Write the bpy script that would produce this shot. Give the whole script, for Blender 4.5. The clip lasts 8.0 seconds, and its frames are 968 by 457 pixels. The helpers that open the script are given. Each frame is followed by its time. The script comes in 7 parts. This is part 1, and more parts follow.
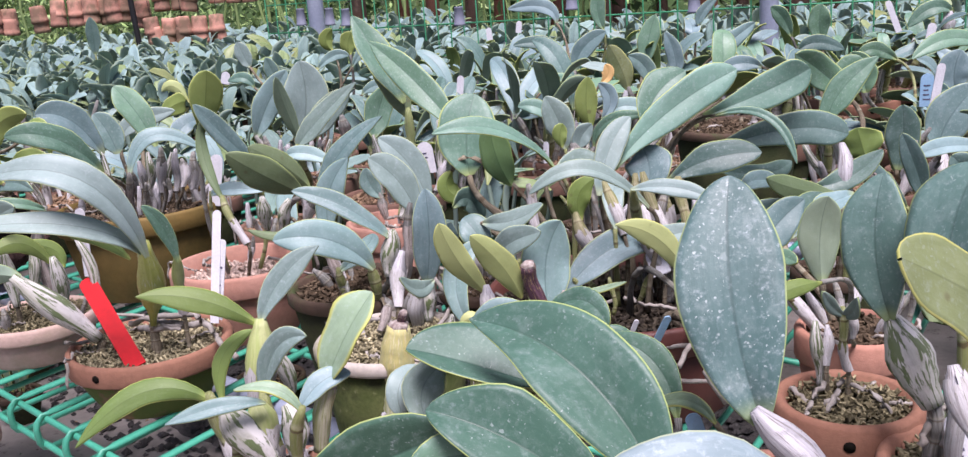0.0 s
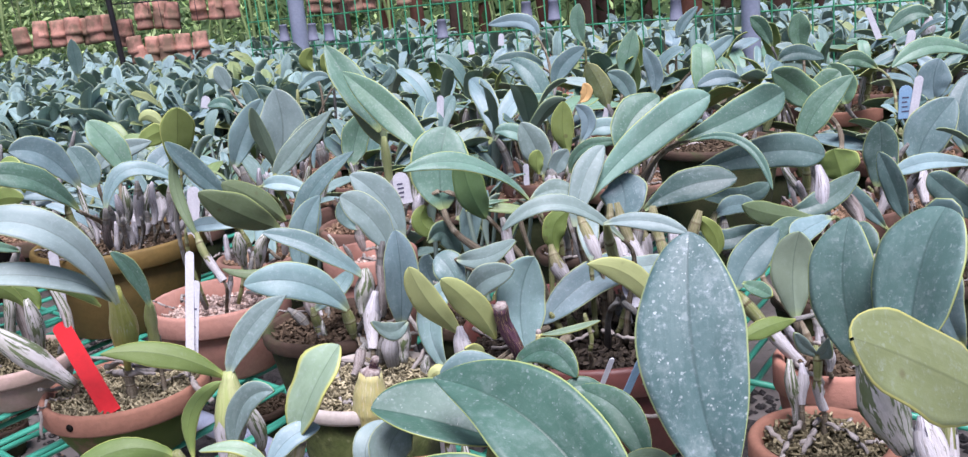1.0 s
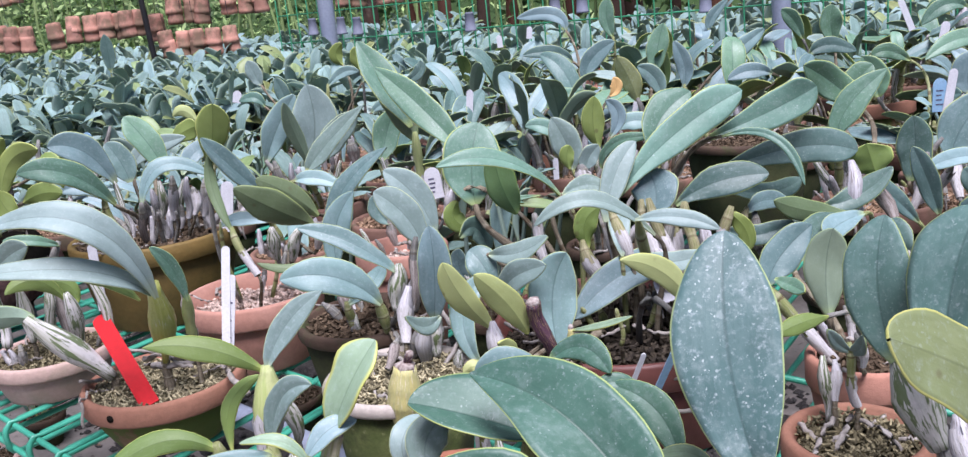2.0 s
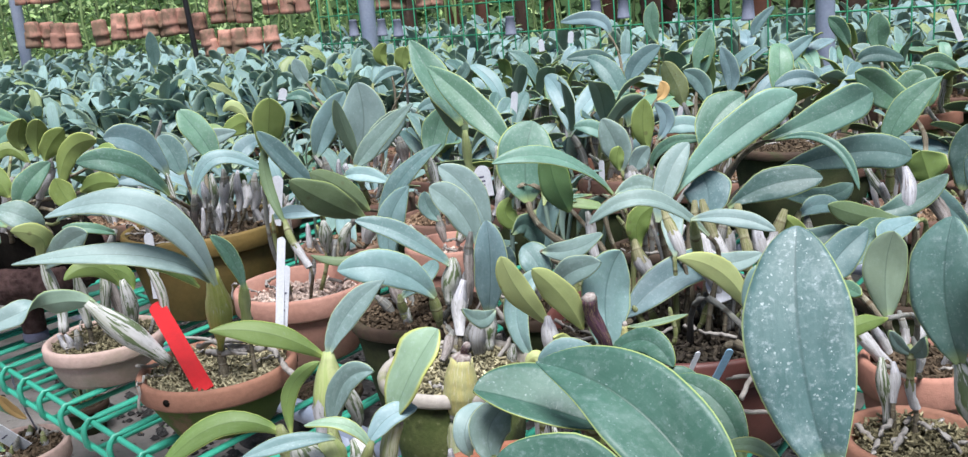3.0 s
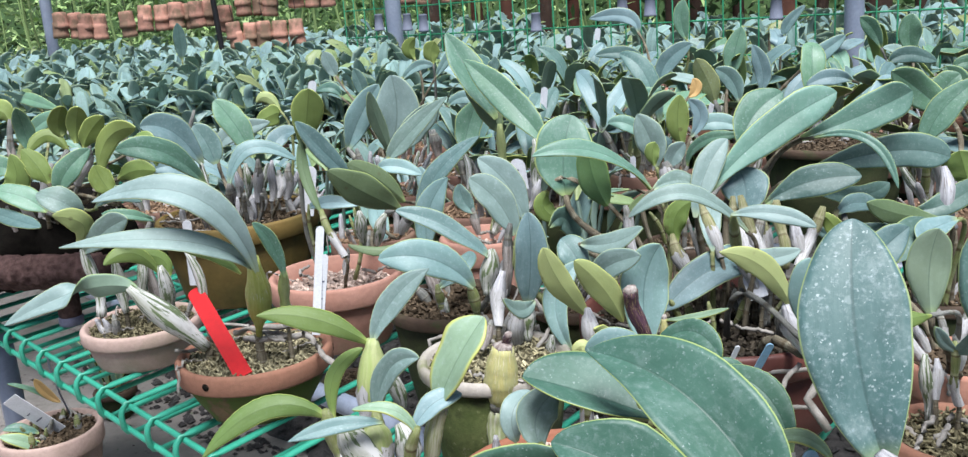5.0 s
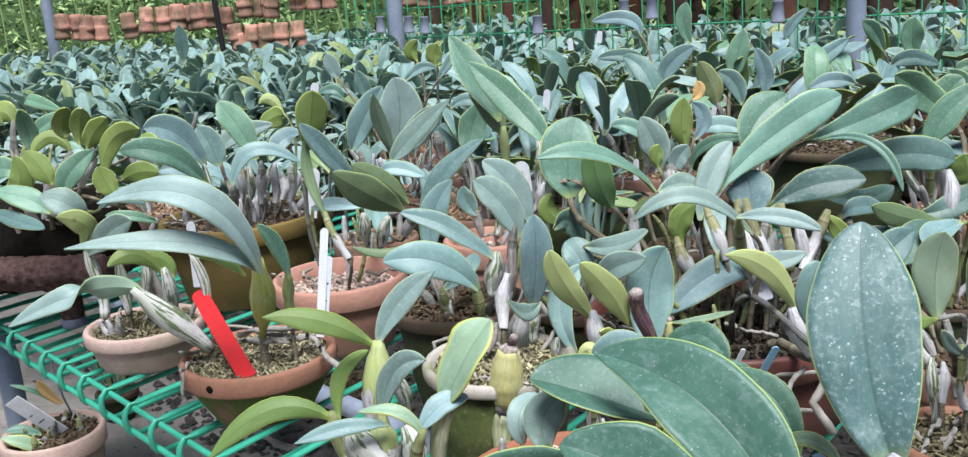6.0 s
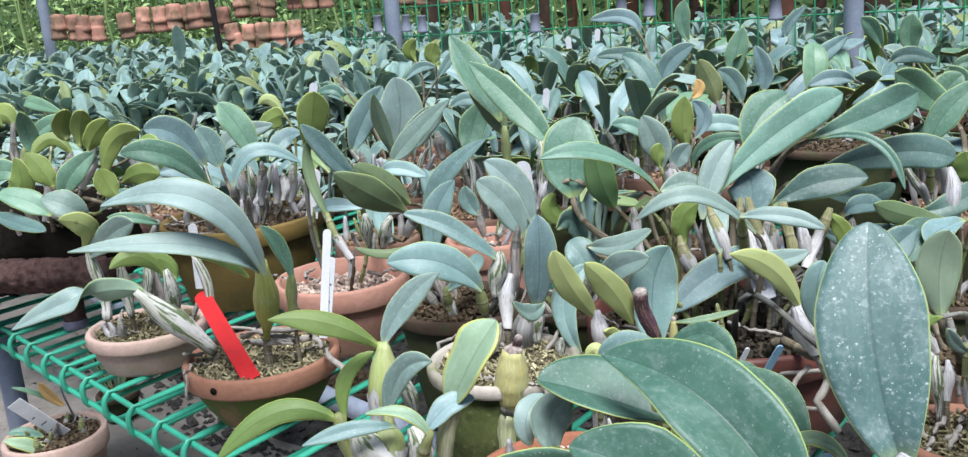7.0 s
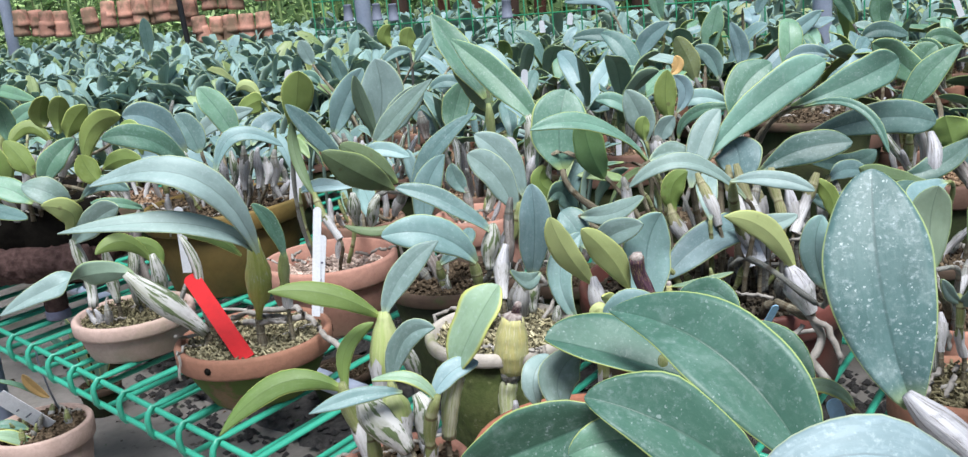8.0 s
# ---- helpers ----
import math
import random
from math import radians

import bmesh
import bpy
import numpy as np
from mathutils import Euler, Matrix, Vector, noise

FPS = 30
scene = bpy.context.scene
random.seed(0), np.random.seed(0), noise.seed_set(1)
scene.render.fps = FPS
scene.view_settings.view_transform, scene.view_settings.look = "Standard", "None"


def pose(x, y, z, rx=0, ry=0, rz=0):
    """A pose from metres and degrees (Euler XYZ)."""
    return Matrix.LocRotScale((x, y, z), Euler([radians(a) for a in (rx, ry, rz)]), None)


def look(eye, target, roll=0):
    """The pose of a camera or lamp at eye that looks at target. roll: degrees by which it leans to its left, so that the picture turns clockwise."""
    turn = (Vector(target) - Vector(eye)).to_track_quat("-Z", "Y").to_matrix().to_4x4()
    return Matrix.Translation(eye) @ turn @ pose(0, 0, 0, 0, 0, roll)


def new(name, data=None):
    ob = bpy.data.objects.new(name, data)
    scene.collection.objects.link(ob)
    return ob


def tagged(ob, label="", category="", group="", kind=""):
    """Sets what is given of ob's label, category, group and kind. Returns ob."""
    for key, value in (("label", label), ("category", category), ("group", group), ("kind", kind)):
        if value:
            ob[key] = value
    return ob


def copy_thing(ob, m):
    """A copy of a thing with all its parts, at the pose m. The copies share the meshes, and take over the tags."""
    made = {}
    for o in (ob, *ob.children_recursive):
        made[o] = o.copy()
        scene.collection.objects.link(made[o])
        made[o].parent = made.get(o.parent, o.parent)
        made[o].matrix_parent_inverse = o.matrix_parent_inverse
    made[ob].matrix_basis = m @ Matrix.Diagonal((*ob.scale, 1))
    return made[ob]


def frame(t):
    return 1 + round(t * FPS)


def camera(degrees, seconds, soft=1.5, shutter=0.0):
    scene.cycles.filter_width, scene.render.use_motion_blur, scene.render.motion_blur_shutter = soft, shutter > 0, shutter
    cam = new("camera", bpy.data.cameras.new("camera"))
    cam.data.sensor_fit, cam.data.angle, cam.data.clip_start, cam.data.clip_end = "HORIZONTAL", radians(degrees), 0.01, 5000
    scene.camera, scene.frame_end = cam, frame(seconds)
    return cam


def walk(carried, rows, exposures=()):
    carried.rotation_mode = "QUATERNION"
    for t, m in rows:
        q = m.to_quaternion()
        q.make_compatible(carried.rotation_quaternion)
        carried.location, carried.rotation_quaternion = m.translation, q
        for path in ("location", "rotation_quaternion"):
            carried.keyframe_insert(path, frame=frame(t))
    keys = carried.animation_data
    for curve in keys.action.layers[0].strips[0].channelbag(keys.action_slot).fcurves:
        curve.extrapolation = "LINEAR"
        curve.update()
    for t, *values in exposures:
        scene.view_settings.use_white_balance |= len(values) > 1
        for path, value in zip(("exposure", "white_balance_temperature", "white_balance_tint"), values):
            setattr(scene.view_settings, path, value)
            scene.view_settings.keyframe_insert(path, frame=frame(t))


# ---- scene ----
cam = camera(55.1, 8.0, soft=1.35)
PATH = [
    (0, (0.0509, 0.0232, 1.1796), (-0.0333, 1.9624, 0.6959), -4.14),
    (0.5, (0.0644, 0.0377, 1.1916), (0.0279, 1.9814, 0.7226), -3.19),
    (1, (0.0731, 0.0402, 1.2071), (0.0022, 1.9816, 0.7297), -5.63),
    (1.2, (0.0670, 0.0381, 1.2055), (-0.0513, 1.9742, 0.7193), -6.08),
    (2.3, (0.0685, 0.0335, 1.2166), (-0.0659, 1.9685, 0.7281), -6.09),
    (2.5, (0.0656, 0.0326, 1.2177), (-0.0796, 1.9687, 0.7347), -6.10),
    (3, (0.0422, 0.0192, 1.2092), (-0.1466, 1.9537, 0.7372), -5.04),
    (3.5, (0.0331, 0.0201, 1.2066), (-0.1564, 1.9500, 0.7197), -4.85),
    (4, (0.0288, 0.0189, 1.2008), (-0.1541, 1.9474, 0.7027), -4.34),
    (4.5, (0.0261, 0.0152, 1.2080), (-0.1734, 1.9440, 0.7187), -4.76),
    (4.7, (0.0231, 0.0091, 1.2074), (-0.1981, 1.9372, 0.7260), -4.37),
    (6, (0.0141, 0.0081, 1.2078), (-0.2086, 1.9386, 0.7374), -4.17),
    (6.5, (0.0149, 0.0120, 1.2036), (-0.1893, 1.9421, 0.7224), -4.06),
    (7, (0.0082, 0.0072, 1.2111), (-0.2087, 1.9375, 0.7355), -4.47),
    (7.5, (0.0079, 0.0130, 1.2039), (-0.1643, 1.9461, 0.7222), -3.83),
    (8, (-0.0156, -0.0024, 1.1935), (-0.1704, 1.9282, 0.6970), -5.42),
]
walk(cam, [(t, look(eye, target, roll)) for t, eye, target, roll in PATH], [(0, 0.88, 6450, 31), (0.5, 0.88, 6150, 30), (1.0, 0.87, 6100, 29), (2.5, 0.88, 6120, 21), (3.0, 0.87, 6200, 13), (3.5, 0.86, 6200, 9.5), (4.5, 0.87, 6180, 11.5), (6.0, 0.87, 6220, 10), (8.0, 0.87, 6200, 10)])

# ---- world, sun and exposure ----
world = bpy.data.worlds.new("overcast_sky")
scene.world = world
world.use_nodes = True
wn = world.node_tree
sky = wn.nodes.new("ShaderNodeTexSky")
sky.sky_type = "NISHITA"
sky.sun_disc = False
sky.sun_elevation, sky.sun_rotation = radians(67), radians(195)
sky.air_density, sky.dust_density, sky.ozone_density = 1.0, 2.2, 1.3
wn.links.new(sky.outputs["Color"], wn.nodes["Background"].inputs["Color"])
wn.nodes["Background"].inputs["Strength"].default_value = 0.05
sun = new("sun", bpy.data.lights.new("sun", "SUN"))
sun.data.energy, sun.data.angle, sun.data.color = 3.85, radians(31), (1.0, 0.985, 0.965)
sun.matrix_world = look((0.45, -0.7, 5.0), (0, 1, 0.8))
scene.view_settings.exposure = 0.93


# ---- materials ----
MATS = {}


def nodes_of(name, rough=0.6, spec=0.4):
    m = bpy.data.materials.new(name)
    m.use_nodes = True
    b = m.node_tree.nodes["Principled BSDF"]
    b.inputs["Roughness"].default_value = rough
    b.inputs["Specular IOR Level"].default_value = spec
    MATS[name] = m
    return m, m.node_tree.nodes, m.node_tree.links, b


def mixer(n, l, fac, a, b, mode="MIX"):
    x = n.new("ShaderNodeMix")
    x.data_type, x.blend_type = "RGBA", mode
    for k, v in ((0, fac), (6, a), (7, b)):
        if isinstance(v, (int, float)):
            x.inputs[k].default_value = v
        elif isinstance(v, tuple):
            x.inputs[k].default_value = (*v, 1)
        else:
            l.new(v, x.inputs[k])
    return x.outputs[2]


def ramp(n, l, src, lo, hi):
    r = n.new("ShaderNodeMapRange")
    r.interpolation_type = "SMOOTHSTEP"
    r.inputs[1].default_value, r.inputs[2].default_value = lo, hi
    l.new(src, r.inputs[0])
    return r.outputs[0]


def calc(n, l, op, a, b=0.0):
    x = n.new("ShaderNodeMath")
    x.operation = op
    for k, v in enumerate((a, b)):
        if isinstance(v, (int, float)):
            x.inputs[k].default_value = v
        else:
            l.new(v, x.inputs[k])
    return x.outputs[0]


def grain(n, l, scale, detail=4, rough=0.6, vec=None):
    x = n.new("ShaderNodeTexNoise")
    x.inputs["Scale"].default_value, x.inputs["Detail"].default_value, x.inputs["Roughness"].default_value = scale, detail, rough
    l.new(vec or n.new("ShaderNodeTexCoord").outputs["Object"], x.inputs["Vector"])
    return x.outputs["Fac"]


def bump(n, l, b, height, strength, distance):
    x = n.new("ShaderNodeBump")
    x.inputs["Strength"].default_value, x.inputs["Distance"].default_value = strength, distance
    l.new(height, x.inputs["Height"])
    l.new(x.outputs[0], b.inputs["Normal"])


def leaf_material(name, a, b2, edge, rough=0.42, spots=0.0, bloom=0.3, island=False, veins=0.07, shift=1.0, rim=(0.466, 0.487), specks=0.0):
    """Waxy leaf: two tones, a lighter margin, a fine midrib darkened like a shaded crease and lengthwise veins, pale
    bloom and water marks.
    """
    m, n, l, b = nodes_of(name, rough + 0.06, 0.38)
    uv = n.new("ShaderNodeSeparateXYZ")
    l.new(n.new("ShaderNodeUVMap").outputs[0], uv.inputs[0])
    across = calc(n, l, "ABSOLUTE", calc(n, l, "SUBTRACT", uv.outputs[0], 0.5))
    rnd = n.new("ShaderNodeNewGeometry").outputs["Random Per Island"] if island else n.new("ShaderNodeObjectInfo").outputs["Random"]
    col = mixer(n, l, rnd, a, b2)
    tone = n.new("ShaderNodeHueSaturation")
    l.new(col, tone.inputs["Color"])
    odd = n.new("ShaderNodeTexWhiteNoise")
    odd.noise_dimensions = "1D"
    l.new(rnd, odd.inputs["W"])
    l.new(calc(n, l, "ADD", calc(n, l, "MULTIPLY", odd.outputs["Value"], -0.075 * shift), 0.5 + 0.02 * shift), tone.inputs["Hue"])
    l.new(calc(n, l, "ADD", calc(n, l, "MULTIPLY", rnd, 0.4 * shift), 1 - 0.2 * shift), tone.inputs["Value"])
    col = tone.outputs[0]
    blot = grain(n, l, 22, 5)
    col = mixer(n, l, calc(n, l, "MULTIPLY", ramp(n, l, blot, 0.35, 0.75), 0.45), col, tuple(0.62 * c for c in a))
    wave = n.new("ShaderNodeTexNoise")
    wave.inputs["Scale"].default_value, wave.inputs["Detail"].default_value = 1.0, 2
    stretch = n.new("ShaderNodeMapping")
    stretch.inputs["Scale"].default_value = (38, 2.2, 1)
    l.new(n.new("ShaderNodeUVMap").outputs[0], stretch.inputs[0])
    l.new(stretch.outputs[0], wave.inputs["Vector"])
    col = mixer(n, l, calc(n, l, "MULTIPLY", ramp(n, l, wave.outputs["Fac"], 0.4, 0.7), veins), col, tuple(1.35 * c + 0.01 for c in a))
    dust = ramp(n, l, grain(n, l, 260, 3, 0.7), 0.5, 0.8)
    col = mixer(n, l, calc(n, l, "MULTIPLY", dust, bloom), col, (0.42, 0.5, 0.52))
    stretch2 = n.new("ShaderNodeMapping")
    stretch2.inputs["Scale"].default_value = (4, 3, 1)
    l.new(n.new("ShaderNodeUVMap").outputs[0], stretch2.inputs[0])
    shifted = n.new("ShaderNodeVectorMath")
    l.new(stretch2.outputs[0], shifted.inputs[0])
    l.new(rnd, shifted.inputs[1])
    film = ramp(n, l, grain(n, l, 1.5, 6, 0.68, shifted.outputs[0]), 0.47, 0.6)
    col = mixer(n, l, calc(n, l, "MULTIPLY", film, 0.08 + 0.42 * bloom), col, tuple(1.15 * c + 0.045 for c in b2))
    wear = ramp(n, l, grain(n, l, 34, 6, 0.75), 0.62, 0.68)
    col = mixer(n, l, calc(n, l, "MULTIPLY", wear, 0.18), col, tuple(0.45 * c for c in a))
    if spots:
        warp = n.new("ShaderNodeTexNoise")
        warp.inputs["Scale"].default_value = 160
        l.new(n.new("ShaderNodeTexCoord").outputs["Object"], warp.inputs["Vector"])
        push = n.new("ShaderNodeVectorMath")
        push.operation = "MULTIPLY_ADD"
        l.new(warp.outputs["Color"], push.inputs[0])
        push.inputs[1].default_value = (0.006, 0.006, 0.006)
        l.new(n.new("ShaderNodeTexCoord").outputs["Object"], push.inputs[2])
        total = None
        for scale, size, share, few in ((420, 0.34, 0.7, 0.3), (230, 0.27, 0.8, 0.45), (140, 0.2, 0.75, 0.68), (70, 0.24, 0.3, 0.66)):
            v = n.new("ShaderNodeTexVoronoi")
            v.inputs["Scale"].default_value = scale
            l.new(push.outputs[0], v.inputs["Vector"])
            cell = n.new("ShaderNodeSeparateColor")
            l.new(v.outputs["Color"], cell.inputs[0])
            dots = ramp(n, l, calc(n, l, "SUBTRACT", calc(n, l, "MULTIPLY", cell.outputs[1], size), v.outputs["Distance"]), 0.0, 0.09)
            dots = calc(n, l, "MULTIPLY", dots, ramp(n, l, cell.outputs[0], few, few + 0.3))
            dots = calc(n, l, "MULTIPLY", dots, ramp(n, l, grain(n, l, 38, 4), 0.36, 0.56))
            dots = calc(n, l, "MULTIPLY", dots, share * min(1.0, 1.5 * spots))
            total = dots if total is None else calc(n, l, "MAXIMUM", total, dots)
        haze = calc(n, l, "MULTIPLY", ramp(n, l, grain(n, l, 55, 6, 0.75), 0.48, 0.7), 0.35 * spots)
        total = calc(n, l, "MAXIMUM", total, haze)
        col = mixer(n, l, total, col, (0.5, 0.58, 0.58))
        b.inputs["Roughness"].default_value = rough + 0.05
    if specks:
        sv = n.new("ShaderNodeTexVoronoi")
        sv.inputs["Scale"].default_value = 70
        l.new(n.new("ShaderNodeTexCoord").outputs["Object"], sv.inputs["Vector"])
        sc = n.new("ShaderNodeSeparateColor")
        l.new(sv.outputs["Color"], sc.inputs[0])
        mark = ramp(n, l, calc(n, l, "SUBTRACT", calc(n, l, "MULTIPLY", sc.outputs[1], 0.3), sv.outputs["Distance"]), 0.0, 0.12)
        mark = calc(n, l, "MULTIPLY", mark, ramp(n, l, sc.outputs[0], 0.55, 0.7))
        col = mixer(n, l, calc(n, l, "MULTIPLY", mark, specks), col, (0.09, 0.07, 0.035))
    # Midrib line; its darkness paints in the shade of the leaf fold.
    rib_shade = calc(n, l, "SUBTRACT", 1.0, ramp(n, l, across, 0.004, 0.026))
    col = mixer(n, l, calc(n, l, "MULTIPLY", rib_shade, 0.55), col, tuple(0.55 * c for c in a))
    margin = ramp(n, l, across, *rim)
    col = mixer(n, l, calc(n, l, "MULTIPLY", margin, 0.85), col, edge)
    foot = calc(n, l, "SUBTRACT", 1.0, ramp(n, l, uv.outputs[1], 0.0, 0.12))
    col = mixer(n, l, calc(n, l, "MULTIPLY", foot, 0.6), col, edge)
    l.new(col, b.inputs["Base Color"])
    bump(n, l, b, mixer(n, l, 0.8, wave.outputs["Fac"], grain(n, l, 130, 5, 0.65)), 0.2, 0.0016)


def streak_material(name, a, b2, line, lines=0.5, rough=0.6, spec=0.35, rnd=0.0, wide=(9, 1.1), at=(0.56, 0.64), dirt=0.5, rings=0.0):
    """Papery or fleshy stem: streaks and dark veins along its length, joints round it, blotches, fine relief."""
    m, n, l, b = nodes_of(name, rough, spec)
    st = n.new("ShaderNodeMapping")
    st.inputs["Scale"].default_value = (*wide, 1)
    l.new(n.new("ShaderNodeUVMap").outputs[0], st.inputs[0])
    shift = n.new("ShaderNodeVectorMath")
    l.new(st.outputs[0], shift.inputs[0])
    l.new(n.new("ShaderNodeObjectInfo").outputs["Random"], shift.inputs[1])
    long = grain(n, l, 1.6, 4, 0.6, shift.outputs[0])
    veins = grain(n, l, 4.5, 4, 0.6, shift.outputs[0])
    col = mixer(n, l, ramp(n, l, long, 0.35, 0.65), a, b2)
    col = mixer(n, l, calc(n, l, "MULTIPLY", ramp(n, l, veins, *at), lines), col, line)
    col = mixer(n, l, calc(n, l, "MULTIPLY", ramp(n, l, grain(n, l, 140, 4, 0.7), 0.5, 0.75), dirt), col, tuple(0.5 * c for c in b2))
    if rings:
        uv = n.new("ShaderNodeSeparateXYZ")
        l.new(n.new("ShaderNodeUVMap").outputs[0], uv.inputs[0])
        wob = calc(n, l, "MULTIPLY", grain(n, l, 90, 2), 0.05)
        step = calc(n, l, "FRACT", calc(n, l, "MULTIPLY", calc(n, l, "ADD", uv.outputs[1], wob), 3.2))
        joint = calc(n, l, "SUBTRACT", 1.0, ramp(n, l, calc(n, l, "ABSOLUTE", calc(n, l, "SUBTRACT", step, 0.6)), 0.02, 0.06))
        col = mixer(n, l, calc(n, l, "MULTIPLY", joint, rings), col, (0.09, 0.06, 0.03))
        pale = ramp(n, l, calc(n, l, "SUBTRACT", step, 0.66), 0.0, 0.02)
        col = mixer(n, l, calc(n, l, "MULTIPLY", calc(n, l, "MULTIPLY", pale, calc(n, l, "SUBTRACT", 1.0, ramp(n, l, step, 0.72, 0.86))), 0.4 * rings), col, (0.5, 0.48, 0.36))
    if rnd:
        hsv = n.new("ShaderNodeHueSaturation")
        l.new(col, hsv.inputs["Color"])
        l.new(calc(n, l, "ADD", calc(n, l, "MULTIPLY", n.new("ShaderNodeObjectInfo").outputs["Random"], 2 * rnd), 1 - rnd), hsv.inputs["Value"])
        col = hsv.outputs[0]
    l.new(col, b.inputs["Base Color"])
    bump(n, l, b, mixer(n, l, 0.5, long, veins), 0.5, 0.003)


def rough_material(name, a, b2, scale=30, rough=0.8, spec=0.3, stain=None, stain_at=(0.5, 0.7), relief=0.4, depth=0.003, rnd=0.0, island=False, speck=None):
    """Mineral or woody surface: two tones at two scales, an optional stain and fine relief."""
    m, n, l, b = nodes_of(name, rough, spec)
    big, fine = grain(n, l, scale, 5), grain(n, l, scale * 9, 4, 0.7)
    col = mixer(n, l, ramp(n, l, big, 0.3, 0.7), a, b2)
    col = mixer(n, l, calc(n, l, "MULTIPLY", ramp(n, l, fine, 0.35, 0.75), 0.4), col, tuple(0.55 * c for c in a))
    if speck:
        col = mixer(n, l, calc(n, l, "MULTIPLY", ramp(n, l, grain(n, l, scale * 4, 3, 0.8), 0.6, 0.7), 0.7), col, speck)
    if stain:
        col = mixer(n, l, calc(n, l, "MULTIPLY", ramp(n, l, grain(n, l, scale * 0.6, 6, 0.65), *stain_at), 0.9), col, stain)
    if rnd:
        info = n.new("ShaderNodeNewGeometry").outputs["Random Per Island"] if island else n.new("ShaderNodeObjectInfo").outputs["Random"]
        hsv = n.new("ShaderNodeHueSaturation")
        l.new(col, hsv.inputs["Color"])
        l.new(calc(n, l, "ADD", calc(n, l, "MULTIPLY", info, 2 * rnd), 1 - rnd), hsv.inputs["Value"])
        col = hsv.outputs[0]
    l.new(col, b.inputs["Base Color"])
    bump(n, l, b, mixer(n, l, 0.6, big, fine), relief, depth)


LIME = (0.36, 0.42, 0.11)
leaf_material("leaf_blue", (0.115, 0.206, 0.202), (0.174, 0.266, 0.282), (0.38, 0.45, 0.2), bloom=0.28, spots=0.2)
leaf_material("leaf_pale", (0.165, 0.248, 0.223), (0.216, 0.298, 0.284), (0.4, 0.47, 0.27), rough=0.45, bloom=0.32, shift=0.6)
leaf_material("leaf_green", (0.088, 0.19, 0.136), (0.128, 0.242, 0.182), (0.4, 0.47, 0.16), bloom=0.25, spots=0.25)
leaf_material("leaf_dark", (0.062, 0.125, 0.11), (0.085, 0.15, 0.145), (0.3, 0.37, 0.13), bloom=0.2, spots=0.2)
leaf_material("leaf_deep", (0.042, 0.11, 0.076), (0.055, 0.13, 0.094), (0.33, 0.42, 0.14), rough=0.42, bloom=0.2, spots=0.3, shift=0.3, rim=(0.478, 0.492))
leaf_material("leaf_yellow", (0.2, 0.31, 0.19), (0.235, 0.345, 0.235), (0.5, 0.52, 0.12), bloom=0.3, shift=0.2, rim=(0.38, 0.49))
leaf_material("leaf_frost", (0.2, 0.275, 0.3), (0.24, 0.32, 0.35), (0.4, 0.47, 0.3), rough=0.5, bloom=0.6, spots=0.2, shift=0.2)
leaf_material("leaf_teal", (0.08, 0.165, 0.145), (0.1, 0.185, 0.165), (0.36, 0.44, 0.17), rough=0.44, bloom=0.3, spots=0.25, shift=0.3, rim=(0.478, 0.492))
# High bloom here also paints in the pale gloss on the speckled leaf.
leaf_material("leaf_spotted", (0.068, 0.135, 0.13), (0.068, 0.135, 0.13), (0.34, 0.43, 0.17), bloom=0.5, spots=0.55, shift=0.0, rim=(0.478, 0.492))
leaf_material("under_green", (0.11, 0.175, 0.042), (0.136, 0.208, 0.058), LIME, rough=0.5, bloom=0.05, shift=0.35)
leaf_material("under_olive", (0.145, 0.22, 0.052), (0.195, 0.275, 0.08), (0.45, 0.5, 0.15), rough=0.5, bloom=0.05, shift=0.4, specks=0.5)
leaf_material("under_blue", (0.15, 0.228, 0.16), (0.19, 0.268, 0.19), (0.28, 0.37, 0.16), rough=0.5, bloom=0.1)
leaf_material("under_forest", (0.075, 0.19, 0.07), (0.09, 0.21, 0.085), (0.2, 0.3, 0.08), rough=0.5, bloom=0.05)
leaf_material("under_dark", (0.1, 0.15, 0.07), (0.12, 0.175, 0.088), (0.26, 0.33, 0.11), rough=0.5, bloom=0.08, shift=0.35, specks=0.5)
leaf_material("under_lemon", (0.17, 0.21, 0.09), (0.18, 0.22, 0.1), (0.42, 0.43, 0.13), rough=0.5, bloom=0.2, spots=0.15, shift=0.35, specks=0.75)
leaf_material("under_orange", (0.62, 0.4, 0.16), (0.6, 0.38, 0.15), (0.5, 0.36, 0.14), rough=0.6, bloom=0.05, shift=0.0)
leaf_material("under_yellow", (0.3, 0.36, 0.135), (0.34, 0.4, 0.17), (0.45, 0.47, 0.12), rough=0.5, bloom=0.04, shift=0.35, specks=0.5)
leaf_material("far_leaf", (0.13, 0.225, 0.212), (0.195, 0.3, 0.305), (0.25, 0.34, 0.18), rough=0.6, bloom=0.15, island=True)
# Undersides lightened: haze and lifted shade of far rows put into the colour.
leaf_material("far_under_haze", (0.22, 0.32, 0.275), (0.27, 0.37, 0.325), (0.27, 0.34, 0.18), rough=0.55, bloom=0.1, island=True)
leaf_material("far_leaf_green", (0.16, 0.22, 0.07), (0.19, 0.27, 0.13), (0.3, 0.36, 0.12), bloom=0.15, island=True)

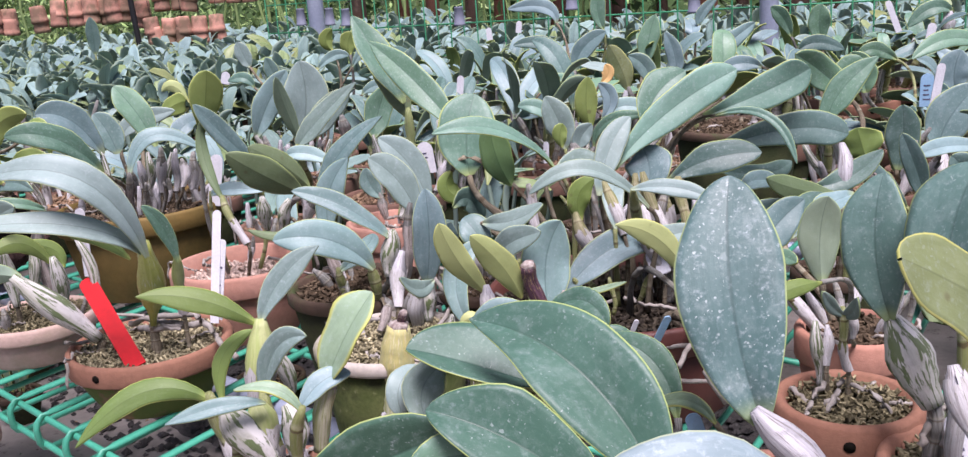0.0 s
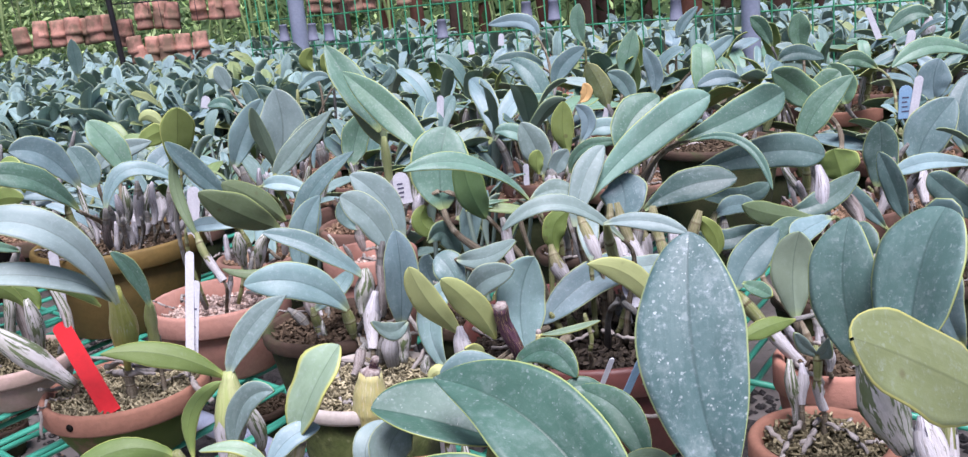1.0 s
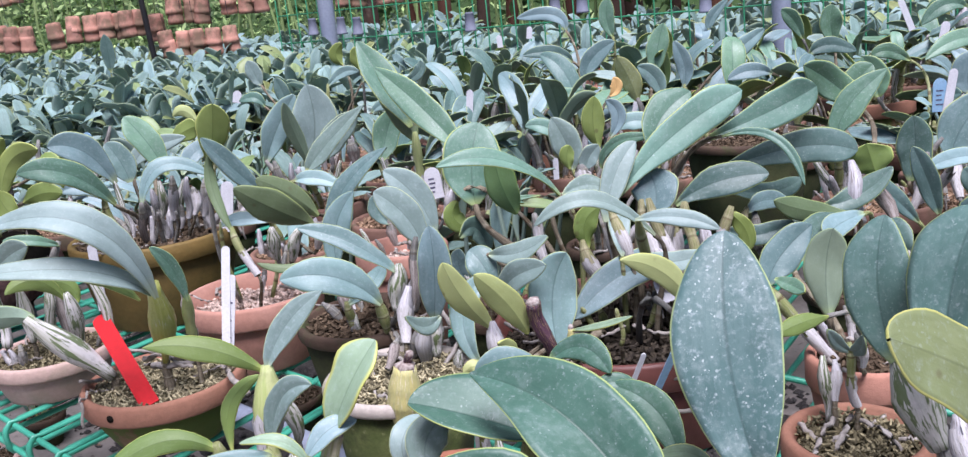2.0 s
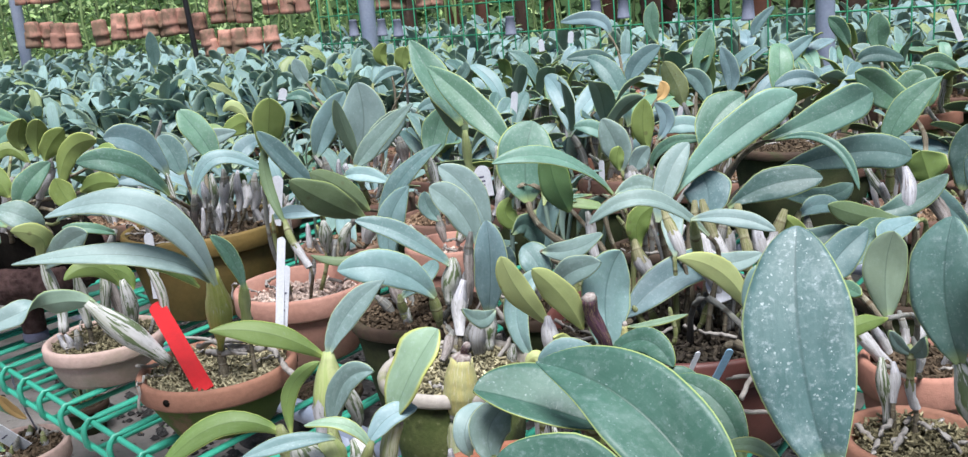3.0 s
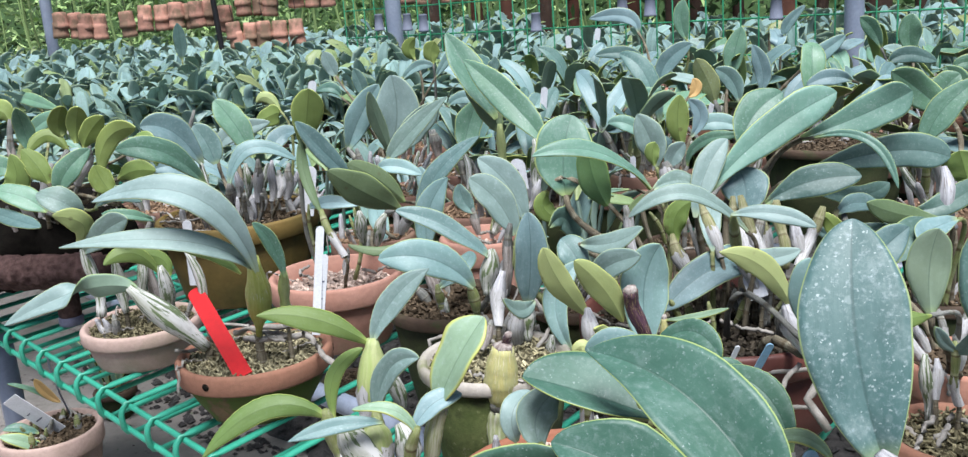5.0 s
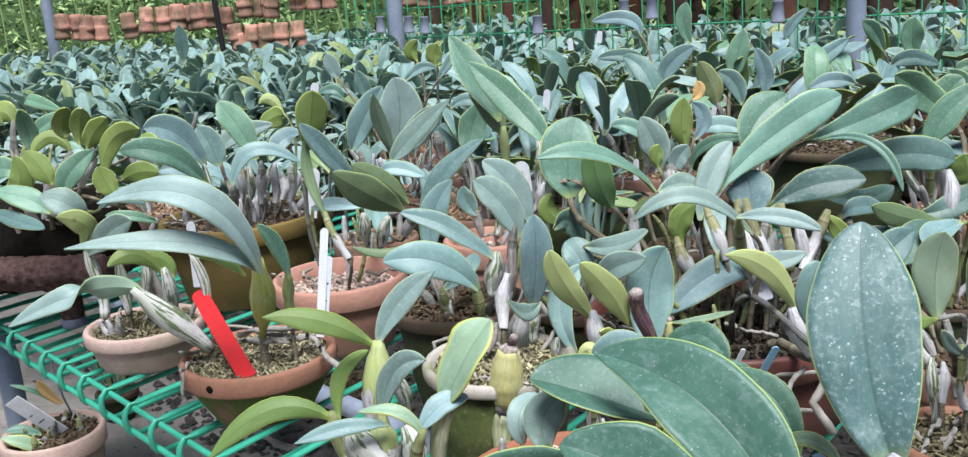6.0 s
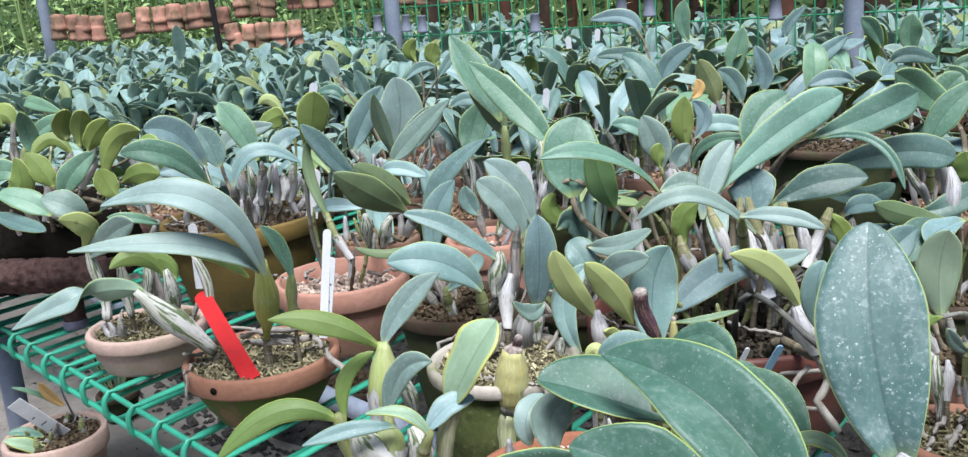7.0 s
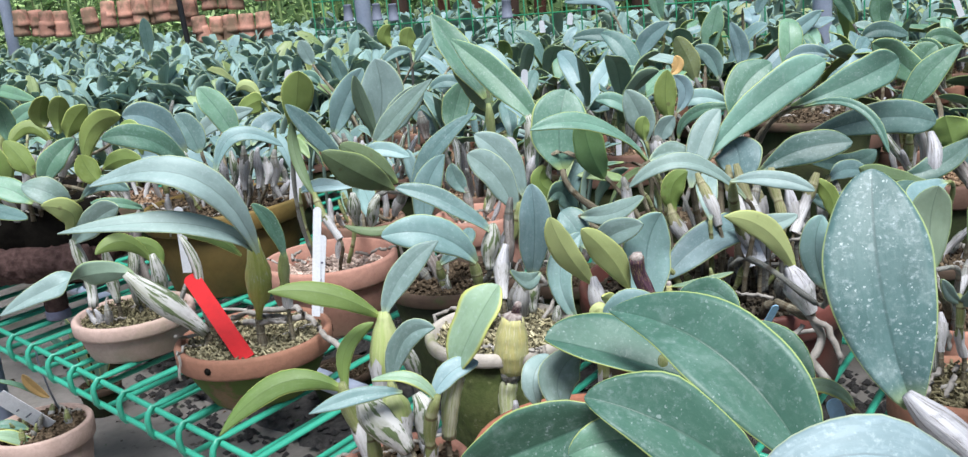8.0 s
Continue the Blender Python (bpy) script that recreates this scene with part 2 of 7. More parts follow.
streak_material("bulb_sheath", (0.56, 0.56, 0.55), (0.33, 0.34, 0.28), (0.075, 0.115, 0.035), 0.92, rnd=0.12, wide=(2.2, 0.7), at=(0.5, 0.56), dirt=0.35)
streak_material("bulb_white", (0.5, 0.5, 0.525), (0.29, 0.29, 0.305), (0.14, 0.12, 0.1), 0.85, wide=(5, 0.6))
streak_material("bulb_grey", (0.26, 0.26, 0.25), (0.12, 0.124, 0.105), (0.09, 0.08, 0.06), 0.6, rnd=0.3, rings=0.6)
streak_material("bulb_moss", (0.27, 0.31, 0.06), (0.36, 0.39, 0.12), (0.55, 0.55, 0.47), 0.55, 0.4, 0.5, wide=(5, 1.6), at=(0.6, 0.66))
streak_material("bulb_olive", (0.175, 0.21, 0.068), (0.24, 0.26, 0.11), (0.34, 0.34, 0.27), 0.6, 0.5, rings=0.85)
streak_material("bulb_stem", (0.15, 0.165, 0.06), (0.27, 0.25, 0.15), (0.09, 0.07, 0.04), 0.7, 0.6, 0.3, rnd=0.25, rings=0.5, dirt=0.7)
streak_material("bulb_lime", (0.31, 0.38, 0.13), (0.38, 0.42, 0.19), (0.22, 0.3, 0.08), 0.35, 0.4, 0.5)
streak_material("bulb_yellow", (0.48, 0.44, 0.17), (0.4, 0.4, 0.19), (0.62, 0.58, 0.42), 0.6, 0.5)
streak_material("bulb_cut", (0.34, 0.38, 0.17), (0.52, 0.53, 0.4), (0.2, 0.24, 0.09), 0.7, wide=(7, 0.6))
streak_material("bulb_stub", (0.035, 0.016, 0.028), (0.11, 0.055, 0.08), (0.45, 0.35, 0.15), 0.7, 0.45)
streak_material("papery", (0.52, 0.52, 0.53), (0.38, 0.37, 0.36), (0.13, 0.14, 0.08), 0.75, 0.7, 0.2, rnd=0.12, wide=(7, 0.8), at=(0.6, 0.64), dirt=0.25)
streak_material("papery_dark", (0.36, 0.33, 0.31), (0.2, 0.17, 0.15), (0.06, 0.05, 0.04), 0.8, 0.75, 0.2, rnd=0.2, wide=(6, 0.8))
streak_material("stem_brown", (0.19, 0.165, 0.115), (0.1, 0.085, 0.06), (0.3, 0.28, 0.21), 0.5, 0.8, 0.2, rnd=0.3, rings=0.6)
rough_material("scar", (0.5, 0.46, 0.42), (0.16, 0.11, 0.1), 200, 0.85)
rough_material("root", (0.38, 0.36, 0.33), (0.22, 0.2, 0.175), 80, 0.85, 0.2, rnd=0.15)
rough_material("mix_bark", (0.135, 0.1, 0.066), (0.06, 0.045, 0.03), 120, 0.95, 0.1, rnd=0.55, island=True)
rough_material("mix_tan", (0.31, 0.21, 0.135), (0.17, 0.115, 0.075), 120, 0.95, 0.1, rnd=0.55, island=True)
rough_material("mix_moss", (0.41, 0.375, 0.24), (0.16, 0.14, 0.08), 120, 0.95, 0.1, rnd=0.75, island=True)
rough_material("mix_green", (0.24, 0.215, 0.13), (0.085, 0.075, 0.042), 120, 0.95, 0.1, rnd=0.75, island=True)
rough_material("mix_pink", (0.62, 0.5, 0.43), (0.45, 0.35, 0.29), 120, 0.95, 0.1, rnd=0.45, island=True)
rough_material("mix_dark", (0.035, 0.03, 0.025), (0.06, 0.05, 0.035), 120, 0.95, 0.1, rnd=0.5, island=True)

rough_material("clay_red", (0.29, 0.145, 0.095), (0.24, 0.115, 0.075), 18, 0.85, stain=(0.19, 0.1, 0.065), stain_at=(0.55, 0.75))
rough_material("clay_mossy", (0.22, 0.135, 0.075), (0.07, 0.065, 0.025), 26, 0.9, stain=(0.085, 0.12, 0.028), stain_at=(0.44, 0.52), speck=(0.2, 0.15, 0.09))
rough_material("clay_pale", (0.47, 0.345, 0.3), (0.39, 0.285, 0.24), 20, 0.9, stain=(0.3, 0.24, 0.18))
rough_material("clay_terra", (0.37, 0.185, 0.135), (0.3, 0.145, 0.1), 16, 0.85, stain=(0.25, 0.14, 0.09), stain_at=(0.6, 0.8), rnd=0.2)
rough_material("clay_clean", (0.43, 0.235, 0.18), (0.37, 0.19, 0.14), 16, 0.85, stain=(0.3, 0.17, 0.12), stain_at=(0.6, 0.8))
# Terracotta rim colour lowered to carry the shade among the back pots.
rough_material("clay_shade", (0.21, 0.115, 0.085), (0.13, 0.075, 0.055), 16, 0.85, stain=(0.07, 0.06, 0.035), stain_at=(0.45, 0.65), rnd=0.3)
rough_material("clay_olive", (0.19, 0.125, 0.036), (0.12, 0.088, 0.026), 14, 0.7, stain=(0.06, 0.058, 0.018), stain_at=(0.55, 0.75))
rough_material("clay_dark", (0.085, 0.055, 0.037), (0.05, 0.034, 0.023), 22, 0.8, stain=(0.045, 0.07, 0.02), stain_at=(0.5, 0.62))
# Dark moss, and also the painted shade on the walls of "shade" pots.
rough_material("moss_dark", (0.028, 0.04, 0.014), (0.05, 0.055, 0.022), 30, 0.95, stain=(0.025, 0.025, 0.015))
rough_material("clay_lime", (0.47, 0.43, 0.39), (0.3, 0.28, 0.22), 22, 0.85, stain=(0.2, 0.22, 0.09), stain_at=(0.52, 0.66))
rough_material("moss_green", (0.06, 0.085, 0.022), (0.13, 0.15, 0.055), 26, 0.95, stain=(0.03, 0.035, 0.015), stain_at=(0.45, 0.6), speck=(0.2, 0.21, 0.11))
rough_material("clay_brown", (0.15, 0.05, 0.04), (0.11, 0.04, 0.032), 14, 0.5, 0.4, stain=(0.2, 0.1, 0.08), stain_at=(0.62, 0.8), relief=0.15)
rough_material("clay_orange", (0.31, 0.125, 0.075), (0.27, 0.105, 0.06), 16, 0.8)
rough_material("bark_log", (0.17, 0.105, 0.095), (0.075, 0.045, 0.042), 90, 0.95, 0.1, relief=1.0, depth=0.008)
rough_material("cap_blue", (0.2, 0.2, 0.29), (0.14, 0.14, 0.2), 60, 0.6)
rough_material("mix_black", (0.009, 0.008, 0.007), (0.017, 0.015, 0.012), 60, 1.0, 0.05, relief=0.8)
rough_material("wire_green", (0.034, 0.29, 0.19), (0.045, 0.33, 0.225), 40, 0.4, 0.5, relief=0.1, speck=(0.02, 0.2, 0.13))
rough_material("fence_green", (0.035, 0.26, 0.12), (0.045, 0.3, 0.16), 20, 0.5, 0.4, relief=0.1)
rough_material("steel", (0.29, 0.33, 0.42), (0.23, 0.27, 0.36), 14, 0.38, 0.6, relief=0.1)
rough_material("black_paint", (0.012, 0.012, 0.014), (0.02, 0.02, 0.022), 20, 0.5)
rough_material("gravel_dark", (0.115, 0.108, 0.104), (0.05, 0.048, 0.048), 60, 0.9, 0.3, relief=0.9, depth=0.01, speck=(0.12, 0.12, 0.13))
rough_material("concrete", (0.29, 0.265, 0.245), (0.19, 0.175, 0.16), 6, 0.9, stain=(0.12, 0.115, 0.09), stain_at=(0.5, 0.68), speck=(0.06, 0.05, 0.04))
rough_material("red_plastic", (0.45, 0.01, 0.013), (0.4, 0.009, 0.012), 12, 0.55, 0.25, relief=0.03)
rough_material("white_plastic", (0.72, 0.74, 0.78), (0.62, 0.64, 0.68), 40, 0.4, 0.5, relief=0.05)
rough_material("blue_plastic", (0.3, 0.5, 0.68), (0.22, 0.42, 0.62), 30, 0.4, 0.5, relief=0.05)
rough_material("ink", (0.08, 0.08, 0.14), (0.12, 0.12, 0.18), 40, 0.8)
rough_material("hang_clay", (0.5, 0.265, 0.2), (0.36, 0.18, 0.13), 22, 0.9, stain=(0.2, 0.135, 0.09), stain_at=(0.44, 0.6), rnd=0.3, speck=(0.5, 0.36, 0.28))
rough_material("trunk_dark", (0.06, 0.035, 0.025), (0.035, 0.022, 0.018), 10, 0.95, stain=(0.12, 0.09, 0.07))
rough_material("plank_brown", (0.12, 0.05, 0.032), (0.07, 0.03, 0.02), 5, 0.9, rnd=0.4)
rough_material("grey_pot", (0.17, 0.19, 0.25), (0.12, 0.135, 0.18), 12, 0.7)
rough_material("bright_leaf", (0.25, 0.4, 0.13), (0.4, 0.52, 0.24), 8, 0.5, rnd=0.5, island=True)
rough_material("deep_leaf", (0.05, 0.1, 0.035), (0.09, 0.16, 0.06), 8, 0.5, rnd=0.5, island=True)
rough_material("stalk", (0.24, 0.33, 0.13), (0.17, 0.25, 0.09), 10, 0.6, rnd=0.4, island=True)


# ---- mesh helpers ----
def link(name, verts, faces, mats, mat_ids=None, uvs=None, smooth=True, parent=None, label="", origin=(0, 0, 0)):
    me = bpy.data.meshes.new(name)
    me.from_pydata([tuple(Vector(v) - Vector(origin)) for v in verts], [], faces)
    for k in mats if isinstance(mats, (list, tuple)) else [mats]:
        me.materials.append(MATS[k])
    if mat_ids:
        me.polygons.foreach_set("material_index", mat_ids)
    if uvs:
        layer = me.uv_layers.new(name="UVMap")
        layer.data.foreach_set("uv", [c for lo in me.loops for c in uvs[lo.vertex_index]])
    if smooth:
        me.polygons.foreach_set("use_smooth", [True] * len(me.polygons))
    me.update()
    ob = new(name, me)
    if parent:
        ob.parent = parent
    else:
        ob.location = origin
    if label:
        ob["label"] = label
    return ob


def leaf_shape(base, mid, tip, width, normal, fold=0.3, seg=13, thick=0.0011, rnd=None, point=0.3, belly=0.5, turn=0.0):
    """Vertices, faces, face slots and uv of one thick strap leaf from base over mid to tip; normal: its upper side."""
    base, mid, tip, up = Vector(base), Vector(mid), Vector(tip), Vector(normal).normalized()
    ctrl = 2 * mid - (base + tip) / 2
    rows, uvs, verts = (-1, -0.82, -0.4, -0.035, 0, 0.035, 0.4, 0.82, 1) if seg > 9 else (-1, -0.55, 0, 0.55, 1), [], []
    big = width > 0.05
    wob, wa, wb, wc, twist, curl = [rnd.uniform(*q) for q in ((0, 6), (0, 6), (0, 6), (0, 6), (-0.22, 0.22), (0.0, 0.3))] if rnd else (0.0, 1.0, 4.0, 2.0, 0.0, 0.1)
    if big:
        twist, curl = twist * 0.2, curl * 0.5
    wave = 0.035 if big else 0.06
    layers = []
    for side in (1, -1):
        layer = []
        for i in range(seg + 1):
            s = 1 - (1 - i / seg) ** 1.5
            p = (1 - s) ** 2 * base + 2 * s * (1 - s) * ctrl + s * s * tip
            d = (2 * (1 - s) * (ctrl - base) + 2 * s * (tip - ctrl)).normalized()
            n = (up - d * up.dot(d)).normalized()
            e = min(1.0, max(0.0, (s - 0.36) / 0.3))
            n.rotate(Matrix.Rotation(twist * (s - 0.45) * 2 + turn * (1 - e * e * (3 - 2 * e)), 3, d))
            sd = d.cross(n).normalized()
            if s < belly:
                w = 0.16 + 0.84 * math.sin(math.pi / 2 * s / belly) ** (0.9 if belly < 0.6 else 1.3)
            elif s < belly + 0.08:
                w = 1.0
            else:
                q = (s - belly - 0.08) / (0.9205 - belly)
                w = (1 - point) * max(0.0, 1 - q ** 2.2) ** 0.55 + point * max(0.0, 1 - q ** 1.6) ** 0.95
            w *= width / 2
            crease = fold + (0.95 - fold) * max(0.0, 1 - s / 0.3) ** 1.4
            row = []
            for u in rows:
                e = abs(u)
                rim = 1 + wave * math.sin(6.5 * s + (wa if u > 0 else wb)) + 0.5 * wave * math.sin(15 * s + (wb if u > 0 else wc))
                bend = crease * e ** 1.05 * w - curl * w * max(0.0, e - 0.4) ** 2 + wave * w * (1.2 * math.sin(7 * s + wob + u) + 0.8 * math.sin(13 * s + wc - 2 * u)) * e * e
                t = thick * side * (1.0 if e < 0.9 else 0.35)
                row.append(len(verts))
                verts.append(p + sd * (u * w * rim) + n * (bend + t))
                uvs.append((0.5 + 0.5 * u, s))
            layer.append(row)
        layers.append(layer)
    faces, ids = [], []
    a, b = layers
    for i in range(seg):
        for j in range(len(rows) - 1):
            faces.append((a[i][j], a[i][j + 1], a[i + 1][j + 1], a[i + 1][j]))
            ids.append(0)
            faces.append((b[i][j], b[i + 1][j], b[i + 1][j + 1], b[i][j + 1]))
            ids.append(1)
        for j, flip in ((0, False), (len(rows) - 1, True)):
            q = (a[i][j], a[i + 1][j], b[i + 1][j], b[i][j])
            faces.append(q[::-1] if flip else q)
            ids.append(1)
    return verts, faces, ids, uvs


UNDER = {"teal": "under_green", "frost": "under_green", "deep": "under_green", "forest": "under_forest", "blue": "under_blue", "pale": "under_blue", "green": "under_green", "dark": "under_dark", "yellow": "under_yellow", "olive": "under_olive", "spotted": "under_green", "lemon": "under_lemon", "orange": "under_orange"}
TOPS = {"orange": "under_orange", "forest": "leaf_dark", "olive": "leaf_green", "lemon": "leaf_yellow"}
dice = random.Random(5)
HOLD, GROWN, STEMS = {}, [], []


def leaf(parent, base, mid, tip, width, normal, kind="blue", fold=0.23, point=0.3, belly=0.5, turn=0.0, seg=0):
    v, fc, ids, uv = leaf_shape(base, mid, tip, width, normal, fold, seg or (30 if width > 0.05 or turn else 14), rnd=dice, point=point, belly=belly, turn=turn)
    GROWN.append((parent, Vector(base), (Vector(mid) - Vector(base)).normalized(), width))
    return link("leaf", v, fc, (TOPS.get(kind, "leaf_" + kind), UNDER[kind]), ids, uv, parent=parent, origin=parent.location)


def lathe_shape(axis, radii, sides=12, flute=0.0, phase=0.0, ridges=None):
    """A tube along a list of points with a radius at each, its ends closed."""
    verts, faces = [], []
    for i, (p, r) in enumerate(zip(axis, radii)):
        d = (axis[min(i + 1, len(axis) - 1)] - axis[max(i - 1, 0)]).normalized()
        x = d.orthogonal().normalized() if abs(d.z) < 0.2 else (Vector((1, 0, 0)) - d * d.x).normalized()
        y = d.cross(x)
        for k in range(sides):
            a = 2 * math.pi * k / sides + phase
            q = r * (1 + (ridges[k] * math.sin(math.pi * i / (len(axis) - 1)) ** 0.5 if ridges else flute * (1 if k % 2 else -1)))
            verts.append(p + x * (q * math.cos(a)) + y * (q * math.sin(a)))
    for i in range(len(axis) - 1):
        for k in range(sides):
            faces.append((i * sides + k, i * sides + (k + 1) % sides, (i + 1) * sides + (k + 1) % sides, (i + 1) * sides + k))
    faces.append(tuple(range(sides))[::-1])
    faces.append(tuple(range((len(axis) - 1) * sides, len(axis) * sides)))
    return verts, faces


def stem_uv(count, sides):
    """Round the stem and along it; the seam is mirrored, so that no line shows."""
    return [(abs(k / sides - 0.5) * 2, i / (count - 1)) for i in range(count) for k in range(sides)]


PROFILE = {
    "club": (0.5, 0.58, 0.7, 0.83, 0.94, 1.0, 0.98, 0.9, 0.74, 0.54, 0.36),
    "slim": (0.8, 0.82, 0.72, 0.85, 0.88, 0.76, 0.9, 0.95, 0.9, 0.72, 0.45),
    "cut": (0.8, 0.82, 0.85, 0.9, 0.95, 0.98, 1.0, 1.0, 1.0, 1.0, 1.0),
    "moss": (0.22, 0.3, 0.55, 0.84, 1.0, 1.04, 0.98, 0.84, 0.68, 0.56, 0.5),
    "yellow": (0.7, 0.8, 0.93, 1.0, 1.02, 1.0, 0.96, 0.9, 0.8, 0.68, 0.6),
}


def bulb(parent, base, top, r, kind="sheath", papery=True):
    """A pseudobulb: a ridged, club-shaped stem, most with a torn papery sheath round its foot."""
    base, top = Vector(base), Vector(top)
    STEMS.append((parent, base, top, r))
    ln = (top - base).length
    d = (top - base).normalized()
    sway = Vector((dice.uniform(-1, 1), dice.uniform(-1, 1), 0)) * ln * (0.03 if kind in ("yellow", "lime") or r > 0.011 else 0.1)
    kink = Vector((dice.uniform(-1, 1), dice.uniform(-1, 1), 0)) * ln * (0.035 if kind not in ("yellow", "lime") else 0.0)
    shape = PROFILE[kind if kind in ("yellow", "moss") else "cut" if kind in ("stub", "cut") else "slim" if ln > 9 * r and r < 0.009 else "club"]
    n, sides = len(shape) - 1, 16
    end = top + d * (0.006 if kind not in ("yellow", "stub", "cut") else 0)
    axis = [base.lerp(end, i / n) + sway * math.sin(math.pi * i / n) + kink * math.sin(2 * math.pi * i / n) for i in range(n + 1)]
    radii = [r * q * dice.uniform(0.95, 1.05) for q in shape]
    deep = 0.05 if kind in ("lime", "cut") else 0.1 if kind in ("yellow", "olive") else 0.17
    ridges = [dice.uniform(-deep, deep * 0.6) for _ in range(sides)]
    v, fc = lathe_shape(axis, radii, sides, ridges=ridges)
    ob = link("pseudobulb", v, fc, "bulb_" + kind, uvs=stem_uv(len(axis), sides), parent=parent, origin=parent.location)
    if kind in ("yellow", "stub", "cut"):
        v, fc = lathe_shape([axis[-1] + d * q for q in (-0.003, 0.002, 0.004)], [radii[-1] * k for k in (0.95, 0.9, 0.5)], 10, 0.1)
        link("cut_top", v, fc, "scar", parent=ob, label="dry pale scar of a cut stem", origin=parent.location)
    if papery and r > 0.0035 and kind in ("white", "grey", "olive", "lime", "moss", "stem") and dice.random() < 0.75:
        upto = {"lime": 0.4, "olive": 0.5}.get(kind, 0.75) * dice.uniform(0.7, 1.1)
        m = max(3, round(upto * n))
        m = min(m, n - 1)
        sv, sf = [], []
        for i in range(m + 1):
            for k in range(sides):
                o = v_ring(axis[i], d, radii[i] * (1.05 + 0.04 * (i / m) + ridges[k] * 0.6) + 0.0005, k, sides)
                if i == m:
                    o = o + d * ln * (dice.uniform(-0.09, 0.13) if k % 2 else dice.uniform(-0.05, 0.03))
                sv.append(o)
        for i in range(m):
            sf += [(i * sides + k, i * sides + (k + 1) % sides, (i + 1) * sides + (k + 1) % sides, (i + 1) * sides + k) for k in range(sides) if not (i == m - 1 and dice.random() < 0.12)]
        link("sheath", sv, sf, "papery_dark" if kind == "grey" and dice.random() < 0.35 else "papery", uvs=stem_uv(m + 1, sides), parent=ob, label="torn papery dry sheath", origin=parent.location)
    return ob


def v_ring(p, d, q, k, sides):
    x = d.orthogonal().normalized() if abs(d.z) < 0.2 else (Vector((1, 0, 0)) - d * d.x).normalized()
    a = 2 * math.pi * k / sides
    return p + x * (q * math.cos(a)) + d.cross(x) * (q * math.sin(a))


def root(parent, points, r=0.0022):
    pts = [Vector(p) for p in points]
    axis = []
    for i in range(len(pts) - 1):
        for k in range(4):
            axis.append(pts[i].lerp(pts[i + 1], k / 4) + Vector((dice.uniform(-1, 1), dice.uniform(-1, 1), dice.uniform(-1, 1))) * 0.0012)
    axis.append(pts[-1])
    v, fc = lathe_shape(axis, [r * dice.uniform(0.85, 1.1) for _ in axis], 7)
    return link("root", v, fc, "root", parent=parent, origin=parent.location)


BENCH = 0.765
STYLES = {
    # body, rim, mix, flare, label
    "red": ("clay_mossy", "clay_red", "mix_moss", 0.66, "terracotta pot with moss-stained sides"),
    "pale": ("clay_pale", "clay_pale", "mix_green", 0.8, "small pale terracotta pot"),
    "olive": ("clay_olive", "clay_olive", "mix_bark", 0.76, "wide olive-brown glazed pot"),
    "terra": ("clay_terra", "clay_terra", "mix_bark", 0.72, "terracotta pot"),
    # Back pots: shade under the leaves is put into wall and rim colour.
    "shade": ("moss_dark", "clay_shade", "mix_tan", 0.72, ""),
    "barkpale": ("clay_pale", "clay_pale", "mix_bark", 0.78, ""),
    "mossmix": ("clay_red", "clay_red", "mix_green", 0.74, ""),
    "pinkmix": ("clay_clean", "clay_clean", "mix_pink", 0.74, "clean terracotta pot of pinkish grit"),
    "dark": ("moss_dark", "clay_dark", "mix_bark", 0.66, "dark moss-grown pot"),
    "green": ("moss_green", "clay_lime", "mix_moss", 0.74, "pot with a pale rim and green mossy sides"),
    "brown": ("clay_brown", "clay_brown", "mix_dark", 0.88, "glazed red-brown pot"),
    "orange": ("clay_orange", "clay_orange", "mix_pink", 0.74, "orange clay pot"),
}


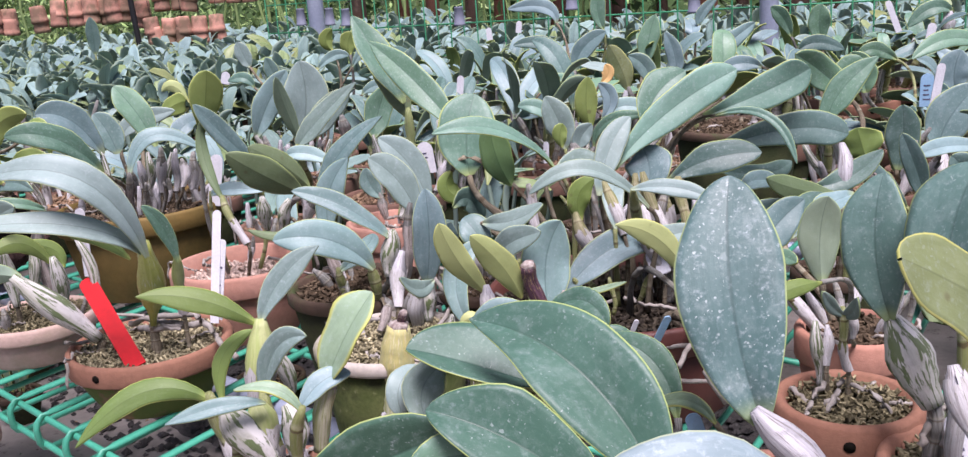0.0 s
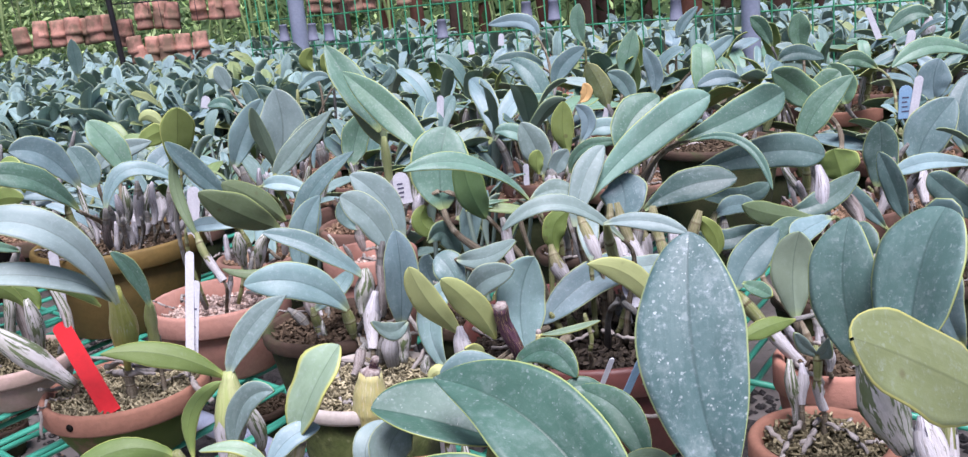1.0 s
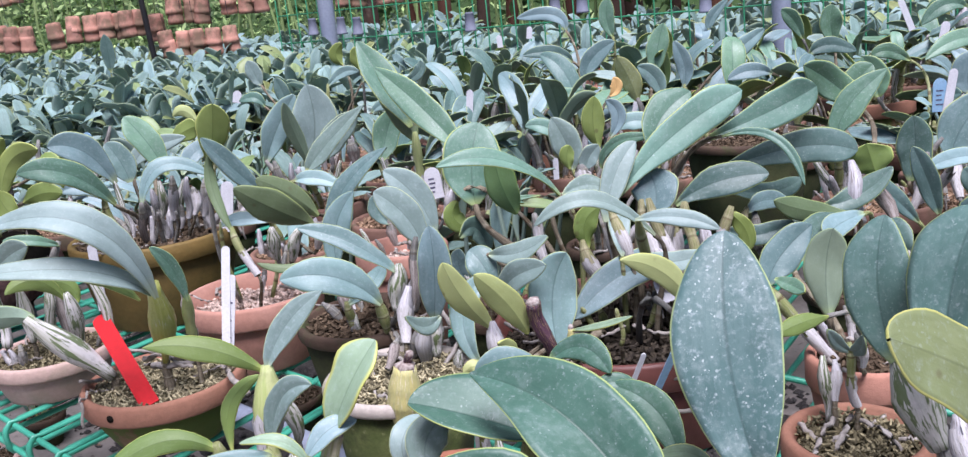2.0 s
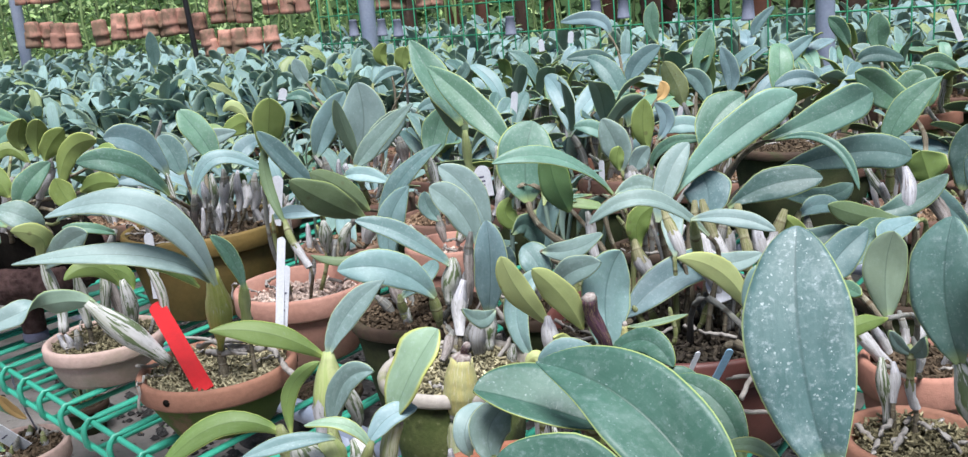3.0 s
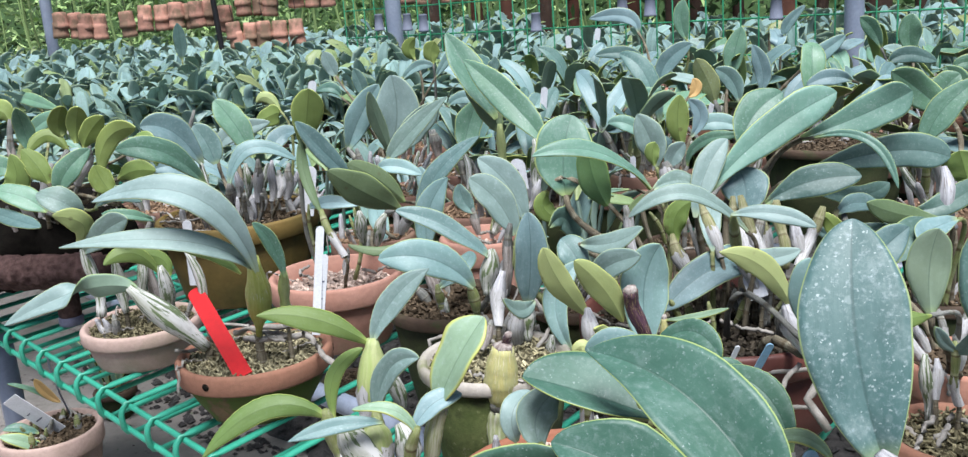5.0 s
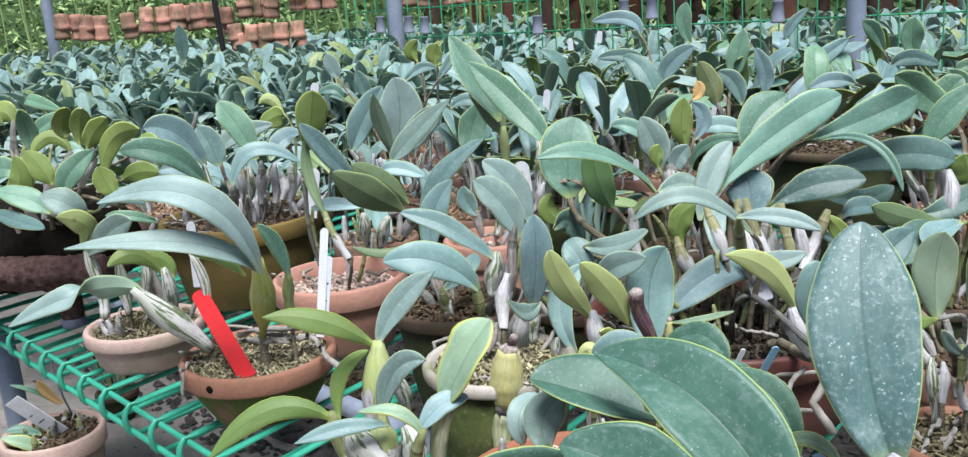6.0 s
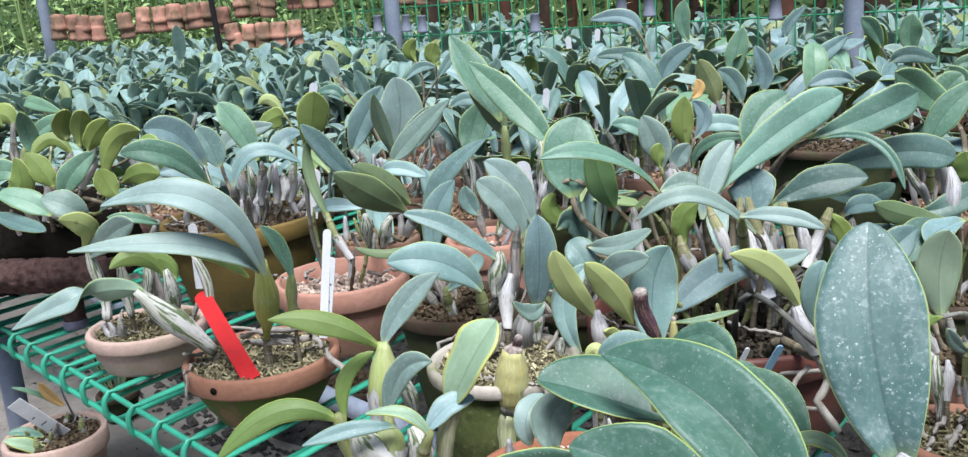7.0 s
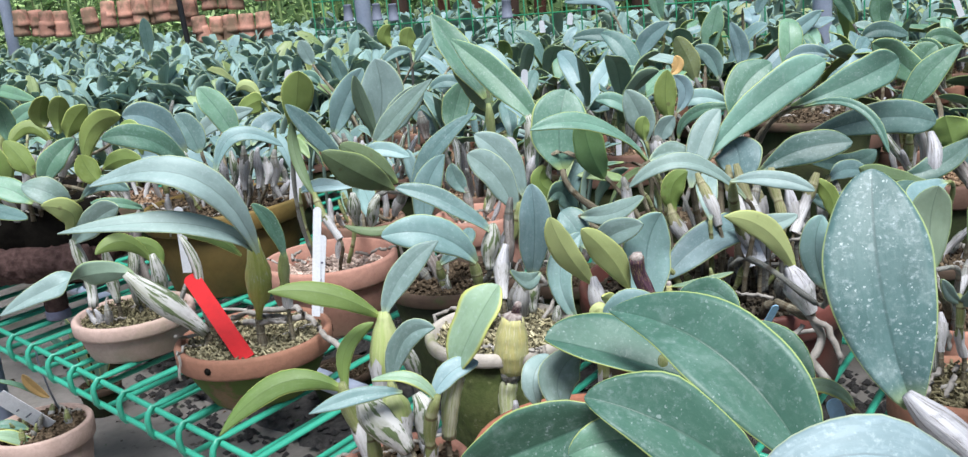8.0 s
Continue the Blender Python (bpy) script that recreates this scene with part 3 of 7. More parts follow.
def disc_mix(parent, c, r, mat, n, seed, name="potting_mix"):
    """Loose mix: a lumpy bed with many small chips and strands lying on it, one mesh."""
    rg = random.Random(seed)
    if mat in ("mix_moss", "mix_green"):
        n = int(2.2 * n)
    verts, faces = [Vector((c[0], c[1], c[2] + 0.004))], []
    rings, sides = 5, 18
    for i in range(1, rings + 1):
        for k in range(sides):
            a, q = 2 * math.pi * k / sides, r * i / rings
            verts.append(Vector((c[0] + q * math.cos(a), c[1] + q * math.sin(a), c[2] + rg.uniform(-0.004, 0.004) - 0.004 * (i == rings))))
    for k in range(sides):
        faces.append((0, 1 + k, 1 + (k + 1) % sides))
        for i in range(rings - 1):
            o = 1 + i * sides
            faces.append((o + k, o + sides + k, o + sides + (k + 1) % sides, o + (k + 1) % sides))
    for _ in range(n):
        a, q = rg.uniform(0, 6.28), r * 0.97 * math.sqrt(rg.random())
        p = Vector((c[0] + q * math.cos(a), c[1] + q * math.sin(a), c[2] + rg.uniform(0.0, 0.007)))
        d = Vector((rg.uniform(-1, 1), rg.uniform(-1, 1), rg.uniform(-0.5, 0.5))).normalized()
        s = d.cross(Vector((rg.uniform(-0.5, 0.5), rg.uniform(-0.5, 0.5), 1))).normalized()
        h = d.cross(s)
        ln, w, th = (rg.uniform(0.0016, 0.006), rg.uniform(0.0005, 0.0012), 0.0007) if mat in ("mix_moss", "mix_green") else (rg.uniform(0.0015, 0.006), rg.uniform(0.0008, 0.0026), 0.0012)
        o = len(verts)
        for e, k in ((-1, 0.0), (0, 1.0), (1, 0.2)):
            for x, y in ((-1, -1), (1, -1), (1, 1), (-1, 1)):
                verts.append(p + d * (ln * e) + s * (w * x) + h * (th * y + ln * 0.3 * k))
        for i in (0, 4):
            for k in range(4):
                faces.append((o + i + k, o + i + (k + 1) % 4, o + i + 4 + (k + 1) % 4, o + i + 4 + k))
        faces += [(o + 3, o + 2, o + 1, o), (o + 8, o + 9, o + 10, o + 11)]
    return tagged(link(name, verts, faces, mat, parent=parent, origin=parent.location, smooth=False), kind="stuff")


def pot_parts(parent, c, r, h, style, chips, seed=1, sides=36):
    """Flared clay pot with a rolled collar, hollow, filled with mix to just under the rim."""
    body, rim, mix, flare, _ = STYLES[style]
    x, y, z = c
    band = {"green": 0.012, "dark": 0.014}.get(style, min(0.03, 0.24 * h + 0.006))
    low = {"pinkmix": 0.026, "orange": 0.012, "brown": 0.02}.get(style, 0.009)
    rb, rt = r * flare, r * 0.93
    prof = [(0.3 * rb, z - h + 0.004), (rb * 0.97, z - h), (rb, z - h + 0.004), (rb + (rt - rb) * 0.5, z - h + (h - band) * 0.5), (rt, z - band), (rt - 0.006, z - band + 0.002), (rt - 0.007, z - 0.034), (0.1 * r, z - 0.04)]

    def spin(profile, n):
        vs, fs = [], []
        for q, zz in profile:
            for k in range(n):
                a = 2 * math.pi * k / n
                vs.append((x + q * math.cos(a), y + q * math.sin(a), zz))
        for i in range(len(profile) - 1):
            for k in range(n):
                fs.append((i * n + k, i * n + (k + 1) % n, (i + 1) * n + (k + 1) % n, (i + 1) * n + k))
        return vs, fs
    v, fc = spin(prof, sides)
    fc.append(tuple(range(sides))[::-1])
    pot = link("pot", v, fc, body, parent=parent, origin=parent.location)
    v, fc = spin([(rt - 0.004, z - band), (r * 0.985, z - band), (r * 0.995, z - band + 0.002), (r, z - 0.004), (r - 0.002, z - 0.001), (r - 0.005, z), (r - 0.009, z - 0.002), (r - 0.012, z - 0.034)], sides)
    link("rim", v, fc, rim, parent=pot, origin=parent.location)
    if style in ("red", "mossmix"):
        # Solid black plugs in the rim imitate the shaded inside of drain holes.
        for a in (-1.87, 0.3, 2.2):
            d = Vector((math.cos(a), math.sin(a), 0))
            q = Vector((x, y, z - 0.5 * band)) + d * (r * 0.98)
            hv, hf = lathe_shape([q, q + d * (0.0175 * r + 0.0005)], [0.0042, 0.0042], 14)
            link("drain_hole", hv, hf, "mix_black", parent=pot, label="black plug standing in for the dark inside of a drain hole", origin=parent.location)
    disc_mix(parent, (x, y, z - low), r - 0.0105 - 0.15 * (low - 0.009), mix, chips, seed)
    return pot


def potted(label, c, r, h, style, group="potted orchids on the bench"):
    """A potted orchid: an empty on the bench that carries pot, mix and, later, bulbs and leaves."""
    p = tagged(new("potted_orchid"), label, "orchid", group)
    p.location = (c[0], c[1], c[2] - h)
    HOLD[p] = (Vector(c), r)
    if style != "log":
        pot_parts(p, c, r, h, style, int(160 + 60000 * r * r), seed=int(1000 * abs(c[0]) + 77 * c[1]))
    return p


def clutter(p, c, r, n, tall, seed, kinds=("grey", "grey", "white", "sheath", "olive")):
    """Old leafless stems and loose roots round the crown of an orchid."""
    rg = random.Random(seed)
    z = c[2] - 0.012
    for k in range(n):
        a, q = rg.uniform(0, 6.28), r * 0.75 * math.sqrt(rg.random())
        b = Vector((c[0] + q * math.cos(a), c[1] + q * math.sin(a), z))
        d = Vector((math.cos(a) * rg.uniform(-0.2, 0.8), math.sin(a) * rg.uniform(-0.2, 0.8), 1)).normalized()
        bulb(p, b, b + d * tall * rg.uniform(0.45, 1.0), rg.uniform(0.0028, 0.006), rg.choice(kinds))
    for k in range(max(3, n // 2)):
        a, q, turn = rg.uniform(0, 6.28), r * rg.uniform(0.1, 0.6), rg.uniform(-1.2, 1.2)
        pts = []
        for i in range(5):
            pts.append(Vector((c[0] + q * math.cos(a), c[1] + q * math.sin(a), z + rg.uniform(0.004, 0.012) + (0.006 if q > r * 0.85 else 0))))
            a, q = a + turn * 0.25, q + r * rg.uniform(0.05, 0.22)
            if q > r * 1.03:
                pts.append(Vector((c[0] + r * 1.05 * math.cos(a), c[1] + r * 1.05 * math.sin(a), c[2] + 0.002)))
                pts.append(Vector((c[0] + r * 1.08 * math.cos(a), c[1] + r * 1.08 * math.sin(a), c[2] - rg.uniform(0.01, 0.03))))
                break
        root(p, pts, rg.uniform(0.0013, 0.0024))


def stalk(p, foot, top, way, r, mat):
    """A slender jointed stem that rises from the mix and bends into the foot of a leaf or bulb."""
    n, sides = 12, 10
    a, b = foot + Vector((0, 0, 0.45 * (top - foot).length)), top - way * 0.3 * (top - foot).length
    axis = []
    for i in range(n + 1):
        k = i / n
        axis.append((1 - k) ** 3 * foot + 3 * k * (1 - k) ** 2 * a + 3 * k * k * (1 - k) * b + k ** 3 * top)
    v, fc = lathe_shape(axis, [r * (1.2 if i % 4 == 0 else 1.0) * (1.15 - 0.35 * i / n) for i in range(n + 1)], sides, ridges=[dice.uniform(-0.12, 0.08) for _ in range(sides)])
    return link("stem", v, fc, mat, uvs=stem_uv(n + 1, sides), parent=p, origin=p.location)


def grow_stalks():
    """Joins every leaf and every raised bulb to the mix in its own pot."""
    for p, base, way, width in list(GROWN):
        if p not in HOLD or any(q is p and (top - base).length < 0.036 for q, _, top, _ in STEMS):
            continue
        c, r = HOLD[p]
        out = Vector((base.x - c.x, base.y - c.y, 0))
        foot = Vector((c.x, c.y, c.z - 0.014)) + out * min(1.0, (0.62 if r < 0.1 else 0.35) * r / max(out.length, 1e-4))
        if (base - foot).length > 0.012:
            stalk(p, foot, base, way, min(0.004, 0.0016 + 0.05 * width), dice.choice(("bulb_olive", "bulb_grey", "stem_brown", "stem_brown")))
    for p, base, top, r0 in list(STEMS):
        if p not in HOLD:
            continue
        c, r = HOLD[p]
        out = Vector((base.x - c.x, base.y - c.y, 0))
        if base.z < c.z + 0.006 and out.length < r:
            continue
        foot = Vector((c.x, c.y, c.z - 0.014)) + out * min(1.0, 0.7 * r / max(out.length, 1e-4))
        if (base - foot).length > 0.02:
            stalk(p, foot, base, (top - base).normalized(), max(0.0022, 0.36 * r0), dice.choice(("stem_brown", "stem_brown", "bulb_grey")))
    GROWN.clear(), STEMS.clear()


FLOOR = 0.40


# ---- structure: ground, bench, backdrop ----
v = [(-60, -30, FLOOR), (60, -30, FLOOR), (60, 90, FLOOR), (-60, 90, FLOOR)]
tagged(link("ground", v, [(0, 1, 2, 3)], "concrete"), "grey-brown concrete floor of the plant nursery", "floor", kind="structure")

E1, E2 = Vector((0.759, -0.651, 0)), Vector((0.52, 0.854, 0))
CORNER = Vector((-0.834, 1.241, BENCH - 0.003))


def wire_path(points, r, parent, name, sides=7):
    v, fc = lathe_shape([Vector(q) for q in points], [r] * len(points), sides)
    return link(name, v, fc, "wire_green", parent=parent, origin=parent.location)


bench = tagged(new("wire_bench"), "green plastic-coated wire bench with bent-down edge", "bench", kind="structure")
bench.location = (0, 1, 0)
for k in range(-64, 36):
    a = CORNER + E1 * (0.073 * k)
    pts = [a + E2 * 5.2, a + E2 * 2.5, a + E2 * 0.02]
    pts += [a + E2 * d + Vector((0, 0, z)) for d, z in ((0.008, -0.0015), (0.001, -0.007), (-0.001, -0.014), (0.0, -0.03), (0.004, -0.036), (0.014, -0.04))]
    pts += [a + E2 * 0.35 + Vector((0, 0, -0.04)), a + E2 * 5.2 + Vector((0, 0, -0.04))]
    wire_path(pts, 0.0038, bench, "wire")
for d, z in ((0.012, -0.0052), (0.006, -0.0335), (0.3, -0.0052), (0.6, -0.0052), (0.9, -0.0052), (1.2, -0.0052), (1.8, -0.0052), (2.4, -0.0052), (3.2, -0.0052), (4.0, -0.0052), (4.8, -0.0052)):
    a = CORNER + E2 * d + Vector((0, 0, z))
    wire_path([a - E1 * 4.7, a, a + E1 * 2.7], 0.0038, bench, "edge_wire")
for u, w in ((-0.3, 0.05), (-1.2, 0.15), (0.6, 0.25), (-0.4, 2.0), (1.6, 1.6), (-3.0, 0.25), (-4.5, 0.25), (-2.2, 2.0), (-4.0, 2.0), (-0.4, 4.2), (1.6, 4.2), (-2.2, 4.2)):
    q = CORNER + E1 * u + E2 * w
    v, fc = lathe_shape([Vector((q.x, q.y, z)) for z in (FLOOR, 0.5, BENCH - 0.06)], [0.02] * 3, 12)
    link("leg", v, fc, "steel", parent=bench, label="grey steel leg", origin=bench.location)
for w in (0.25, 1.2, 2.4, 4.2):
    a = CORNER + E2 * w + Vector((0, 0, -0.058))
    v, fc = lathe_shape([a - E1 * 4.6, a, a + E1 * 2.6], [0.014] * 3, 12)
    link("support_pipe", v, fc, "steel", parent=bench, label="grey steel pipe", origin=bench.location)


def post(x, y, r, top, name="greenhouse_post", mat="steel", label="grey galvanised steel greenhouse post", lean=0.0):
    v, fc = lathe_shape([Vector((x - lean * (z - 1) * 0.1, y, z)) for z in (FLOOR, 1, 2, top)], [r] * 4, 16)
    return tagged(link(name, v, fc, mat, origin=(x, y, 0)), label, "post", kind="structure")


post(0.853, 3.00, 0.0291, 3.2)
post(-0.760, 4.00, 0.0341, 3.2)
post(-3.004, 5.20, 0.0317, 3.2)
post(-1.762, 4.60, 0.0138, 3.0, "thin_pole", "black_paint", "thin black pole behind the bench", lean=0.5)

# ---- potted orchids near the camera ----
p = potted("orchid with long arching grey-green leaves in a mossy terracotta pot", (-0.373, 0.99, 0.836), 0.090, 0.071, "red")
leaf(p, (-0.323, 0.900, 0.954), (-0.361, 0.860, 1.043), (-0.465, 0.860, 1.043), 0.033, (0.3, -0.74, 0.6), "pale", 0.34, 0.6, 0.5)
leaf(p, (-0.329, 0.9, 0.957), (-0.378, 0.86, 0.999), (-0.496, 0.84, 1.003), 0.025, (0.41, -0.69, 0.6), "pale", .22, .8)
leaf(p, (-0.34, 0.9, 0.952), (-0.369, 0.9, 0.975), (-0.398, 0.9, 0.979), 0.015, (-0.22, 0.84, -0.49), "green")
leaf(p, (-0.305, 0.93, 0.938), (-0.311, 0.92, 0.978), (-0.325, 0.91, 1.003), 0.016, (0.61, -0.79, -0.06), "green")
leaf(p, (-0.483, 0.95, 0.926), (-0.537, 0.93, 0.932), (-0.612, 0.9, 0.905), 0.031, (0.22, -0.81, 0.54), "pale", .22, .8, .5, 2.5)
bulb(p, (-0.353, 0.958, 0.862), (-0.334, 0.92, 0.958), 0.0145, "moss")
bulb(p, (-0.319, 0.962, 0.874), (-0.308, 0.938, 0.937), 0.0068, "lime")
bulb(p, (-0.421, 0.97, 0.845), (-0.487, 0.95, 0.924), 0.0138, "sheath")
bulb(p, (-0.433, 1.02, 0.835), (-0.455, 1.03, 0.94), 0.0059, "sheath")
root(p, [(-0.364, 0.985, 0.862), (-0.32, 0.995, 0.861), (-0.296, 0.97, 0.852), (-0.275, 0.94, 0.843), (-0.255, 0.92, 0.834)], 0.0036)
root(p, [(-0.375, 0.975, 0.852), (-0.352, 0.958, 0.858), (-0.33, 0.965, 0.856), (-0.308, 0.99, 0.85)], 0.0038)
root(p, [(-0.41, 1.03, 0.84), (-0.385, 1.015, 0.852), (-0.352, 0.99, 0.854), (-0.325, 1.0, 0.845)], 0.0034)
root(p, [(-0.429, 0.985, 0.84), (-0.448, 0.975, 0.84), (-0.451, 0.955, 0.849)], 0.0022)
root(p, [(-0.382, 1.005, 0.858), (-0.425, 1.035, 0.852), (-0.441, 1.035, 0.848)], 0.0022)
root(p, [(-0.357, 0.975, 0.864), (-0.34, 0.955, 0.86), (-0.319, 0.945, 0.86)], 0.0020)
clutter(p, (-0.373, 0.99, 0.836), 0.090, 0, 0.030, 15)
p = potted("small orchid with striped papery pseudobulbs in a pale clay pot", (-0.595, 1.16, 0.819), 0.080, 0.054, "pale")
bulb(p, (-0.628, 1.12, 0.838), (-0.637, 1.12, 0.926), 0.0081, "sheath")
bulb(p, (-0.604, 1.14, 0.835), (-0.608, 1.14, 0.904), 0.0090, "sheath")
bulb(p, (-0.542, 1.14, 0.832), (-0.536, 1.12, 0.898), 0.0105, "sheath")
bulb(p, (-0.584, 1.16, 0.827), (-0.581, 1.16, 0.901), 0.0075, "sheath")
leaf(p, (-0.537, 1.12, 0.893), (-0.56, 1.1, 0.928), (-0.59, 1.08, 0.919), 0.022, (-0.66, 0.69, -0.3), "green")
leaf(p, (-0.534, 1.14, 0.884), (-0.544, 1.14, 0.909), (-0.571, 1.12, 0.92), 0.020, (-0.64, 0.73, -0.24), "green")
leaf(p, (-0.636, 1.12, 0.926), (-0.591, 1.1, 0.959), (-0.548, 1.08, 0.977), 0.035, (-0.42, -0.91, 0.01), "pale")
leaf(p, (-0.642, 1.12, 0.938), (-0.62, 1.1, 0.969), (-0.646, 1.08, 0.986), 0.030, (-0.71, 0.57, 0.41), "yellow")
leaf(p, (-0.565, 1.18, 0.951), (-0.578, 1.15, 0.967), (-0.614, 1.14, 0.973), 0.015, (0.68, -0.61, 0.42), "green")
bulb(p, (-0.575, 1.173, 0.807), (-0.565, 1.18, 0.951), 0.0074, "grey")
clutter(p, (-0.595, 1.16, 0.819), 0.080, 5, 0.050, 27)
p = potted("bushy olive-leaved orchid growing in a log planter", (-0.85, 1.38, 0.932), 0.113, 0.167, "log")
leaf(p, (-0.744, 1.3, 1.059), (-0.746, 1.3, 1.079), (-0.724, 1.28, 1.105), 0.031, (-0.37, 0.79, 0.49), "olive")
leaf(p, (-0.724, 1.3, 1.048), (-0.718, 1.3, 1.077), (-0.699, 1.28, 1.102), 0.029, (-0.33, 0.83, 0.46), "olive")
leaf(p, (-0.702, 1.28, 1.043), (-0.689, 1.28, 1.065), (-0.665, 1.28, 1.087), 0.030, (-0.25, 0.94, 0.22), "olive")
leaf(p, (-0.811, 1.32, 1.035), (-0.814, 1.32, 1.071), (-0.808, 1.3, 1.105), 0.028, (0.55, -0.79, -0.25), "green")
leaf(p, (-0.754, 1.26, 0.997), (-0.765, 1.26, 1.021), (-0.785, 1.26, 1.049), 0.032, (-0.45, 0.85, -0.27), "olive")
leaf(p, (-0.716, 1.22, 0.989), (-0.699, 1.22, 1.02), (-0.671, 1.24, 1.046), 0.033, (0.28, -0.95, 0.11), "green")
leaf(p, (-0.686, 1.28, 1.002), (-0.663, 1.28, 1.054), (-0.609, 1.26, 1.07), 0.033, (0.12, 0.98, 0.15), "olive")
leaf(p, (-0.636, 1.22, 0.984), (-0.649, 1.22, 1.002), (-0.657, 1.22, 1.026), 0.031, (-0.44, 0.87, -0.22), "olive")
leaf(p, (-0.678, 1.2, 0.96), (-0.69, 1.18, 0.984), (-0.725, 1.18, 0.996), 0.039, (0.61, -0.66, 0.44), "pale")
leaf(p, (-0.669, 1.3, 0.991), (-0.64, 1.3, 1.002), (-0.609, 1.3, 1), 0.031, (0.01, 1, -0.07), "olive")
leaf(p, (-0.816, 1.2, 0.974), (-0.761, 1.18, 0.962), (-0.715, 1.16, 0.954), 0.024, (-0.08, -0.6, 0.79), "dark")
leaf(p, (-0.826, 1.25, 0.992), (-0.796, 1.25, 1.004), (-0.797, 1.25, 1.044), 0.036, (-0.24, 0.96, 0.14), "olive")
leaf(p, (-0.839, 1.35, 1.044), (-0.803, 1.35, 1.075), (-0.762, 1.35, 1.087), 0.026, (-0.07, -0.99, 0.12), "green")
leaf(p, (-0.727, 1.2, 0.967), (-0.758, 1.2, 0.99), (-0.801, 1.2, 1.001), 0.036, (0.29, -0.73, 0.63), "green")
leaf(p, (-0.75, 1.32, 1.035), (-0.779, 1.32, 1.06), (-0.802, 1.3, 1.038), 0.022, (-0.36, 0.89, -0.28), "olive")
leaf(p, (-0.66, 1.32, 1.025), (-0.622, 1.3, 1.049), (-0.606, 1.3, 1.007), 0.027, (0.13, 0.83, -0.55), "olive")
leaf(p, (-0.885, 1.4, 1.074), (-0.901, 1.4, 1.094), (-0.926, 1.4, 1.076), 0.039, (-0.02, 0.96, -0.29), "olive")
leaf(p, (-0.813, 1.28, 1.008), (-0.844, 1.28, 1.022), (-0.893, 1.28, 0.999), 0.035, (-0.05, -0.92, 0.39), "green")
leaf(p, (-0.683, 1.25, 0.958), (-0.631, 1.22, 0.984), (-0.587, 1.2, 0.975), 0.024, (-0.48, -0.79, 0.39), "blue")
leaf(p, (-0.9, 1.5, 1.093), (-0.914, 1.5, 1.104), (-0.829, 1.45, 1.086), 0.024, (-0.41, -0.67, 0.61), "green")
bulb(p, (-0.733, 1.3, 0.986), (-0.709, 1.3, 1.039), 0.0100, "grey")
bulb(p, (-0.764, 1.3, 0.979), (-0.742, 1.3, 1.033), 0.0091, "grey")
bulb(p, (-0.706, 1.3, 0.976), (-0.69, 1.3, 1.026), 0.0100, "grey")
bulb(p, (-0.786, 1.3, 0.966), (-0.77, 1.3, 1.014), 0.0092, "grey")
bulb(p, (-0.825, 1.341, 0.92), (-0.811, 1.32, 1.035), 0.0070, "grey")
bulb(p, (-0.843, 1.361, 0.92), (-0.839, 1.35, 1.044), 0.0064, "olive")
bulb(p, (-0.873, 1.393, 0.92), (-0.885, 1.4, 1.074), 0.0061, "grey")
bulb(p, (-0.831, 1.328, 0.92), (-0.813, 1.28, 1.008), 0.0073, "olive")
clutter(p, (-0.85, 1.38, 0.932), 0.113, 8, 0.070, 58, kinds=("grey", "olive",))
p = potted("orchid with crowded grey pseudobulbs in a wide olive-brown pot", (-0.552, 1.45, 0.901), 0.132, 0.136, "olive")
leaf(p, (-0.537, 1.3, 0.976), (-0.57, 1.25, 1.034), (-0.623, 1.22, 1.045), 0.038, (0.77, -0.55, 0.33), "green")
leaf(p, (-0.502, 1.420, 0.993), (-0.525, 1.420, 1.046), (-0.554, 1.420, 1.087), 0.042, (0.43, -0.87, 0.24), "green", 0.25, 0.2, 0.55)
leaf(p, (-0.525, 1.36, 0.959), (-0.492, 1.38, 1.014), (-0.427, 1.4, 0.988), 0.026, (0.15, -0.79, 0.59), "blue")
leaf(p, (-0.616, 1.48, 0.978), (-0.643, 1.45, 1.038), (-0.682, 1.42, 1.053), 0.050, (0.79, -0.57, 0.23), "blue")
leaf(p, (-0.6, 1.5, 0.974), (-0.609, 1.5, 1.009), (-0.628, 1.5, 1.041), 0.046, (0.51, -0.83, 0.21), "blue")
leaf(p, (-0.598, 1.4, 0.965), (-0.615, 1.38, 0.992), (-0.646, 1.36, 0.991), 0.030, (0.71, -0.58, 0.41), "blue")
leaf(p, (-0.495, 1.46, 0.983), (-0.483, 1.5, 1.012), (-0.451, 1.5, 1.02), 0.033, (0.27, -0.8, 0.53), "blue")
leaf(p, (-0.606, 1.55, 0.99), (-0.586, 1.55, 1.016), (-0.513, 1.55, 1.033), 0.034, (-0.12, -0.96, 0.27), "pale")
leaf(p, (-0.565, 1.6, 1.018), (-0.529, 1.6, 1.038), (-0.511, 1.6, 1.042), 0.037, (0.05, 0.99, -0.12), "olive")
bulb(p, (-0.546, 1.42, 0.923), (-0.54, 1.4, 0.957), 0.0073, "grey")
bulb(p, (-0.525, 1.42, 0.924), (-0.518, 1.42, 0.979), 0.0069, "sheath")
bulb(p, (-0.505, 1.42, 0.921), (-0.497, 1.42, 0.985), 0.0073, "grey")
bulb(p, (-0.482, 1.42, 0.922), (-0.474, 1.42, 0.981), 0.0068, "white")
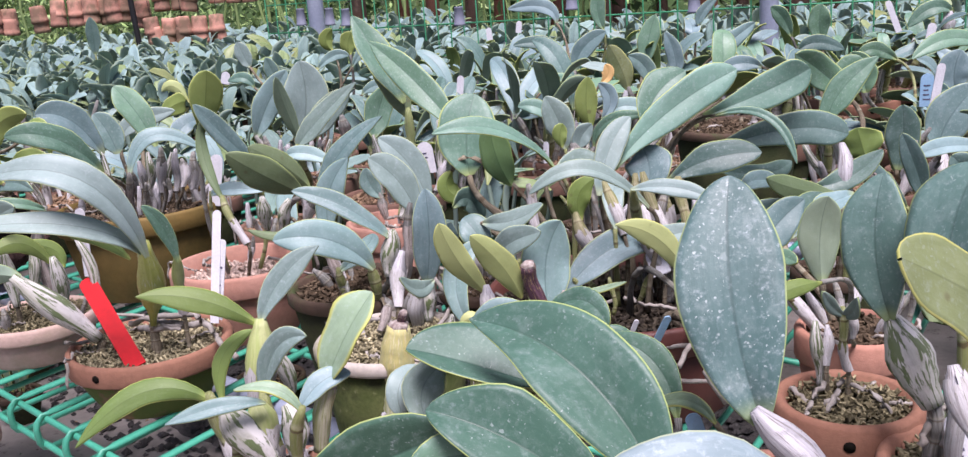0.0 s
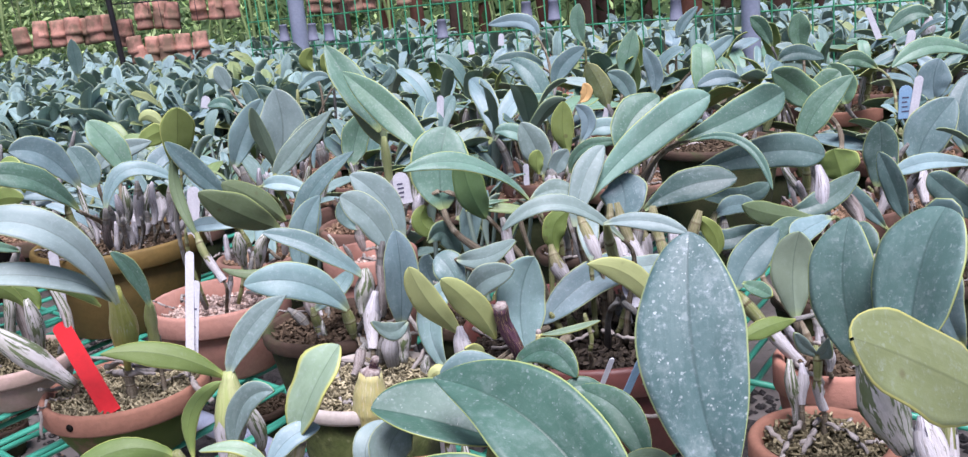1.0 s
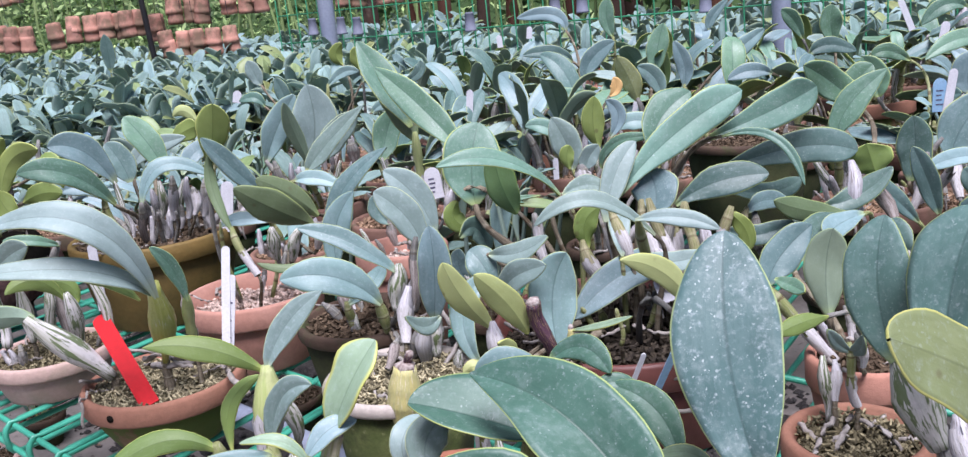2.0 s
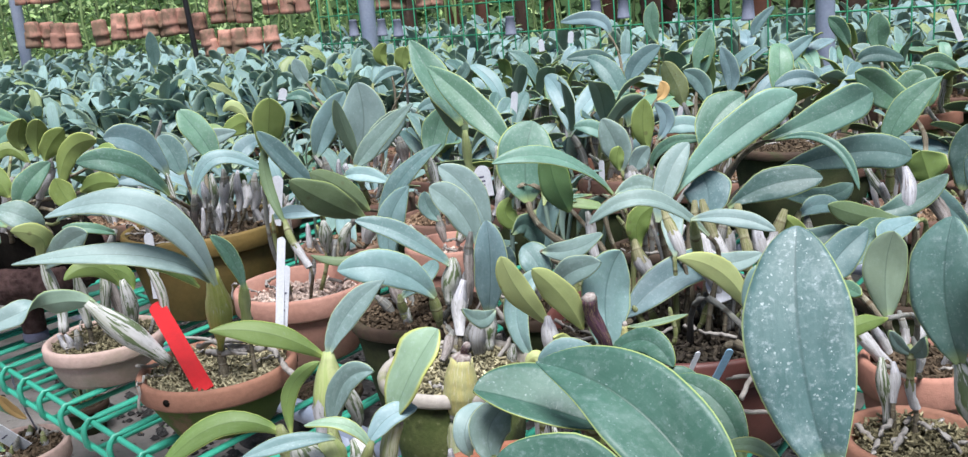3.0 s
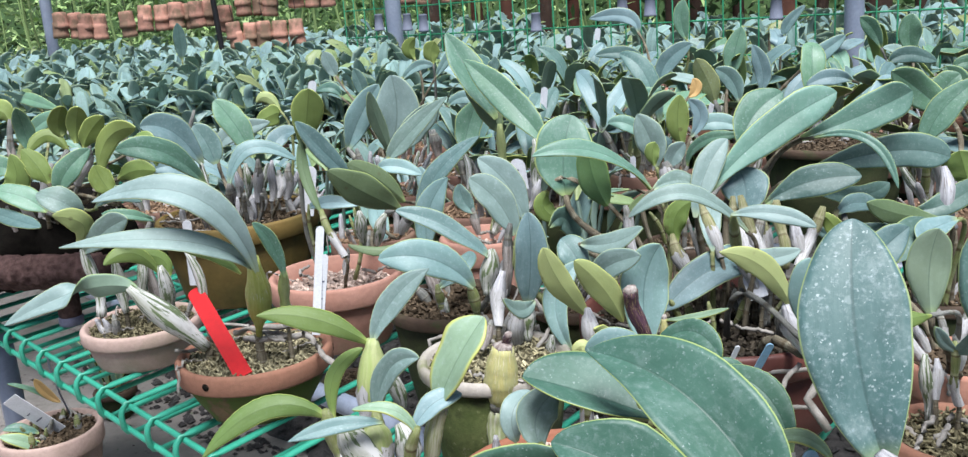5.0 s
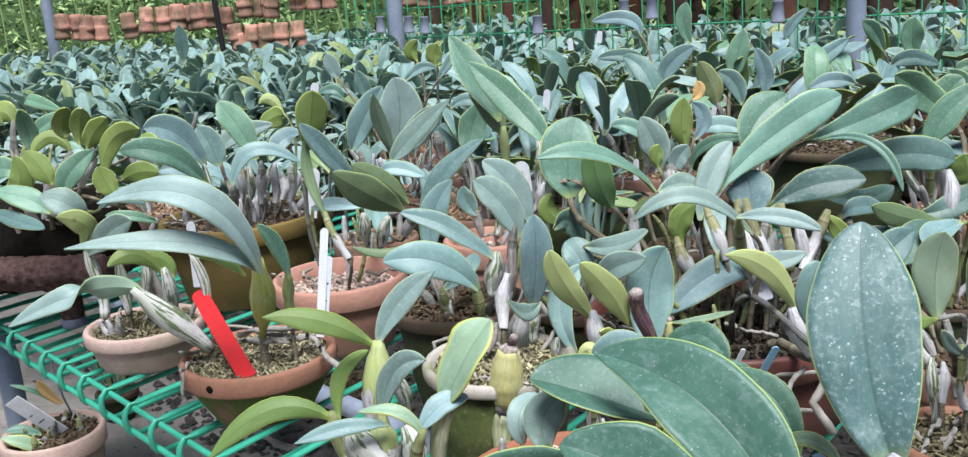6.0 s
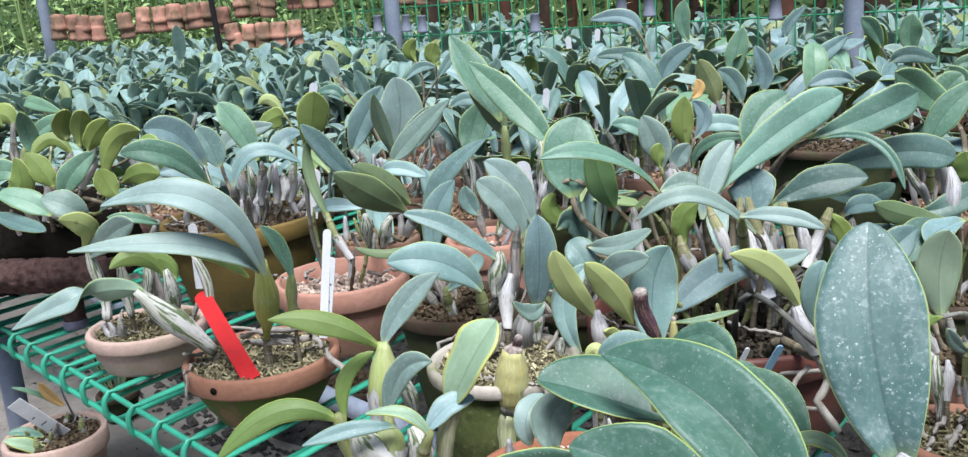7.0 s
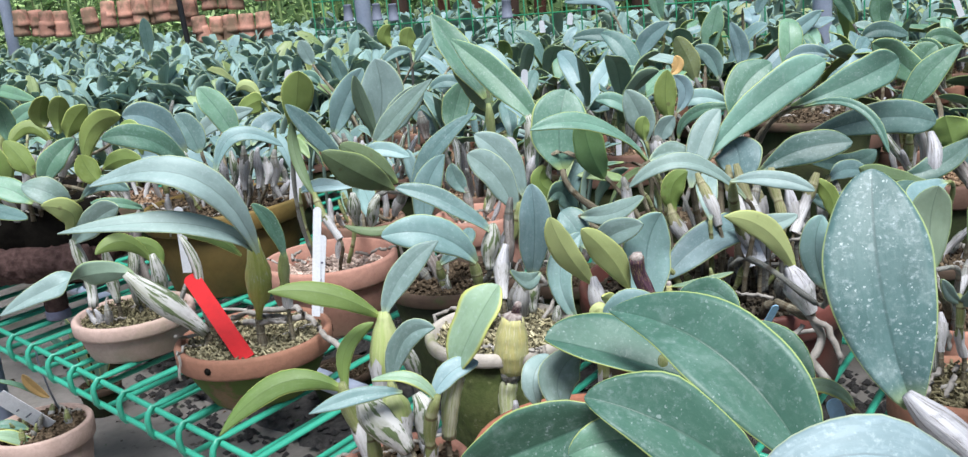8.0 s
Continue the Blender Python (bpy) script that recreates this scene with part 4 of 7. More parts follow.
bulb(p, (-0.464, 1.44, 0.919), (-0.454, 1.44, 0.972), 0.0074, "grey")
bulb(p, (-0.516, 1.48, 0.916), (-0.503, 1.48, 0.968), 0.0071, "sheath")
bulb(p, (-0.455, 1.38, 0.935), (-0.452, 1.38, 0.971), 0.0067, "grey")
bulb(p, (-0.558, 1.48, 0.919), (-0.558, 1.48, 0.957), 0.0067, "white")
bulb(p, (-0.535, 1.392, 0.889), (-0.525, 1.36, 0.959), 0.0067, "grey")
bulb(p, (-0.594, 1.47, 0.889), (-0.616, 1.48, 0.978), 0.0057, "sheath")
bulb(p, (-0.582, 1.417, 0.889), (-0.598, 1.4, 0.965), 0.0062, "olive")
clutter(p, (-0.552, 1.45, 0.901), 0.132, 26, 0.062, 80, kinds=("grey", "white", "grey",))
p = potted("nearly leafless orchid in a clean terracotta pot of pink grit", (-0.328, 1.206, 0.862), 0.093, 0.097, "pinkmix")
bulb(p, (-0.289, 1.12, 0.905), (-0.317, 1.14, 0.958), 0.0055, "olive")
leaf(p, (-0.317, 1.14, 0.957), (-0.341, 1.16, 1.006), (-0.342, 1.17, 1.055), 0.015, (-0.41, 0.84, -0.36), "dark")
leaf(p, (-0.347, 1.180, 1.033), (-0.333, 1.170, 1.078), (-0.323, 1.160, 1.116), 0.039, (-0.32, 0.89, 0.31), "olive", 0.10, 0.1, 0.6)
leaf(p, (-0.288, 1.2, 0.988), (-0.317, 1.18, 1.03), (-0.346, 1.16, 1.076), 0.028, (0.63, -0.78, 0.06), "blue")
leaf(p, (-0.353, 1.2, 0.953), (-0.326, 1.2, 0.96), (-0.283, 1.2, 0.954), 0.020, (-0.01, -0.8, 0.59), "blue")
bulb(p, (-0.341, 1.189, 0.85), (-0.348, 1.18, 1.031), 0.0034, "grey")
bulb(p, (-0.302, 1.202, 0.85), (-0.288, 1.2, 0.988), 0.0039, "olive")
bulb(p, (-0.344, 1.202, 0.85), (-0.353, 1.2, 0.953), 0.0029, "olive")
clutter(p, (-0.328, 1.206, 0.862), 0.093, 1, 0.040, 90, kinds=("grey",))
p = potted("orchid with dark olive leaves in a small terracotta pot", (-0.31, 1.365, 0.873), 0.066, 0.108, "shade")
leaf(p, (-0.216, 1.140, 0.959), (-0.250, 1.100, 0.991), (-0.288, 1.080, 1.024), 0.040, (-0.43, 0.85, 0.31), "dark", 0.20, 0.4, 0.5)
leaf(p, (-0.218, 1.180, 0.960), (-0.247, 1.160, 0.996), (-0.279, 1.140, 1.021), 0.033, (-0.62, 0.77, -0.12), "dark", 0.20, 0.4, 0.5)
leaf(p, (-0.187, 1.08, 0.935), (-0.224, 1.06, 0.927), (-0.265, 1.05, 0.939), 0.012, (-0.32, 0.76, -0.56), "dark")
bulb(p, (-0.273, 1.16, 0.913), (-0.272, 1.15, 0.951), 0.0088, "sheath")
bulb(p, (-0.258, 1.17, 0.907), (-0.243, 1.16, 0.944), 0.0088, "sheath")
bulb(p, (-0.23, 1.2, 0.913), (-0.215, 1.18, 0.947), 0.0073, "grey")
clutter(p, (-0.31, 1.365, 0.873), 0.066, 8, 0.060, 98)
p = potted("orchid with blue-green leaves in a dark mossy pot", (-0.132, 0.985, 0.889), 0.077, 0.124, "dark")
leaf(p, (-0.1, 0.9, 0.927), (-0.136, 0.88, 0.964), (-0.187, 0.87, 0.969), 0.036, (0.46, -0.8, 0.39), "blue", 0.25, 0.2, 0.5)
leaf(p, (-0.082, 0.92, 0.95), (-0.126, 0.92, 0.987), (-0.176, 0.92, 1.006), 0.022, (0.33, -0.76, 0.56), "blue")
leaf(p, (-0.16, 1, 0.941), (-0.156, 1, 0.985), (-0.131, 1, 1.023), 0.032, (-0.08, -1, 0.03), "blue", .22, .8)
leaf(p, (-0.177, 1.05, 0.967), (-0.15, 1.05, 1.019), (-0.098, 1.05, 1.059), 0.026, (-0.38, -0.87, 0.32), "blue", .22, .8)
leaf(p, (-0.043, 0.86, 0.921), (-0.036, 0.85, 0.969), (-0.036, 0.85, 1.014), 0.032, (0.03, -0.99, -0.11), "blue")
leaf(p, (-0.035, 0.84, 0.93), (-0.048, 0.82, 0.928), (-0.06, 0.8, 0.946), 0.017, (0.84, -0.37, 0.4), "pale")
leaf(p, (-0.050, 1.000, 0.969), (-0.067, 1.000, 1.012), (-0.097, 1.000, 1.042), 0.035, (0.43, -0.86, 0.27), "pale", 0.25, 0.3, 0.5)
leaf(p, (-0.060, 0.970, 0.962), (-0.075, 0.965, 1.000), (-0.103, 0.960, 1.028), 0.036, (0.50, -0.84, 0.20), "pale", 0.25, 0.2, 0.5)
leaf(p, (-0.144, 0.95, 0.911), (-0.119, 0.97, 0.928), (-0.113, 1, 0.937), 0.021, (0.22, -0.55, 0.81), "blue")
leaf(p, (-0.024, 1, 0.961), (-0.007, 1.02, 0.966), (0.005, 1.02, 0.937), 0.028, (0.58, -0.81, 0.03), "dark")
bulb(p, (-0.087, 0.92, 0.912), (-0.081, 0.92, 0.954), 0.0101, "sheath")
bulb(p, (-0.07, 0.92, 0.911), (-0.06, 0.92, 0.981), 0.0050, "grey")
bulb(p, (-0.1, 0.92, 0.889), (-0.104, 0.91, 0.926), 0.0057, "olive")
bulb(p, (-0.055, 0.86, 0.873), (-0.048, 0.85, 0.918), 0.0071, "grey")
bulb(p, (-0.065, 0.86, 0.883), (-0.058, 0.86, 0.911), 0.0054, "grey")
bulb(p, (-0.15, 0.995, 0.877), (-0.16, 1, 0.941), 0.0065, "grey")
bulb(p, (-0.153, 1.016, 0.877), (-0.177, 1.05, 0.967), 0.0074, "olive")
bulb(p, (-0.095, 0.992, 0.877), (-0.05, 1, 0.966), 0.0061, "olive")
bulb(p, (-0.095, 0.978, 0.877), (-0.055, 0.97, 0.965), 0.0067, "olive")
bulb(p, (-0.14, 0.962, 0.877), (-0.144, 0.95, 0.911), 0.0053, "olive")
clutter(p, (-0.132, 0.985, 0.889), 0.077, 4, 0.040, 120)
p = potted("cut-back orchid with a yellow pseudobulb in a mossy pale-rimmed pot", (-0.074, 0.82, 0.886), 0.073, 0.121, "green")
bulb(p, (-0.064, 0.76, 0.864), (-0.059, 0.76, 0.916), 0.0161, "yellow")
bulb(p, (-0.07, 0.755, 0.821), (-0.067, 0.76, 0.858), 0.0092, "cut")
bulb(p, (-0.067, 0.759, 0.853), (-0.065, 0.76, 0.868), 0.0102, "grey", papery=False)
bulb(p, (-0.06, 0.76, 0.915), (-0.054, 0.76, 0.926), 0.0037, "stub")
bulb(p, (-0.086, 0.82, 0.89), (-0.078, 0.84, 0.907), 0.0046, "grey")
root(p, [(-0.042, 0.9, 0.916), (-0.029, 0.88, 0.906), (-0.016, 0.86, 0.9)], 0.0026)
root(p, [(-0.048, 0.88, 0.904), (-0.03, 0.87, 0.907), (-0.011, 0.86, 0.915)], 0.0020)
root(p, [(-0.037, 0.92, 0.92), (-0.018, 0.9, 0.915), (-0.012, 0.87, 0.906)], 0.0018)
root(p, [(-0.036, 0.84, 0.88), (-0.024, 0.85, 0.895), (-0.018, 0.87, 0.903)], 0.0022)
bulb(p, (-0.046, 0.86, 0.882), (-0.041, 0.87, 0.914), 0.0102, "sheath")
bulb(p, (-0.072, 0.86, 0.899), (-0.067, 0.88, 0.943), 0.0078, "white")
clutter(p, (-0.074, 0.82, 0.886), 0.073, 2, 0.035, 132)
p = potted("small orchid with grey stems in a dark mossy pot", (-0.002, 1.13, 0.833), 0.058, 0.068, "dark")
bulb(p, (-0.007, 1.12, 0.843), (-0.012, 1.12, 0.884), 0.0069, "white")
bulb(p, (0.009, 1.1, 0.848), (0.022, 1.1, 0.884), 0.0060, "grey")
bulb(p, (-0.026, 1.12, 0.844), (-0.032, 1.12, 0.877), 0.0062, "sheath")
leaf(p, (-0.032, 1.12, 0.875), (-0.04, 1.12, 0.897), (-0.036, 1.12, 0.916), 0.023, (0.07, -1, 0.01), "blue")
leaf(p, (-0.012, 1.12, 0.88), (0.004, 1.12, 0.9), (0.03, 1.12, 0.902), 0.020, (-0.18, -0.92, 0.36), "dark")
clutter(p, (-0.002, 1.13, 0.833), 0.058, 6, 0.045, 139)
p = potted("small orchid in a terracotta pot of pinkish grit", (-0.115, 1.17, 0.914), 0.060, 0.149, "pinkmix")
bulb(p, (-0.103, 1.17, 0.913), (-0.092, 1.17, 0.951), 0.0079, "sheath")
bulb(p, (-0.125, 1.19, 0.909), (-0.129, 1.19, 0.94), 0.0057, "grey")
leaf(p, (-0.129, 1.19, 0.938), (-0.142, 1.19, 0.957), (-0.145, 1.19, 0.978), 0.024, (0.18, -0.98, 0.07), "blue")
clutter(p, (-0.115, 1.17, 0.914), 0.060, 4, 0.040, 144)
p = potted("young yellow-green orchid with swollen lime pseudobulbs in a terracotta pot", (-0.151, 0.66, 0.836), 0.056, 0.071, "terra")
leaf(p, (-0.165, 0.72, 0.938), (-0.207, 0.71, 0.965), (-0.252, 0.7, 0.973), 0.020, (-0.38, 0.77, -0.51), "green", .22, .8)
leaf(p, (-0.163, 0.72, 0.94), (-0.145, 0.73, 0.972), (-0.114, 0.74, 0.995), 0.022, (0.01, -0.94, 0.34), "pale", .22, .8)
leaf(p, (-0.204, 0.72, 0.871), (-0.202, 0.73, 0.907), (-0.177, 0.74, 0.927), 0.014, (0.03, 0.94, -0.35), "olive")
leaf(p, (-0.156, 0.68, 0.892), (-0.142, 0.68, 0.931), (-0.115, 0.67, 0.944), 0.021, (-0.35, -0.9, 0.25), "pale", 0.45)
leaf(p, (-0.19, 0.66, 0.901), (-0.235, 0.65, 0.915), (-0.283, 0.63, 0.883), 0.020, (-0.14, 0.79, -0.59), "green", .22, .8)
leaf(p, (-0.137, 0.62, 0.914), (-0.166, 0.61, 0.918), (-0.202, 0.6, 0.911), 0.013, (0.18, -0.69, 0.7), "blue", .22, .8)
leaf(p, (-0.112, 0.62, 0.905), (-0.128, 0.62, 0.924), (-0.158, 0.62, 0.925), 0.010, (0.31, -0.61, 0.73), "yellow")
leaf(p, (-0.119, 0.64, 0.898), (-0.103, 0.65, 0.915), (-0.083, 0.66, 0.917), 0.018, (0.04, -0.72, 0.69), "blue")
leaf(p, (-0.1, 0.66, 0.912), (-0.083, 0.66, 0.946), (-0.062, 0.67, 0.975), 0.039, (-0.50, -0.76, 0.42), "yellow", 0.5, 0.2, 0.58)
leaf(p, (-0.169, 0.64, 0.876), (-0.153, 0.64, 0.893), (-0.136, 0.64, 0.875), 0.014, (-0.01, 0.8, -0.6), "olive")
bulb(p, (-0.171, 0.705, 0.872), (-0.164, 0.72, 0.937), 0.0124, "lime")
bulb(p, (-0.142, 0.63, 0.873), (-0.149, 0.64, 0.902), 0.0120, "lime")
bulb(p, (-0.112, 0.66, 0.856), (-0.101, 0.66, 0.907), 0.0071, "cut")
bulb(p, (-0.14, 0.63, 0.863), (-0.167, 0.63, 0.904), 0.0133, "sheath")
bulb(p, (-0.125, 0.64, 0.862), (-0.131, 0.65, 0.893), 0.0103, "sheath")
bulb(p, (-0.141, 0.7, 0.885), (-0.147, 0.7, 0.918), 0.0065, "sheath")
bulb(p, (-0.154, 0.673, 0.824), (-0.156, 0.68, 0.892), 0.0071, "olive")
bulb(p, (-0.176, 0.66, 0.824), (-0.19, 0.66, 0.901), 0.0072, "olive")
bulb(p, (-0.132, 0.64, 0.824), (-0.112, 0.62, 0.905), 0.0054, "olive")
bulb(p, (-0.163, 0.647, 0.824), (-0.169, 0.64, 0.876), 0.0059, "olive")
clutter(p, (-0.151, 0.66, 0.836), 0.056, 1, 0.030, 166)
p = potted("large many-stemmed orchid in a glazed red-brown pot", (0.149, 0.97, 0.871), 0.145, 0.106, "brown")
leaf(p, (0.015, 0.82, 0.92), (-0.008, 0.8, 0.959), (-0.021, 0.79, 0.995), 0.024, (-0.31, 0.92, 0.22), "yellow")
leaf(p, (0.046, 0.8, 0.921), (0.03, 0.79, 0.955), (0.006, 0.78, 0.985), 0.025, (-0.28, 0.95, 0.13), "yellow")
leaf(p, (0.036, 0.8, 0.902), (0.029, 0.79, 0.915), (0.02, 0.78, 0.922), 0.012, (-0.64, 0.74, 0.23), "yellow")
leaf(p, (-0.002, 0.84, 0.879), (-0.015, 0.86, 0.922), (0.009, 0.88, 0.955), 0.025, (-0.12, -0.87, 0.47), "blue")
leaf(p, (0.073, 0.86, 0.869), (0.07, 0.88, 0.925), (0.087, 0.88, 0.969), 0.047, (-0.08, -0.98, 0.21), "blue")
leaf(p, (0.012, 0.93, 0.959), (0.043, 0.9, 0.967), (0.071, 0.88, 0.986), 0.024, (-0.68, -0.52, 0.51), "pale")
leaf(p, (0.023, 0.9, 0.924), (0.035, 0.88, 0.948), (0.067, 0.86, 0.964), 0.030, (-0.73, -0.66, 0.16), "pale")
leaf(p, (0.014, 0.92, 0.927), (0.002, 0.93, 0.951), (-0.01, 0.94, 0.962), 0.032, (0.05, -0.85, 0.52), "blue")
leaf(p, (0.23, 1, 0.911), (0.154, 0.95, 0.924), (0.091, 0.92, 0.887), 0.039, (0.25, -0.65, 0.71), "blue")
leaf(p, (0.193, 0.8, 0.927), (0.166, 0.79, 0.969), (0.128, 0.78, 0.987), 0.022, (-0.23, 0.97, 0.08), "yellow", .22, .8)
leaf(p, (0.085, 0.82, 0.913), (0.11, 0.8, 0.923), (0.137, 0.79, 0.933), 0.007, (-0.55, -0.53, 0.65), "yellow")
leaf(p, (0.088, 1.000, 0.996), (0.032, 0.970, 1.046), (-0.035, 0.950, 1.049), 0.021, (0.35, -0.60, 0.72), "green", 0.30, 0.4, 0.55)
leaf(p, (-0.004, 1.02, 0.992), (-0.004, 1.03, 1.037), (0.007, 1.05, 1.076), 0.065, (0.04, -0.94, 0.33), "green")
leaf(p, (0.041, 1.000, 0.982), (0.027, 1.000, 1.015), (0.023, 1.000, 1.049), 0.036, (0.13, 0.99, 0.04), "forest", 0.20, 0.3, 0.5)
leaf(p, (-0.023, 1.02, 0.998), (-0.029, 1.02, 0.978), (-0.007, 1.02, 0.963), 0.022, (-0.27, 0.95, -0.12), "olive")
leaf(p, (0.175, 0.92, 0.967), (0.115, 0.9, 1.013), (0.059, 0.9, 0.992), 0.018, (0.26, -0.74, 0.61), "pale")
bulb(p, (0.192, 0.94, 0.895), (0.158, 0.886, 0.988), 0.006, "olive")
leaf(p, (0.154, 0.88, 0.994), (0.193, 0.87, 0.996), (0.227, 0.86, 0.984), 0.017, (-0.15, -0.82, 0.55), "pale")
leaf(p, (0.134, 1, 0.964), (0.149, 1.02, 1.01), (0.175, 1.04, 1.041), 0.029, (0, -0.89, 0.46), "pale")
leaf(p, (0.188, 1.02, 0.962), (0.193, 1.03, 0.985), (0.187, 1.04, 1.007), 0.050, (-0.18, -0.9, 0.39), "blue")
leaf(p, (0.09, 1, 0.997), (0.119, 1.02, 1.002), (0.145, 1.02, 0.99), 0.022, (0.35, -0.75, 0.56), "pale")
leaf(p, (0.145, 0.95, 0.939), (0.146, 0.97, 0.967), (0.155, 1, 0.98), 0.022, (-0.04, -0.62, 0.78), "pale")
leaf(p, (0.113, 0.98, 0.943), (0.111, 0.98, 0.97), (0.128, 0.98, 0.987), 0.025, (0.16, 0.99, -0.05), "olive")
leaf(p, (0.067, 1.05, 0.988), (0.032, 1.05, 0.986), (0.049, 1.03, 0.986), 0.010, (0.6, -0.6, 0.52), "green")
leaf(p, (0.178, 0.66, 0.96), (0.168, 0.65, 0.992), (0.173, 0.65, 1.017), 0.023, (-0.21, -0.96, -0.19), "blue")
bulb(p, (0.015, 0.8, 0.894), (0.015, 0.81, 0.925), 0.0072, "white")
bulb(p, (0.067, 0.8, 0.898), (0.053, 0.79, 0.953), 0.0065, "stub")
bulb(p, (0.083, 0.82, 0.891), (0.084, 0.82, 0.915), 0.0045, "yellow")
bulb(p, (0.206, 0.8, 0.888), (0.19, 0.8, 0.926), 0.0124, "white")
bulb(p, (0.072, 0.965, 0.925), (0.06, 0.97, 0.982), 0.0052, "grey")
bulb(p, (0.154, 0.95, 0.932), (0.14, 0.98, 0.978), 0.0069, "stem")
bulb(p, (0.179, 0.95, 0.925), (0.172, 0.98, 0.984), 0.0075, "stem")
bulb(p, (0.208, 0.97, 0.911), (0.204, 1, 0.957), 0.0077, "stem")
bulb(p, (0.128, 0.95, 0.907), (0.109, 0.97, 0.949), 0.0070, "stem")
bulb(p, (0.197, 0.95, 0.89), (0.182, 0.95, 0.938), 0.0089, "white")
bulb(p, (0.242, 0.98, 0.9), (0.259, 1, 0.941), 0.0085, "grey")
bulb(p, (0.131, 0.86, 0.879), (0.129, 0.86, 0.91), 0.0029, "olive")
bulb(p, (0.201, 0.95, 0.92), (0.179, 0.97, 0.987), 0.0063, "stem")
bulb(p, (0.217, 0.95, 0.918), (0.214, 0.97, 0.98), 0.0068, "stem")
bulb(p, (0.234, 0.96, 0.916), (0.261, 0.98, 0.969), 0.0064, "stem")
bulb(p, (0.249, 0.97, 0.912), (0.233, 0.98, 0.961), 0.0065, "white")
bulb(p, (0.272, 1, 0.906), (0.289, 1.03, 0.953), 0.0072, "stem")
bulb(p, (0.301, 1, 0.908), (0.301, 1.04, 0.946), 0.0067, "grey")
bulb(p, (0.19, 0.96, 0.915), (0.204, 0.99, 0.963), 0.0058, "grey")
leaf(p, (0.166, 0.95, 0.938), (0.194, 0.93, 0.935), (0.227, 0.92, 0.946), 0.022, (-0.42, -0.71, 0.57), "pale")
leaf(p, (0.259, 1, 0.946), (0.291, 1, 0.935), (0.332, 1, 0.947), 0.024, (-0, -0.9, 0.43), "dark")
leaf(p, (0.289, 1.03, 0.952), (0.314, 1.05, 0.96), (0.347, 1.06, 0.95), 0.021, (0.42, -0.79, 0.44), "blue")
leaf(p, (0.261, 0.98, 0.967), (0.276, 0.98, 0.949), (0.28, 0.98, 0.925), 0.020, (-0.04, 1, -0.02), "olive")
leaf(p, (0.317, 1, 0.904), (0.335, 1, 0.927), (0.347, 1.02, 0.949), 0.030, (-0.16, -0.86, 0.49), "dark")
root(p, [(0.197, 0.95, 0.921), (0.218, 0.93, 0.916), (0.239, 0.92, 0.923)], 0.0020)
root(p, [(0.231, 0.96, 0.919), (0.257, 0.94, 0.911), (0.29, 0.95, 0.913)], 0.0020)
root(p, [(0.132, 0.85, 0.844), (0.174, 0.83, 0.854), (0.224, 0.83, 0.858)], 0.0022)
root(p, [(0.149, 0.85, 0.82), (0.18, 0.83, 0.822), (0.214, 0.83, 0.819)], 0.0020)
root(p, [(0.203, 0.8, 0.888), (0.217, 0.8, 0.864), (0.204, 0.79, 0.845), (0.22, 0.78, 0.82)], 0.0040)
root(p, [(0.206, 0.8, 0.882), (0.219, 0.79, 0.874), (0.227, 0.78, 0.849)], 0.0030)
root(p, [(0.203, 0.81, 0.872), (0.19, 0.8, 0.865), (0.18, 0.79, 0.852)], 0.0024)
leaf(p, (0.152, 1.02, 0.988), (0.215, 1.04, 1.043), (0.295, 1.06, 1.083), 0.042, (0.05, -0.95, 0.32), "green", 0.22, 0.1, 0.68)
leaf(p, (0.263, 1.08, 1.03), (0.33, 1.08, 1.054), (0.381, 1.08, 1.077), 0.043, (-0.09, -0.97, 0.22), "green", 0.22, 0.1, 0.66)
leaf(p, (0.195, 1.08, 1.022), (0.214, 1.1, 1.057), (0.25, 1.12, 1.079), 0.044, (0.12, -0.86, 0.49), "green")
leaf(p, (0.268, 1.1, 0.985), (0.364, 1.1, 1.007), (0.432, 1.1, 0.996), 0.042, (-0.01, -0.98, 0.2), "dark", 0.2, 0.15, 0.62)
leaf(p, (0.212, 1.02, 0.971), (0.256, 1.02, 0.992), (0.312, 1.02, 0.996), 0.035, (-0.1, -0.91, 0.4), "dark", 0.15, 0.05, 0.6)
leaf(p, (0.272, 1.06, 1.034), (0.322, 1.03, 1.033), (0.344, 1, 0.985), 0.011, (-0.38, -0.82, 0.43), "green")
leaf(p, (0.276, 1.1, 0.967), (0.337, 1.12, 0.952), (0.382, 1.15, 0.959), 0.026, (0.39, -0.74, 0.54), "dark")
leaf(p, (0.144, 1.15, 0.993), (0.161, 1.14, 1.024), (0.209, 1.12, 1.031), 0.015, (-0.51, -0.83, 0.23), "green")
clutter(p, (0.149, 0.97, 0.871), 0.145, 14, 0.04, 240, kinds=("grey", "olive",))
# Raised pot; its dark wall colour stands in for shade below the leaves.
p = potted("orchid with big oblong green leaves in a pot coloured dark as in shade", (0.399, 1.5, 0.956), 0.102, 0.191, "dark")
leaf(p, (0.444, 1.6, 0.955), (0.463, 1.6, 0.98), (0.518, 1.6, 0.982), 0.028, (-0.18, -0.84, 0.51), "blue")
clutter(p, (0.399, 1.5, 0.956), 0.102, 4, 0.030, 243)
